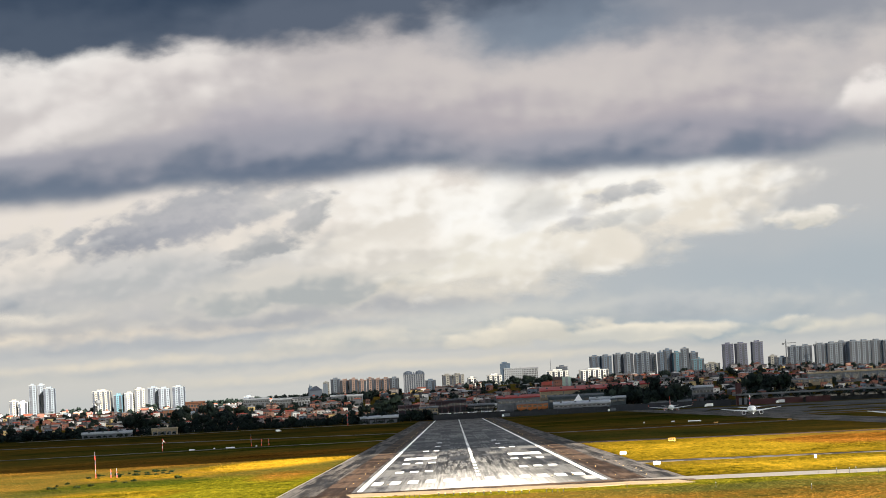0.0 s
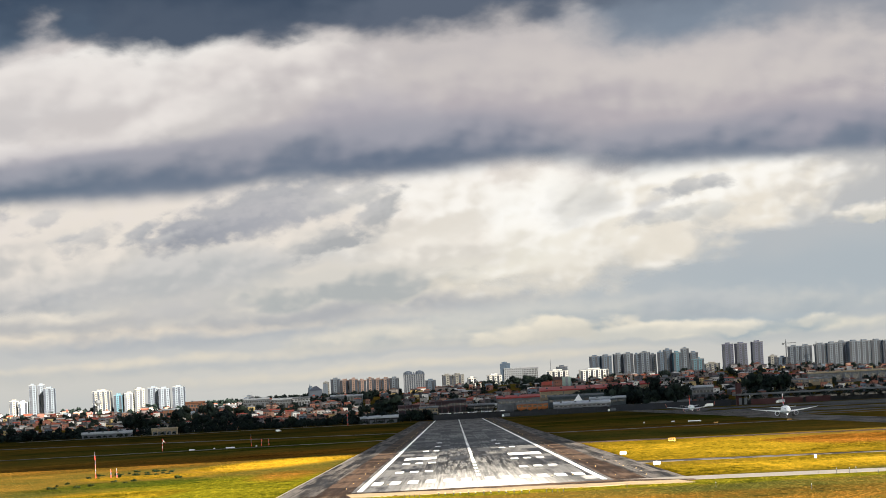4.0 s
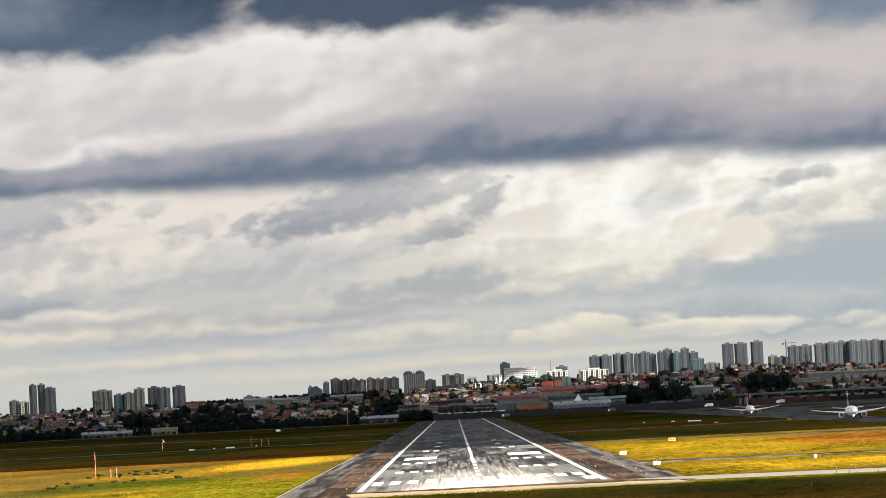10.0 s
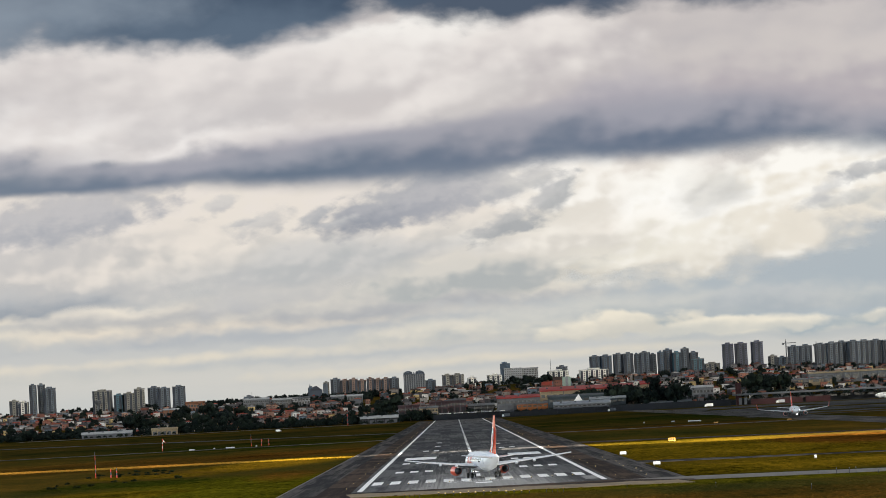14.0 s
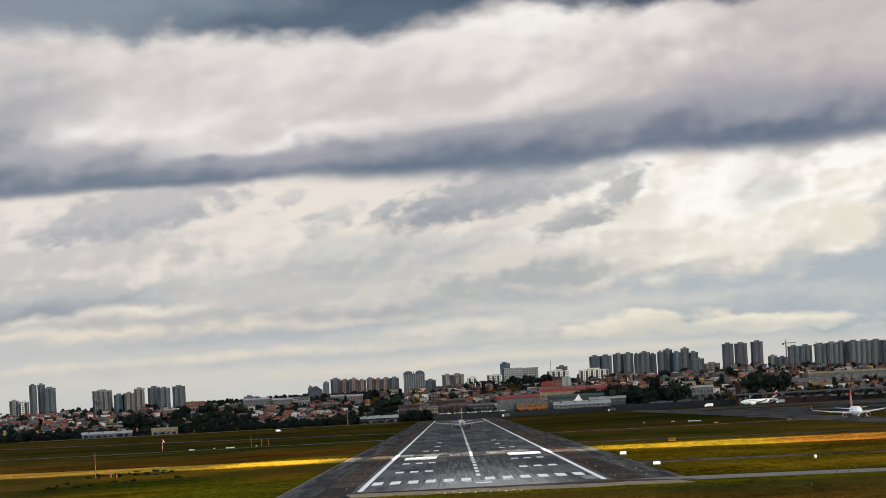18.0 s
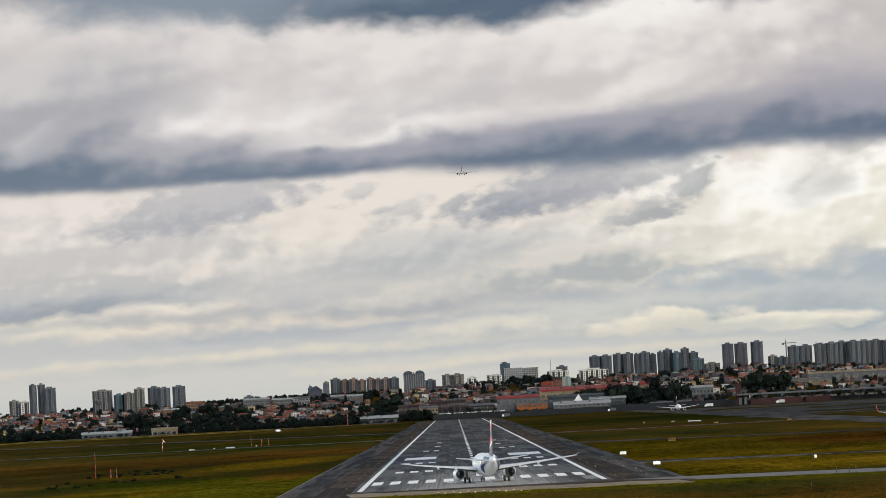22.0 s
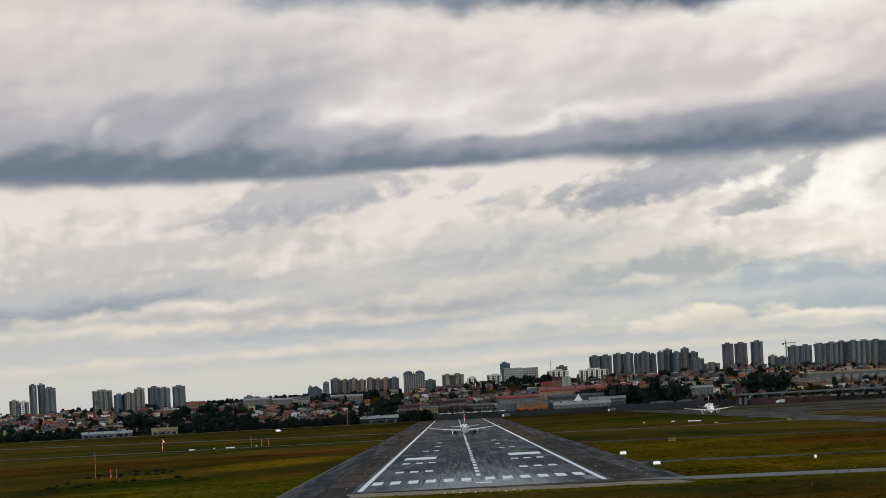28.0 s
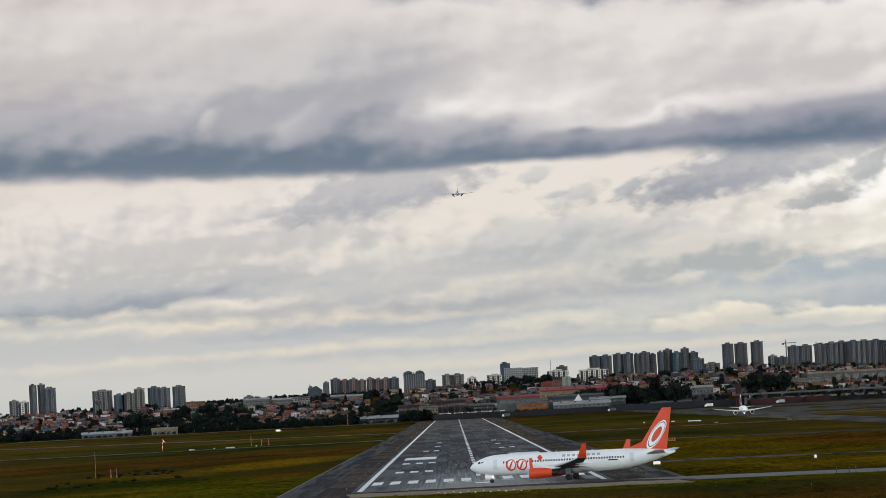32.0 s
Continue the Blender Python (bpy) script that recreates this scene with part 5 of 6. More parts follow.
for key, m in (("walls", M_HWALL_FAR), ("roofs", M_HROOF_FAR), ("windows", M_GLASS)):
    me = bpy.data.meshes.new(key)
    me.from_pydata(np.concatenate(FAR[key][0]).tolist(), [], FAR[key][1])
    me.materials.append(m)
    tagged(part("far_" + key, me, m, far), kind="stuff")


# ---- trees ----
def crown_mesh(seed, rx, rz, leaves=260, lumps=9):
    r = random.Random(seed)
    bm = bm_new()
    cores = [(Vector((r.uniform(-0.6, 0.6) * rx, r.uniform(-0.6, 0.6) * rx, rz * r.uniform(0.35, 1.5))), rx * r.uniform(0.32, 0.55)) for _ in range(lumps)]
    for c, q in cores:
        res = bmesh.ops.create_icosphere(bm, subdivisions=1, radius=q * 0.82)
        for v in res["verts"]:
            v.co = v.co * r.uniform(0.8, 1.15) + c
    for _ in range(leaves):
        c, q = r.choice(cores)
        d = Vector((r.gauss(0, 1), r.gauss(0, 1), r.gauss(0, 1))).normalized()
        p = c + d * q * r.uniform(0.8, 1.2)
        s = r.uniform(0.35, 0.8)
        t = d.orthogonal().normalized()
        w = d.cross(t)
        tilt = d * r.uniform(-0.4, 0.4)
        bm.faces.new([bm.verts.new(p + o) for o in (t * s + tilt, w * s * 0.7, -t * s - tilt, -w * s * 0.7)])
    me = bpy.data.meshes.new("crown")
    bm.to_mesh(me)
    bm.free()
    me.materials.append(M_LEAF)
    return me


CROWNS = [(crown_mesh(s, rx, rz), rx, rz) for s, rx, rz in ((1, 4.2, 3.6), (2, 5.2, 4.2), (3, 3.2, 3.6), (4, 6.0, 4.6), (5, 2.6, 5.0))]


def trunk_mesh(h):
    bm = bm_new()
    post(bm, 0.32, 0.18, -1.0, h, 7)
    for a in (0.4, 2.5, 4.4):
        loft(bm, [[(q * math.cos(b) + k * 1.6 * math.cos(a), q * math.sin(b) + k * 1.6 * math.sin(a), h * 0.7 + k * 2.2) for b in
                   (i * math.pi / 2.5 for i in range(5))] for k, q in ((0, 0.14), (1, 0.06))])
    return mesh_of("trunk", bm, M_BARK)


TRUNK = trunk_mesh(3.4)


def tree(x, y, k=None, size=1.0, label="dark green leafy tree", up=2.2):
    k = rng.randrange(len(CROWNS)) if k is None else k
    t = thing("tree", pose(x, y, ground_z(x, y), 0, 0, rng.uniform(0, 360)) @ Matrix.Scale(size, 4), label, "tree", group="trees below the town")
    part("trunk", TRUNK, None, t)
    part("crown", CROWNS[k][0], None, t, at=pose(0, 0, up))
    return t


for i in range(66):        # hedge-like belt along the far edge of the field
    x = -500 + 500 * rng.random()
    tree(x, 4372 + 22 * rng.random(), size=rng.uniform(0.6, 1.3), label="dark leafy tree along the edge of the airfield")
for i in range(60):
    x = -30 + 500 * rng.random()
    tree(x, 4395 + 70 * rng.random(), size=rng.uniform(0.5, 1.0))
for a, b, c, d in TREE_ZONES:
    for i in range(11):
        q, w = rng.random() ** 0.5, rng.uniform(0, 6.283)
        tree(a + c * q * math.cos(w), b + d * q * math.sin(w), size=rng.uniform(0.6, 1.05) if b > 4600 else rng.uniform(1.1, 2.0), label="large dark leafy tree among the houses")
for i in range(8):
    tree(302 + 4.5 * i, 4500 + rng.uniform(-8, 8), size=rng.uniform(1.7, 2.6), label="tall dark leafy tree among the houses")
SMALL = [crown_mesh(s, rx, rz, 90, 6) for s, rx, rz in ((11, 4.0, 3.4), (12, 5.0, 3.6), (13, 3.0, 4.4))]
verts, faces, count = [], [], 0
SHAPES = [(np.array([v.co[:] for v in me.vertices]), [tuple(p.vertices) for p in me.polygons]) for me in SMALL]
RIDGE = [(x0 + (x1 - x0) * (i + rng.random()) / n, y + rng.uniform(-7, 7), rng.uniform(lo, hi)) for x0, x1, y, n, lo, hi in
         ((-300, -145, 4826, 90, 0.9, 1.25), (-300, -145, 4800, 60, 0.6, 0.9), (-146, -62, 4786, 36, 0.8, 1.15), (-420, -352, 4818, 26, 0.8, 1.2), (-330, -318, 4800, 6, 1.2, 1.6), (30, 130, 4782, 24, 0.5, 0.8))
         for i in range(n)]      # dark tree line along the ridge
for i in range(2150 + len(RIDGE)):
    x, y = rng.uniform(-520, 520), rng.uniform(4385, 4815)
    size = rng.uniform(0.4, 1.15)
    if i >= 2150:
        x, y, size = RIDGE[i - 2150]
    elif i > 1550:
        x, y = rng.uniform(-520, 10), rng.uniform(4368, 4400)
    if 40 < x < 180 and y < 4440:
        continue
    co, polys = SHAPES[i % 3]
    m = pose(x, y, ground_z(x, y) + 0.3, 0, 0, rng.uniform(0, 360)) @ Matrix.Scale(size, 4)
    a = np.array(m)
    verts.append(co @ a[:3, :3].T + a[:3, 3])
    faces += [tuple(k + count for k in p) for p in polys]
    count += len(co)
me = bpy.data.meshes.new("far_trees")
me.from_pydata(np.concatenate(verts).tolist(), [], faces)
me.materials.append(M_LEAF)
tagged(new("far_trees", me), "dark green trees scattered between the houses", "trees", kind="stuff")


# ---- apartment towers on the ridge ----
def tower_mat(name, base):
    return surface(name, base, 0.75, vary=0.12, scale=0.15, per_object=0.12)


TONES = {"cream": (0.27, 0.26, 0.23), "white": (0.80, 0.78, 0.72), "bluegrey": (0.080, 0.120, 0.175), "teal": (0.06, 0.16, 0.22), "grey": (0.125, 0.155, 0.195),
         "pink": (0.28, 0.185, 0.15), "darkgrey": (0.07, 0.09, 0.125), "violet": (0.085, 0.095, 0.155)}
WORDS = {"cream": "cream", "white": "white", "bluegrey": "blue-grey", "teal": "teal-grey", "grey": "pale grey", "pink": "terracotta-pink", "darkgrey": "dark grey",
         "violet": "violet-grey"}
TOWER_M = {k: tower_mat(k + "_plaster", v if k == "white" else tuple(c * 0.8 for c in v)) for k, v in TONES.items()}
M_RAIL = surface("balcony_rail_grey", (0.055, 0.065, 0.085), 0.7, per_object=0.2)
# near-black tone painted for shade inside balconies; the church roof uses it too
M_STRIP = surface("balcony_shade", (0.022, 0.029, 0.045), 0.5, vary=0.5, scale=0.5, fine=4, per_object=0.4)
M_LEDGE = surface("pale_ledge", (0.15, 0.155, 0.165), 0.8, per_object=0.2)


def tower(x, y, w, top, style):
    """An apartment block: body, roof house, bays of windows by the storey, painted strips of balcony shade, pale
    ledges.
    """
    g = ground_z(x, y) - 3.0
    h = top - g
    yy = y + rng.uniform(-8, 8)
    t = thing("apartment_building", pose(x, yy, g, 0, 0, rng.uniform(-9, 9)), "%s apartment block with columns of windows on the ridge" % WORDS[style],
              "building", group="apartment blocks")
    d = min(14.0, w * 1.1 + 3)
    bm = box(bm_new(), -w / 2, w / 2, -d / 2, d / 2, 0, h - 1.6)
    part("wall", bm, TOWER_M[style], t)
    part("roof", box(bm_new(), -w / 2 - 0.15, w / 2 + 0.15, -d / 2 - 0.15, d / 2 + 0.15, h - 1.6, h - 1.2), M_LEDGE, t)
    part("roof_house", box(bm_new(), -w * 0.22, w * 0.2, -d * 0.3, d * 0.3, h - 1.2, h + 0.2), TOWER_M[style], t)
    bays = max(2, int(w / 2.6))
    floors = max(2, int((h - 3) / 2.0))
    for k in range(bays):
        c = -w / 2 + w * (k + 0.5) / bays
        bw = w / bays * (0.3 if k % 2 else 0.44)
        bm = bm_new()
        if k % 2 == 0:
            # flat strip on the wall, its dark colour replacing the shade of recessed balconies
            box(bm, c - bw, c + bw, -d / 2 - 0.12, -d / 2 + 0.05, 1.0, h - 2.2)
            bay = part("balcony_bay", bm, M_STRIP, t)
            bm = bm_new()
            for f in range(floors):
                z = 2.0 + f * (h - 4) / floors
                box(bm, c - bw, c + bw, -d / 2 - 0.35, -d / 2 - 0.1, z, z + 0.45)
            tagged(part("balcony_rail", bm, M_RAIL, bay), kind="stuff")
        else:
            for f in range(floors):
                z = 2.2 + f * (h - 4) / floors
                box(bm, c - bw * 0.8, c + bw * 0.8, -d / 2 - 0.06, -d / 2 + 0.05, z, z + 0.95)
            tagged(part("window_bay", bm, M_GLASS, t), kind="stuff")
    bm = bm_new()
    # side wall gets one plain strip in the same painted shade tone
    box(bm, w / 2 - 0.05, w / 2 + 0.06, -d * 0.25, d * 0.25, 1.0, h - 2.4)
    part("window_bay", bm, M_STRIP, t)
    return t


tower(-470.0, 4800, 10.3, 44.3, "cream")
tower(-459.8, 4800, 10.2, 42.5, "white")
tower(-448.6, 4800, 7.2, 60.1, "grey")
tower(-440.4, 4800, 7.8, 60.3, "grey")
tower(-430.6, 4800, 10.9, 56.1, "grey")
tower(-374.6, 4800, 18.8, 50.2, "cream")
tower(-356.9, 4800, 8.5, 45.0, "teal")
tower(-346.2, 4800, 11.5, 46.3, "cream")
tower(-334.9, 4800, 10.9, 50.5, "cream")
tower(-319.5, 4800, 11.4, 50.9, "grey")
tower(-308.1, 4800, 11.5, 49.7, "grey")
tower(-292.2, 4800, 11.5, 50.7, "grey")
tower(-218.4, 4800, 10.3, 36.0, "grey")
tower(-151.3, 4800, 6.6, 42.1, "bluegrey")
tower(-134.8, 4800, 5.5, 46.7, "cream")
tower(-124.7, 4800, 9.7, 49.8, "grey")
tower(-114.7, 4800, 9.1, 48.1, "pink")
tower(-105.2, 4800, 8.5, 48.8, "pink")
tower(-96.2, 4800, 8.5, 47.1, "pink")
tower(-87.4, 4800, 7.8, 48.5, "pink")
tower(-79.0, 4800, 7.9, 47.4, "pink")
tower(-70.5, 4800, 7.9, 47.6, "pink")
tower(-61.7, 4800, 8.5, 47.7, "grey")
tower(-23.0, 4800, 9.7, 43.3, "bluegrey")
tower(-5.0, 4800, 10.2, 47.8, "cream")
tower(6.2, 4800, 12.0, 47.8, "cream")
tower(21.2, 4800, 8.4, 43.4, "white")
tower(45.5, 4800, 15.7, 45.2, "white")
tower(113.0, 4774, 22.6, 46.2, "white")
tower(118.0, 4800, 10.8, 50.4, "darkgrey")
tower(150.8, 4772, 30.0, 45.5, "white")
tower(153.9, 4800, 10.9, 59.5, "bluegrey")
tower(165.4, 4800, 10.9, 59.5, "bluegrey")
tower(179.1, 4800, 10.3, 60.6, "grey")
tower(189.3, 4800, 10.3, 60.6, "grey")
tower(198.7, 4800, 6.0, 59.5, "bluegrey")
tower(207.2, 4800, 10.9, 60.9, "grey")
tower(216.2, 4800, 7.3, 58.6, "grey")
tower(223.9, 4800, 6.6, 60.6, "bluegrey")
tower(232.4, 4800, 9.1, 62.6, "bluegrey")
tower(241.2, 4800, 8.5, 59.1, "teal")
tower(250.4, 4800, 8.4, 62.9, "grey")
tower(259.6, 4800, 9.0, 58.2, "bluegrey")
tower(263.1, 4800, 13.9, 51.3, "teal")
tower(279.2, 4800, 16.4, 45.6, "cream")
tower(296.2, 4800, 11.5, 65.3, "violet")
tower(310.8, 4800, 11.5, 65.2, "violet")
tower(327.7, 4800, 11.4, 66.1, "violet")
tower(344.5, 4800, 9.6, 50.1, "cream")
tower(354.8, 4800, 10.9, 48.3, "bluegrey")
tower(366.6, 4800, 12.1, 59.2, "grey")
tower(379.2, 4800, 13.3, 59.2, "grey")
tower(395.9, 4800, 11.5, 60.1, "grey")
tower(407.4, 4800, 11.4, 60.7, "grey")
tower(418.9, 4800, 11.4, 61.3, "grey")
tower(430.7, 4800, 12.0, 61.3, "grey")
tower(443.1, 4800, 12.7, 61.3, "grey")
tower(455.9, 4800, 12.7, 61.2, "grey")
tower(470.6, 4800, 16.9, 61.0, "grey")


def grid(bm, x0, x1, y, z0, z1, nx, nz, fill=0.6):
    """Rows and columns of small dark openings on a wall that faces the field."""
    for i in range(nx):
        for j in range(nz):
            cx, cz = x0 + (x1 - x0) * (i + 0.5) / nx, z0 + (z1 - z0) * (j + 0.5) / nz
            hx, hz = (x1 - x0) / nx * fill / 2, (z1 - z0) / nz * fill / 2
            box(bm, cx - hx, cx + hx, y - 0.08, y + 0.05, cz - hz, cz + hz)
    return bm


# wide block with pale ribs and rounded crowns
M_RIB = surface("pale_rib", (0.20, 0.21, 0.23), 0.8)
t = thing("apartment_building", pose(-40.3, 4800, 28), "dark grey apartment block with pale ribs and two domed crowns", "building", group="apartment blocks")
part("wall", box(bm_new(), -11.3, 11.3, -7, 7, 0, 21.5), TOWER_M["darkgrey"], t)
for k in range(10):
    part("rib", box(bm_new(), -10.9 + 2.4 * k, -10.1 + 2.4 * k, -7.3, -6.9, 0, 21.0), M_RIB, t)
for c in (-6.2, 6.0):
    part("crown", loft(bm_new(), [ring_xy(r, z, 12, c, 0) for r, z in ((4.6, 21.5), (4.4, 23.0), (3.2, 24.3), (1.2, 25.0))]), TOWER_M["darkgrey"], t, "rounded dark crown")
for c in (-10.5, 0.0, 10.4):
    part("turret", post(bm_new(), 0.9, 0.5, 21.5, 23.4, 6, c, -5), TOWER_M["darkgrey"], t)
tagged(part("window_bay", grid(bm_new(), -11, 11, -7, 1, 21, 18, 9, 0.5), M_GLASS, t), kind="stuff")
# stepped hotel
M_HOTEL = surface("pale_grey_render", (0.25, 0.265, 0.285), 0.8, vary=0.15)
t = thing("hotel", pose(57.5, 4800, 30), "stepped pale grey hotel with a darker tower and rows of windows", "building")
part("wall", box(bm_new(), -5.3, 5.3, -6, 6, 0, 25.6), TOWER_M["bluegrey"], t, "blue-grey tower")
part("wall", box(bm_new(), -1.5, 17.4, -8, -6.02, 0, 20.4), M_HOTEL, t, "pale wing")
part("wall", box(bm_new(), 17.42, 35.0, -7.5, 5, 0, 19.2), M_HOTEL, t, "grey wing with rows of windows")
part("roof_house", box(bm_new(), -3.5, 2.0, -4, 4, 25.6, 27.4), TOWER_M["bluegrey"], t)
part("ledge", box(bm_new(), 17.3, 35.2, -7.8, 5.2, 19.2, 19.9), M_RIB, t)
tagged(part("window_rows", grid(bm_new(), 17.8, 34.6, -7.5, 8, 19, 10, 5, 0.62), M_GLASS, t), kind="stuff")
tagged(part("window_rows", grid(bm_new(), -1, 17, -8, 8, 20, 9, 5, 0.45), M_GLASS, t), kind="stuff")
# church-like dark block with pointed roofs
t = thing("church", pose(-144, 4795, 27), "dark blue-grey building with pointed roofs and a small spire", "building")
part("wall", box(bm_new(), -9, 5, -6, 6, 0, 10.5), TOWER_M["darkgrey"], t)
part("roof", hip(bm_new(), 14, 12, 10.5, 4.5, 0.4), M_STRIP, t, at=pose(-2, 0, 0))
part("spire", post(bm_new(), 2.0, 0.1, 9.0, 17.5, 4, -8.0, -3), TOWER_M["bluegrey"], t)
part("tower_wall", box(bm_new(), 6.0, 11.0, -4, 4, 0, 17), TOWER_M["grey"], t)
# small mint block and two red gables below the white blocks
t = thing("apartment_building", pose(115.3, 4520, 18), "small mint-white apartment block with a pale stripe", "building", group="apartment blocks")
part("wall", box(bm_new(), -4.2, 4.2, -4, 4, 0, 18.6), surface("mint_plaster", (0.26, 0.34, 0.29), 0.8), t)
part("wall_panel", box(bm_new(), -1.2, 1.6, -4.1, -3.9, 0.5, 18.0), M_RIB, t)
for x, y, z, w in ((108.7, 4600, 25.6, 9), (96, 4560, 21.0, 9.4)):
    t = thing("house", pose(x, y, z, 0, 0, 8), "large house with a wide terracotta gable and red roof", "house", group="hillside houses")
    part("wall", wall_box(bm_new(), w, 9, 8.5), surface("terracotta_wall", (0.17, 0.055, 0.035), 0.8), t)
    part("roof", gable(bm_new(), w, 9, 8.5, 3.4, 0.6), M_HROOF, t)
    tagged(part("window_rows", grid(bm_new(), -w / 2, w / 2, -4.5, 1, 8, 4, 2, 0.4), M_GLASS, t), kind="stuff")


# ---- sheds and airport buildings along the far edge ----
M_REDROOF = surface("red_sheet_roof", (0.25, 0.013, 0.010), 0.6, vary=0.2, scale=0.1)
M_TEALSHED = surface("dark_teal_cladding", (0.014, 0.028, 0.038), 0.6)
M_SHED = surface("pale_grey_cladding", (0.085, 0.095, 0.11), 0.6, vary=0.3, scale=0.1)
M_ORWALL = surface("orange_wall", (0.30, 0.085, 0.012), 0.8)
M_ORBRICK = surface("orange_brown_brick", (0.20, 0.085, 0.045), 0.85, vary=0.3, scale=0.3)
M_CREAM = surface("cream_wall", (0.24, 0.19, 0.12), 0.8)
M_DARKWALL = surface("dark_embankment", (0.014, 0.016, 0.020), 0.9, vary=0.4, scale=0.05)
M_REDWALL = surface("dull_red_wall", (0.036, 0.007, 0.009), 0.8, vary=0.3, scale=0.1)
M_PALEROOF = surface("white_sheet_roof", (0.30, 0.32, 0.345), 0.6, vary=0.2, scale=0.1)
M_MAROON = surface("dark_maroon_wall", (0.040, 0.020, 0.026), 0.8, vary=0.3, scale=0.1)
M_STEEL = surface("grey_steel", (0.06, 0.067, 0.08), 0.6, 0.0)


def shed(x0, x1, y, h, wall, roof, label, depth=26.0, rise=1.5, bays=6, z0=0.0, doors=M_STEEL):
    s = thing("warehouse", pose((x0 + x1) / 2, y, z0), label, "building", group="airport sheds")
    w = x1 - x0
    part("wall", box(bm_new(), -w / 2, w / 2, 0, depth, -4, h - rise), wall, s)
    bm = bm_new()
    loft(bm, [[(x, -0.6, h - rise), (x, depth / 2, h), (x, depth + 0.6, h - rise), (x, depth / 2, h - rise - 0.02)] for x in (-w / 2 - 0.5, w / 2 + 0.5)])
    part("roof", bm, roof, s)
    part("fascia", box(bm_new(), -w / 2 - 0.5, w / 2 + 0.5, -0.75, -0.6, h - rise - 0.9, h - rise + 0.3), roof, s)
    for k in range(bays):
        c = -w / 2 + w * (k + 0.5) / bays
        part("shed_door", box(bm_new(), c - w / bays * 0.3, c + w / bays * 0.3, -0.12, 0.1, -0.5, (h - rise) * 0.6), doors, s)
        if k:
            part("wall_rib", box(bm_new(), -w / 2 + w * k / bays - 0.25, -w / 2 + w * k / bays + 0.25, -0.3, 0.02, -0.5, h - rise - 0.9), M_STEEL, s)
    high = h - rise > 9.5 and w > 16
    for k in range(2 * bays if high else 0):
        c = -w / 2 + w * (k + 0.5) / (2 * bays)
        part("high_window", box(bm_new(), c - w / bays * 0.16, c + w / bays * 0.16, -0.1, 0.08, (h - rise) * 0.7, (h - rise) * 0.82), M_GLASS, s)
    for k in range(int(w // 14)):
        c = -w / 2 + 7 + 14 * k
        part("roof_vent", box(bm_new(), c - 0.9, c + 0.9, depth * 0.2, depth * 0.2 + 1.6, h - rise, h - rise * 0.5 + 1.3), M_STEEL, s)
    return s


shed(86.0, 177.9, 4412, 27, M_CREAM, M_REDROOF, "long warehouse with a bright red roof and cream wall", 40, 3.6, 8, 0)
shed(186, 206, 4436, 28.6, M_CREAM, M_REDROOF, "warehouse end with a red roof", 20, 3.0, 3, 0)
shed(42.8, 84.3, 4366, 20.9, M_SHED, M_REDROOF, "grey warehouse with a dark red roof", 24, 2.4, 5, 0)
shed(61.6, 91.6, 4352, 13.2, M_ORWALL, M_SHED, "low shed with bright orange walls", 10, 1.0, 3, 0, M_ORWALL)
shed(92.9, 147.0, 4378, 18.8, M_TEALSHED, M_TEALSHED, "dark teal clad hangar", 26, 2.0, 4, 0, M_TEALSHED)
shed(97.2, 152.0, 4340, 12.2, M_SHED, M_PALEROOF, "pale grey low-roofed hangar with wide doors", 26, 2.5, 6)
shed(133.1, 168, 4364, 15.0, M_TEALSHED, M_PALEROOF, "low shed with a white roof", 18, 1.6, 4, 0, M_TEALSHED)
shed(-293.9, -269.1, 4356, 7.2, M_CREAM, M_CREAM, "low cream building beside the field", 12, 1.4, 5)
shed(-362, -313.3, 4356, 6.4, M_SHED, M_PALEROOF, "low white building beside the field", 12, 1.6, 6)
shed(-91.0, -54.2, 4366, 8.0, M_DARKWALL, M_PALEROOF, "low shed with a long pale roof", 12, 2.0, 5)
shed(-33.2, -15.1, 4386, 14.3, M_CREAM, M_SHED, "white block with dark openings", 12, 1.0, 3)
shed(-54.0, -33.0, 4400, 16.6, M_MAROON, M_MAROON, "dark maroon flat-roofed workshop", 14, 0.6, 3, 0, M_DARKWALL)
shed(-23.4, -5.2, 4404, 18.9, M_MAROON, M_MAROON, "dark maroon flat-roofed workshop", 14, 0.6, 3, 0, M_DARKWALL)
shed(-5.0, 12.7, 4406, 20.4, M_MAROON, M_STEEL, "dark maroon flat-roofed workshop with a grey roof", 14, 0.8, 3, 0, M_DARKWALL)
shed(14.5, 40.0, 4408, 14.5, M_DARKWALL, M_SHED, "low dark workshop with a pale grey roof", 14, 1.4, 4, 0, M_STEEL)
shed(217, 258, 4440, 21.0, M_SHED, M_PALEROOF, "pale grey storehouse below the houses", 16, 1.4, 6, 0, M_DARKWALL)
shed(188.7, 230, 4330, 8.5, M_TEALSHED, M_SHED, "dark shed with a pale roof", 18, 1.6, 5)
shed(365.3, 445.2, 4600, 9.0, M_SHED, M_CREAM, "long pale building on the slope", 20, 1.2, 9, 20.0, M_GLASS)
shed(300, 386, 4560, 4.0, M_CREAM, M_SHED, "low building with a white roof on the slope", 16, 1.0, 8, 19.0, M_GLASS)
shed(-109.9, -93.5, 4660, 6.2, M_SHED, M_PALEROOF, "low hall with a bright white roof among the houses", 9, 0.9, 5, 24.6, M_GLASS)
shed(384.7, 398.2, 4650, 6.7, M_CREAM, M_PALEROOF, "low hall with a bright white roof on the slope", 9, 0.9, 5, 21.1, M_GLASS)
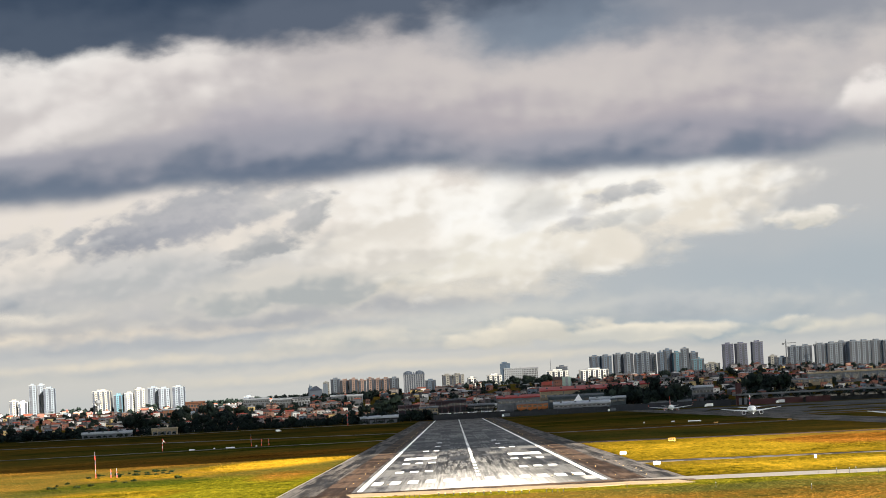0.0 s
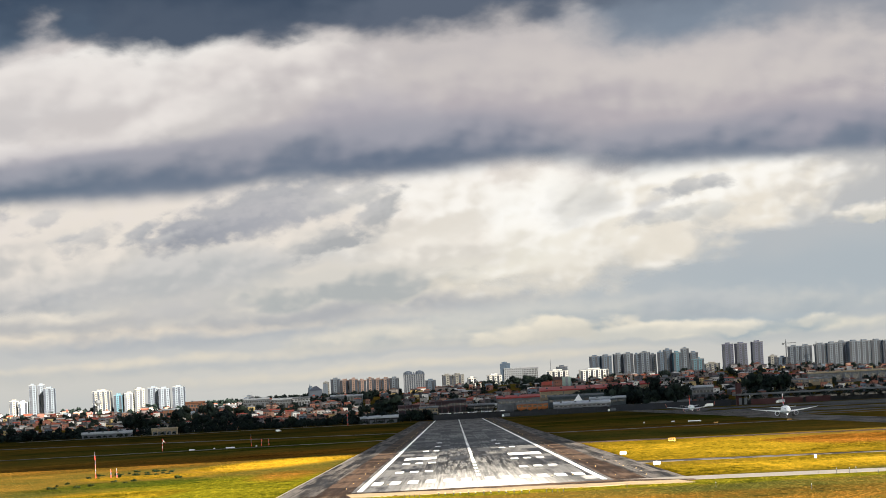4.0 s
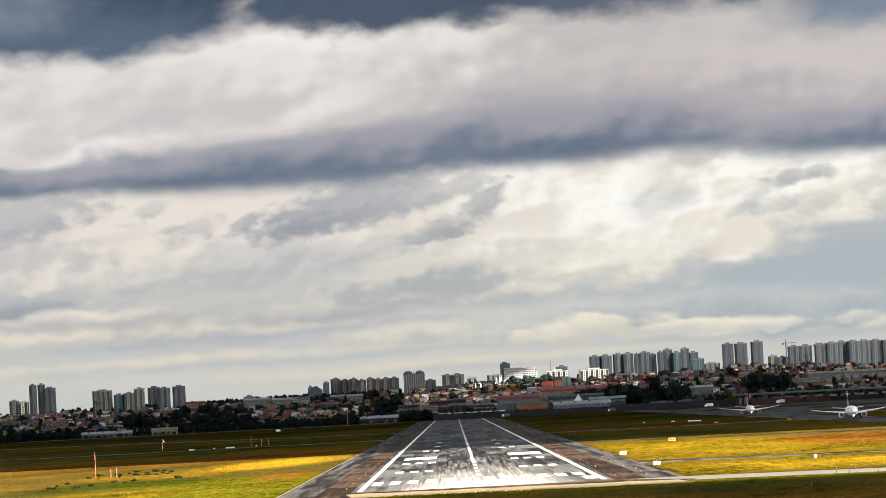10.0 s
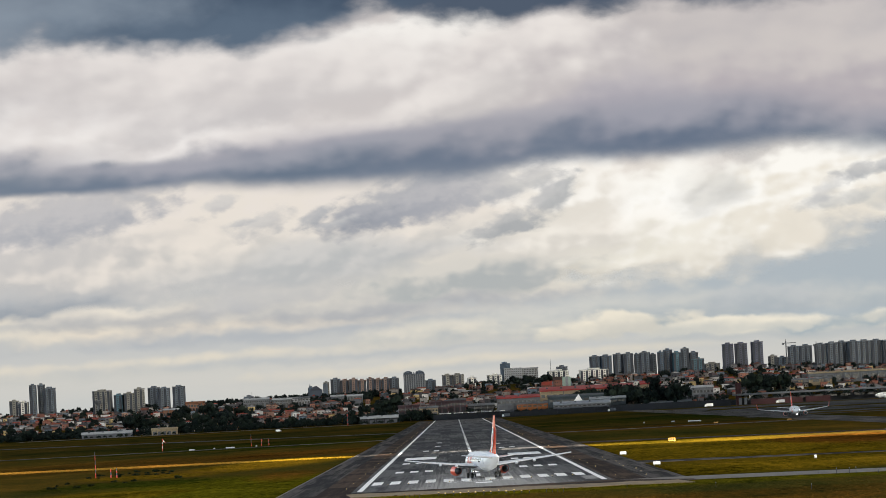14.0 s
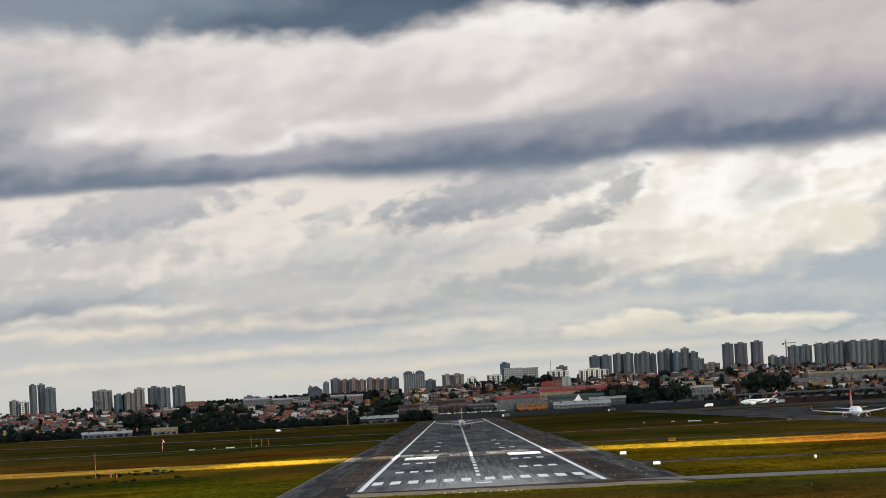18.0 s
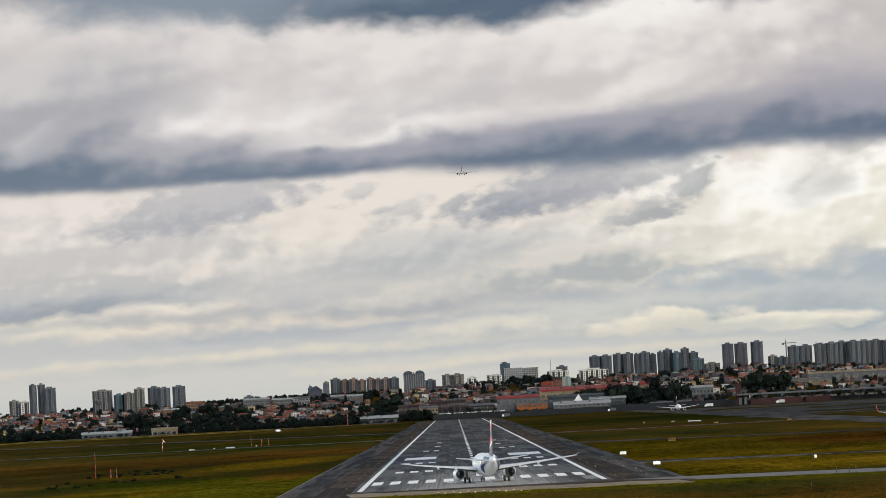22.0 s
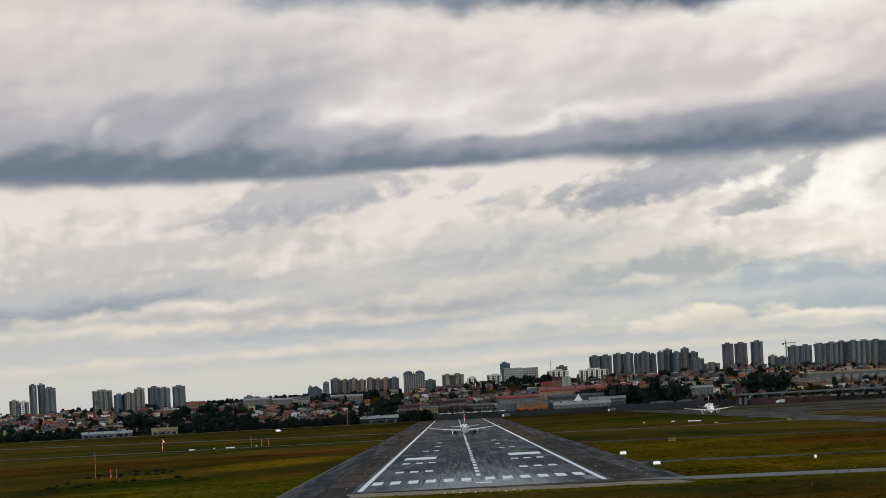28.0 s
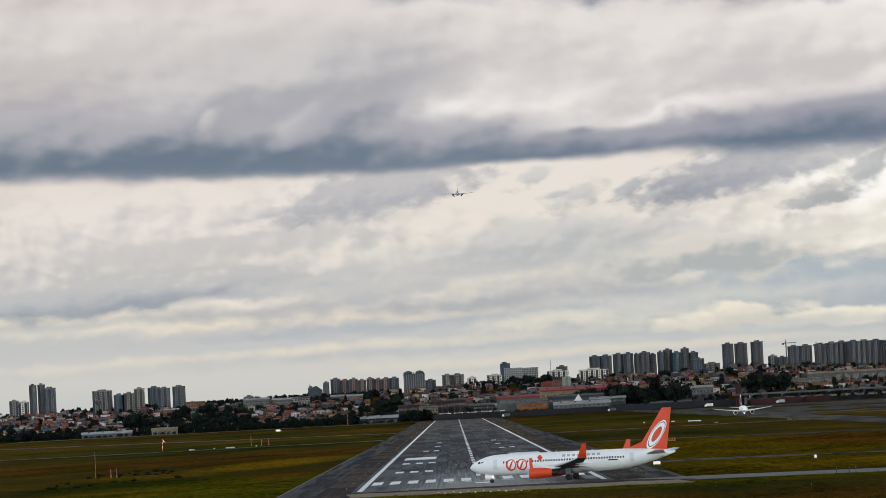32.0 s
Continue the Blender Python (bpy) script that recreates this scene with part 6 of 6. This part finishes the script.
# pale halls and a terracotta block between the houses of the slope
for x0, x1, y, z0, h, wall, roof, label in (
        (-219.3, -192.1, 4690, 19.0, 13.4, M_SHED, M_PALEROOF, "long hall with a pale sheet roof among the houses"),
        (-188.6, -168.0, 4694, 19.0, 12.0, M_SHED, M_PALEROOF, "long hall with a pale sheet roof among the houses"),
        (-167.0, -149.5, 4690, 20.0, 11.2, M_HOTEL, M_SHED, "pale grey block with rows of windows among the houses"),
        (-128.0, -114.0, 4700, 21.0, 10.2, M_SHED, M_PALEROOF, "low hall with a bright white roof among the houses"),
        (-277.3, -257.4, 4650, 15.4, 16.6, M_ORBRICK, M_ORBRICK, "brown-orange brick block among the trees"),
        (-300.0, -284.0, 4640, 15.0, 11.0, M_ORBRICK, M_PALEROOF, "brick hall with a pale roof among the trees")):
    shed(x0, x1, y, h, wall, roof, label, 9, 0.9, 6, z0, M_GLASS)
# white gable mark on the teal hangar
ob = solid("gable_sign", loft(bm_new(), [[(117.5, y, 11.6), (126.5, y, 11.6), (122.5, y, 18.6)] for y in (4374.6, 4375.2)]), M_WHITE,
           "white triangular board on the dark hangar", "sign")

for i in range(20):
    tree(124 + 2.9 * i + rng.uniform(-1, 1), 4402 + rng.uniform(-3, 3), size=rng.uniform(1.5, 2.5), label="dark leafy tree in front of the warehouse")
for i in range(7):
    tree(190 + 5.0 * i, 4338 + rng.uniform(-4, 4), size=rng.uniform(1.9, 3.0), label="tall dark leafy tree beside the sheds")

for x0, x1, n in ((-364, -268, 18), (-92, -50, 9)):
    for i in range(n):
        tree(x0 + (x1 - x0) * i / n + rng.uniform(-2, 2), 4349 + rng.uniform(-2, 2), 1, rng.uniform(0.28, 0.5), "low dark hedge tree before the sheds", 0.4)
for i in range(14):
    tree(58 + 2.8 * i, 4338 + rng.uniform(-3, 3), 2, rng.uniform(0.5, 0.8), "low dark hedge tree by the sheds")

# terminal with a cantilevered roof
term = thing("terminal", pose(266, 4200, 0), "long grey terminal with strutted roof and red wall", "building")
part("hall", box(bm_new(), 2, 190, 0, 50, -0.5, 6.6), M_DARKWALL, term)
part("roof", box(bm_new(), -1, 192, -14, 52, 8.9, 10.6, 0.2), M_STEEL, term)
part("fascia", box(bm_new(), -1, 192, -14.3, -14, 9.3, 10.9), M_SHED, term)
for k in range(12):
    x = 10 + k * 15
    bm = bm_new()
    for s in (-1, 1):
        loft(bm, [[(x + q * s * 3.4 + a, -6 - 5 * q, 4.5 + 4.5 * q) for a in (-0.25, 0.25)] + [(x + q * s * 3.4 + a, -5.4 - 5 * q, 4.5 + 4.5 * q) for a in (0.25, -0.25)] for q in (0, 1)])
    part("roof_strut", bm, M_SHED, term)
for k in range(14):
    part("hall_window", box(bm_new(), 6 + k * 13, 15 + k * 13, -0.15, 0.05, 4.2, 6.1), M_GLASS, term)
part("lower_wall", box(bm_new(), 12, 60, -13, -12, -0.5, 5.2), M_REDWALL, term, "dull red lower wall")
part("lower_wall", box(bm_new(), 63, 86, -13, -12, -0.5, 5.2), M_REDWALL, term, "dull red lower wall")
for x in (0.5, 5.5):
    part("panel", box(bm_new(), x, x + 2.6, -14, -13.6, 0.5, 7.0), M_SHED, term, "pale panel")
part("pylon", box(bm_new(), -1.6, 3.4, -6, -2, -0.5, 21.2), M_REDWALL, term, "tall dark red pylon")
# embankment and perimeter wall
bm = bm_new()
for i in range(40):
    x = -20 + i * 12.0
    box(bm, x + 0.02, x + 11.96, 4322, 4324, -1, 5.3 + 0.4 * math.sin(i * 1.7))
solid("wall_perimeter", bm, M_DARKWALL, "dark perimeter wall at the end of the field", "wall", kind="structure")
bm = loft(bm_new(), [[(x, 4300 - (x - 170) * 0.7, -1), (x, 4303 - (x - 170) * 0.7, 6.0), (x, 4309 - (x - 170) * 0.7, 6.0), (x, 4312 - (x - 170) * 0.7, -1)] for x in (150, 220, 262)])
solid("elevated_road", bm, M_DARKWALL, "dark elevated road beside the terminal", "road", kind="structure")


# ---- roof-line details: cranes, masts, water tower, lorries ----
def crane(x, y, h, jib):
    g = ground_z(x, y)
    t = thing("tower_crane", pose(x, y, g, 0, 0, 12), "thin dark tower crane among the apartment blocks", "crane")
    part("tower_mast", box(bm_new(), -0.5, 0.5, -0.5, 0.5, -1, h), M_STEEL, t)
    part("jib", box(bm_new(), -jib * 0.35, jib, -0.35, 0.35, h - 2.0, h - 1.2), M_STEEL, t)
    part("counterweight", box(bm_new(), -jib * 0.35, -jib * 0.22, -0.8, 0.8, h - 3.6, h - 1.6), M_STEEL, t)
    part("tower_head", post(bm_new(), 0.5, 0.1, h - 1.2, h + 2.5, 4), M_STEEL, t)


crane(356, 4760, 30, 11)
crane(389, 4770, 28, 9)
for x, h in ((106, 24), (114, 16), (118, 15), (157, 20), (165, 18), (-215, 15)):
    g = ground_z(x, 4790)
    solid("roof_mast", post(bm_new(), 0.35, 0.15, g, g + h, 6, x, 4790), M_STEEL, "thin grey radio mast on the ridge", "mast", group="radio masts")
t = thing("water_tower", pose(-378, 4780, ground_z(-378, 4780)), "pale concrete mushroom water tower", "water tower")
part("stem", post(bm_new(), 1.2, 1.0, -2, 12, 10), M_SHED, t)
part("tank", loft(bm_new(), [ring_xy(r, z, 14) for r, z in ((1.2, 10.5), (3.2, 13), (3.4, 15.5), (1.0, 16.2))]), M_SHED, t)


def lorry(x, y, turn, mat, label):
    t = thing("lorry", pose(x, y, 0.05, 0, 0, turn), label, "truck", group="service vehicles")
    part("cargo_box", box(bm_new(), -1.25, 1.25, -4.0, 1.6, 1.0, 3.6, 0.08), mat, t)
    part("cab", loft(bm_new(), [[(s, 1.8, 0.7), (s, 1.8, 2.9), (s, 3.2, 2.8), (s, 3.7, 1.8), (s, 3.7, 0.7)] for s in (-1.15, 1.15)]), M_WHITE, t)
    part("windscreen", box(bm_new(), -1.0, 1.0, 3.3, 3.62, 1.85, 2.6), M_GLASS, t)
    for s in (-1, 1):
        for y2 in (-2.8, 2.7):
            part("wheel", wheel(bm_new(), s * 1.05, y2, 0.5, 0.14), M_TYRE, t)


def car(x, y, z, turn, mat, label):
    t = thing("car", pose(x, y, z, 0, 0, turn), label, "car", group="parked cars")
    part("body", loft(bm_new(), [[(px, py, pz) for py, pz in ((-2.1, 0.35), (-2.1, 0.85), (-1.0, 0.95), (1.0, 0.98), (2.0, 0.85), (2.1, 0.35))] for px in (-0.85, 0.85)]), mat, t)
    part("cabin", loft(bm_new(), [[(px, py, pz) for py, pz in ((-1.7, 0.9), (-1.2, 1.45), (0.3, 1.48), (1.1, 0.95))] for px in (-0.75, 0.75)]), M_GLASS, t)
    part("roof", box(bm_new(), -0.74, 0.74, -1.2, 0.3, 1.46, 1.52), mat, t)
    for px in (-0.78, 0.78):
        for py in (-1.3, 1.35):
            part("wheel", wheel(bm_new(), px, py, 0.32, 0.1), M_TYRE, t)


PAINTS = ((M_WHITE, "white"), (M_PALEROOF, "silver"), (M_GREYPAINT, "grey"), (M_WHITE, "white"), (M_DARK, "black"))
for k in range(24):
    mat, word = PAINTS[k % 5]
    car(-12 + 2.6 * k + rng.uniform(-0.5, 0.5), 4345 + rng.uniform(-4, 4), 5.6, 90 + rng.uniform(-25, 25), mat, "small %s car parked beside the workshops" % word)
bm = box(bm_new(), -16, 54, 4332, 4358, -1, 5.55)
solid("car_park", bm, M_APRON, "raised asphalt car park behind the perimeter wall", "car park", kind="structure")

for x, y, mat in ((50, 4313, M_SHED), (150, 4260, M_SHED),
                  (232, 4080, M_WHITE), (300, 4120, M_GREYPAINT)):
    lorry(x, y, rng.choice((88, 92, 80, 100)), mat, "%s service truck parked near the sheds" % ("white" if mat is M_WHITE else "grey"))

# ---- field furniture ----
M_LENS = glow("lamp_lens", (0.55, 0.38, 0.13), 0.28)
M_YELLOW = surface("yellow_paint", (0.32, 0.15, 0.008), 0.5)
M_RED = surface("red_paint", (0.60, 0.05, 0.02), 0.5)
M_SIGNWHITE = glow("lit_white_panel", (0.9, 0.87, 0.78), 0.05)
LAMP_BASE = mesh_of("base", post(bm_new(), 0.16, 0.10, 0.0, 0.28, 8), M_DARKWALL)
LAMP_HEAD = mesh_of("lens", loft(bm_new(), [ring_xy(r, z, 8) for r, z in ((0.09, 0.28), (0.12, 0.34), (0.10, 0.44), (0.04, 0.48))]), M_LENS)


def lamp(x, y, z=0.06, label="small white runway edge lamp", group="runway lamps", size=0.6):
    t = thing("runway_lamp", pose(x, y, z) @ Matrix.Scale(size, 4), label, "lamp", group=group)
    part("base", LAMP_BASE, None, t)
    part("lens", LAMP_HEAD, None, t)
    return t


for k in range(56):
    for x in (RX - 25.5, RX + 25.5):
        lamp(x, 850 + 60 * k)
for k in range(9):
    lamp(35.5 + 0.6 * (k % 3), 842 + 38 * k, label="small taxiway edge lamp on the shoulder")
for k in range(10):
    lamp(RX - 18 + 4 * k, 874, 0.1, "small threshold lamp in the runway", "threshold lamps")


def stick(x, y, h, colour, label, r=0.055, name="marker_post"):
    t = thing(name, pose(x, y, 0), label, "post", group="marker posts")
    part("stake", post(bm_new(), r, r * 0.8, -0.2, h * 0.8, 6), M_DARKWALL, t)
    part("cap", post(bm_new(), r * 1.5, r * 1.3, h * 0.8, h, 6), colour, t)
    return t


for k in range(6):          # approach lamps in the short grass
    for r in range(2):
        lamp(-3.2 + 2.5 * k + 1.1 * r, 752 - 9 * r - 1.9 * k, 0.3, "approach lamp on a short stake in the grass", "approach lamps", 0.9)
for k in range(7):
    stick(-3.2 + 2.5 * k, 752.0 - 1.9 * k, 0.42, M_YELLOW, "short yellow-capped stake in the grass")
for k in range(4):
    stick(-9.0 + 0.85 * k, 757 - k, 0.55, M_YELLOW, "yellow marker stake in the short grass")
    stick(14.6 + 0.9 * k, 738 - k, 0.7, M_YELLOW, "yellow marker stake in the short grass")
for x, y, h in ((64.9, 768, 1.0), (66.6, 762, 1.1), (67.8, 763, 1.1), (62.0, 771, 0.6), (70.6, 752, 0.7), (74.0, 745, 0.6), (40.6, 706, 0.9), (52.0, 660, 0.9), (28.0, 742, 0.7)):
    stick(x, y, h, M_SHED, "pale marker post beside the taxiway", 0.045)


def board(x, y, w, h, mat, label, bars=None):
    t = thing("taxiway_sign", pose(x, y, 0), label, "sign", group="taxiway signs")
    part("panel", box(bm_new(), -w / 2, w / 2, -0.1, 0.1, 0.25, 0.25 + h, 0.03), mat, t)
    for s in (-1, 1):
        part("leg", box(bm_new(), s * w * 0.35 - 0.04, s * w * 0.35 + 0.04, -0.05, 0.05, -0.1, 0.25), M_STRUT, t)
    if bars:
        for k in range(3):
            part("bar", box(bm_new(), -w * 0.36 + k * w * 0.26, -w * 0.20 + k * w * 0.26, -0.115, -0.1, 0.45, 0.1 + h), bars, t)
    return t


board(67.4, 1396, 2.2, 1.0, M_YELLOW, "yellow taxiway sign with dark bars", M_DARK)
board(42.5, 1141, 1.6, 0.75, M_SIGNWHITE, "white lit board beside the runway shoulder")
board(42.5, 952, 1.5, 0.65, M_SIGNWHITE, "white lit board beside the runway shoulder")
board(74.6, 932, 0.5, 0.6, M_SIGNWHITE, "small white lit board beside the taxiway")
board(120, 2060, 2.0, 0.6, M_YELLOW, "yellow taxiway sign far across the field", M_DARK)
board(150, 2010, 2.0, 0.6, M_YELLOW, "yellow taxiway sign far across the field", M_DARK)
for x, y, w in ((-121, 2060, 3.2), (-112, 2085, 1.0), (-104, 2075, 5.0), (-93, 2100, 1.0), (98, 2320, 1.2), (112, 2300, 2.2), (121, 2260, 8.0)):
    board(x, y, w * 0.8, 0.5, M_GREYPAINT, "low white equipment board in the grass")

# windsock
t = thing("windsock", pose(-142, 2177, 0), "red and white windsock on a striped mast", "windsock")
for k in range(5):
    part("mast_band", post(bm_new(), 0.11 - 0.01 * k, 0.10 - 0.01 * k, k * 1.1, k * 1.1 + 1.1, 8), (M_RED, M_WHITE)[k % 2], t)
for k in range(3):
    a, b = 0.55 - 0.1 * k, 0.45 - 0.1 * k
    bm = loft(bm_new(), [[(d, q * math.cos(i * math.pi / 5), 5.3 - 1.1 * d + q * math.sin(i * math.pi / 5)) for i in range(10)] for d, q in ((k * 0.5, a), (k * 0.5 + 0.5, b))], caps=False)
    part("sock_band", bm, (M_RED, M_WHITE)[k % 2], t)


def mast(x, y, h, n, label, r=0.2):
    t = thing("mast", pose(x, y, 0), label, "mast", group="striped masts")
    for k in range(n):
        part("mast_band", post(bm_new(), r * (1 - 0.5 * k / n), r * (1 - 0.5 * (k + 1) / n), h * k / n, h * (k + 1) / n, 8), (M_RED, M_SHED)[k % 2], t)
    return t


mast(-100.1, 1245, 7.2, 6, "tall thin red and white mast in the grass", 0.12)
mast(-94.5, 1227, 2.4, 3, "short white and red post in the grass", 0.17)
mast(-92.6, 1223, 2.6, 4, "short white and red post in the grass", 0.17)
mast(-102, 4300, 15, 7, "red and white lattice mast at the field's edge", 0.5)
mast(-98.5, 2168, 6.0, 4, "thin mast of an antenna group", 0.12)
mast(-94, 2180, 3.0, 3, "thin post of an antenna group", 0.18)
mast(-90.5, 2180, 3.0, 3, "thin post of an antenna group", 0.18)
# small white van on the perimeter road
t = thing("van", pose(-142, 3620, 0.0, 0, 0, 90), "small white van parked in the grass", "van")
bm = loft(bm_new(), [[(x, y, z) for y, z in ((-2.3, 0.5), (-2.3, 1.3), (-1.4, 1.45), (-0.8, 2.1), (2.2, 2.1), (2.3, 0.5))] for x in (-0.95, 0.95)])
part("body", bm, M_WHITE, t)
part("windscreen", box(bm_new(), -0.8, 0.8, -1.42, -1.05, 1.45, 1.95), M_GLASS, t)
for x in (-0.85, 0.85):
    for y in (-1.4, 1.4):
        part("wheel", wheel(bm_new(), x, y, 0.38, 0.12), M_TYRE, t)

# bushes
BUSHES = []
for i in range(4):
    me = CROWNS[i][0].copy()
    me.materials.clear()
    me.materials.append(M_BUSH)
    BUSHES.append(me)
for i in range(40):
    a, b = rng.uniform(-104, -80), rng.uniform(1225, 1330)
    if i > 28:
        a, b = rng.uniform(-100, -60), rng.uniform(1040, 1180)
    s = rng.uniform(0.07, 0.14)
    t = thing("bush", pose(a, b, -0.3, 0, 0, rng.uniform(0, 360)) @ Matrix.Diagonal((s * 1.7, s * 1.7, s, 1)), "low dark green bush in the grass", "bush", group="field bushes")
    part("twigs", TRUNK, None, t)
    part("leaves", BUSHES[rng.randrange(4)], None, t)

# ---- grass tufts on the nearer field ----
def tufts(x, y, mat, label, seed, tall):
    """Small blades at the places given, but for the paved ground."""
    g = np.random.default_rng(seed)
    paved = (x > -33.5) & (x < 43) & (y > 776)
    paved |= (x > 25) & (y > 770 - 0.5 * (x - 41)) & (y < 822 - 0.5 * (x - 41))
    paved |= (x > 41) & (np.abs(y - (1015 - 0.5 * (x - 41))) < 25)
    x, y = x[~paved], y[~paved]
    n = len(x)
    w, h, lean = g.uniform(0.10, 0.28, n), g.uniform(0.06, tall, n), g.uniform(-0.25, 0.25, n)
    v = np.zeros((n, 3, 3))
    v[:, 0] = np.stack([x - w, y, np.zeros(n)], 1)
    v[:, 1] = np.stack([x + w, y + 0.05, np.zeros(n)], 1)
    v[:, 2] = np.stack([x + lean, y + 0.2, h], 1)
    me = bpy.data.meshes.new("grass_tufts")
    me.from_pydata(v.reshape(-1, 3).tolist(), [], np.arange(3 * n).reshape(-1, 3).tolist())
    me.materials.append(mat)
    return tagged(new("grass_tufts", me), label, "grass", kind="stuff")


gen = np.random.default_rng(5)
fy = 590 + 1300 * gen.random(60000) ** 1.5
tufts((gen.random(60000) * 2 - 1) * fy * 0.105, fy, M_BLADES, "uneven tufts of green and brown grass", 6, 0.13)
for cx, cy, rx, ry, n in ((-54, 1370, 13, 100, 9000), (70, 1190, 26, 130, 12000), (68, 885, 30, 40, 9000)):
    a, b = gen.normal(0, 0.62, n), gen.normal(0, 0.62, n)
    tufts(cx + rx * a, cy + ry * b, M_BLADES, "tall straw-coloured dry grass", 7, 0.22)

# ---- what moves ----
def motions():
    for ob, drift, rise, radius in SKY_THINGS:
        turn = -math.degrees(drift * 32 * TICK)
        walk(ob, [(0.0, pose(0, 0, 0)), (16.0, pose(0, 0, rise * 16 * TICK * radius, rz=turn / 2)),
                  (32.0, pose(0, 0, rise * 32 * TICK * radius, rz=turn))])
    for ob, rows in PLANE_PATHS:
        walk(ob, [(t, pose(x, y, z, rx, 0, rz)) for t, x, y, z, rx, rz in rows])
    for ob, rows in CLOUD_PATHS:
        walk(ob, [(t, over_field(x, y)) for t, x, y in rows])

motions()
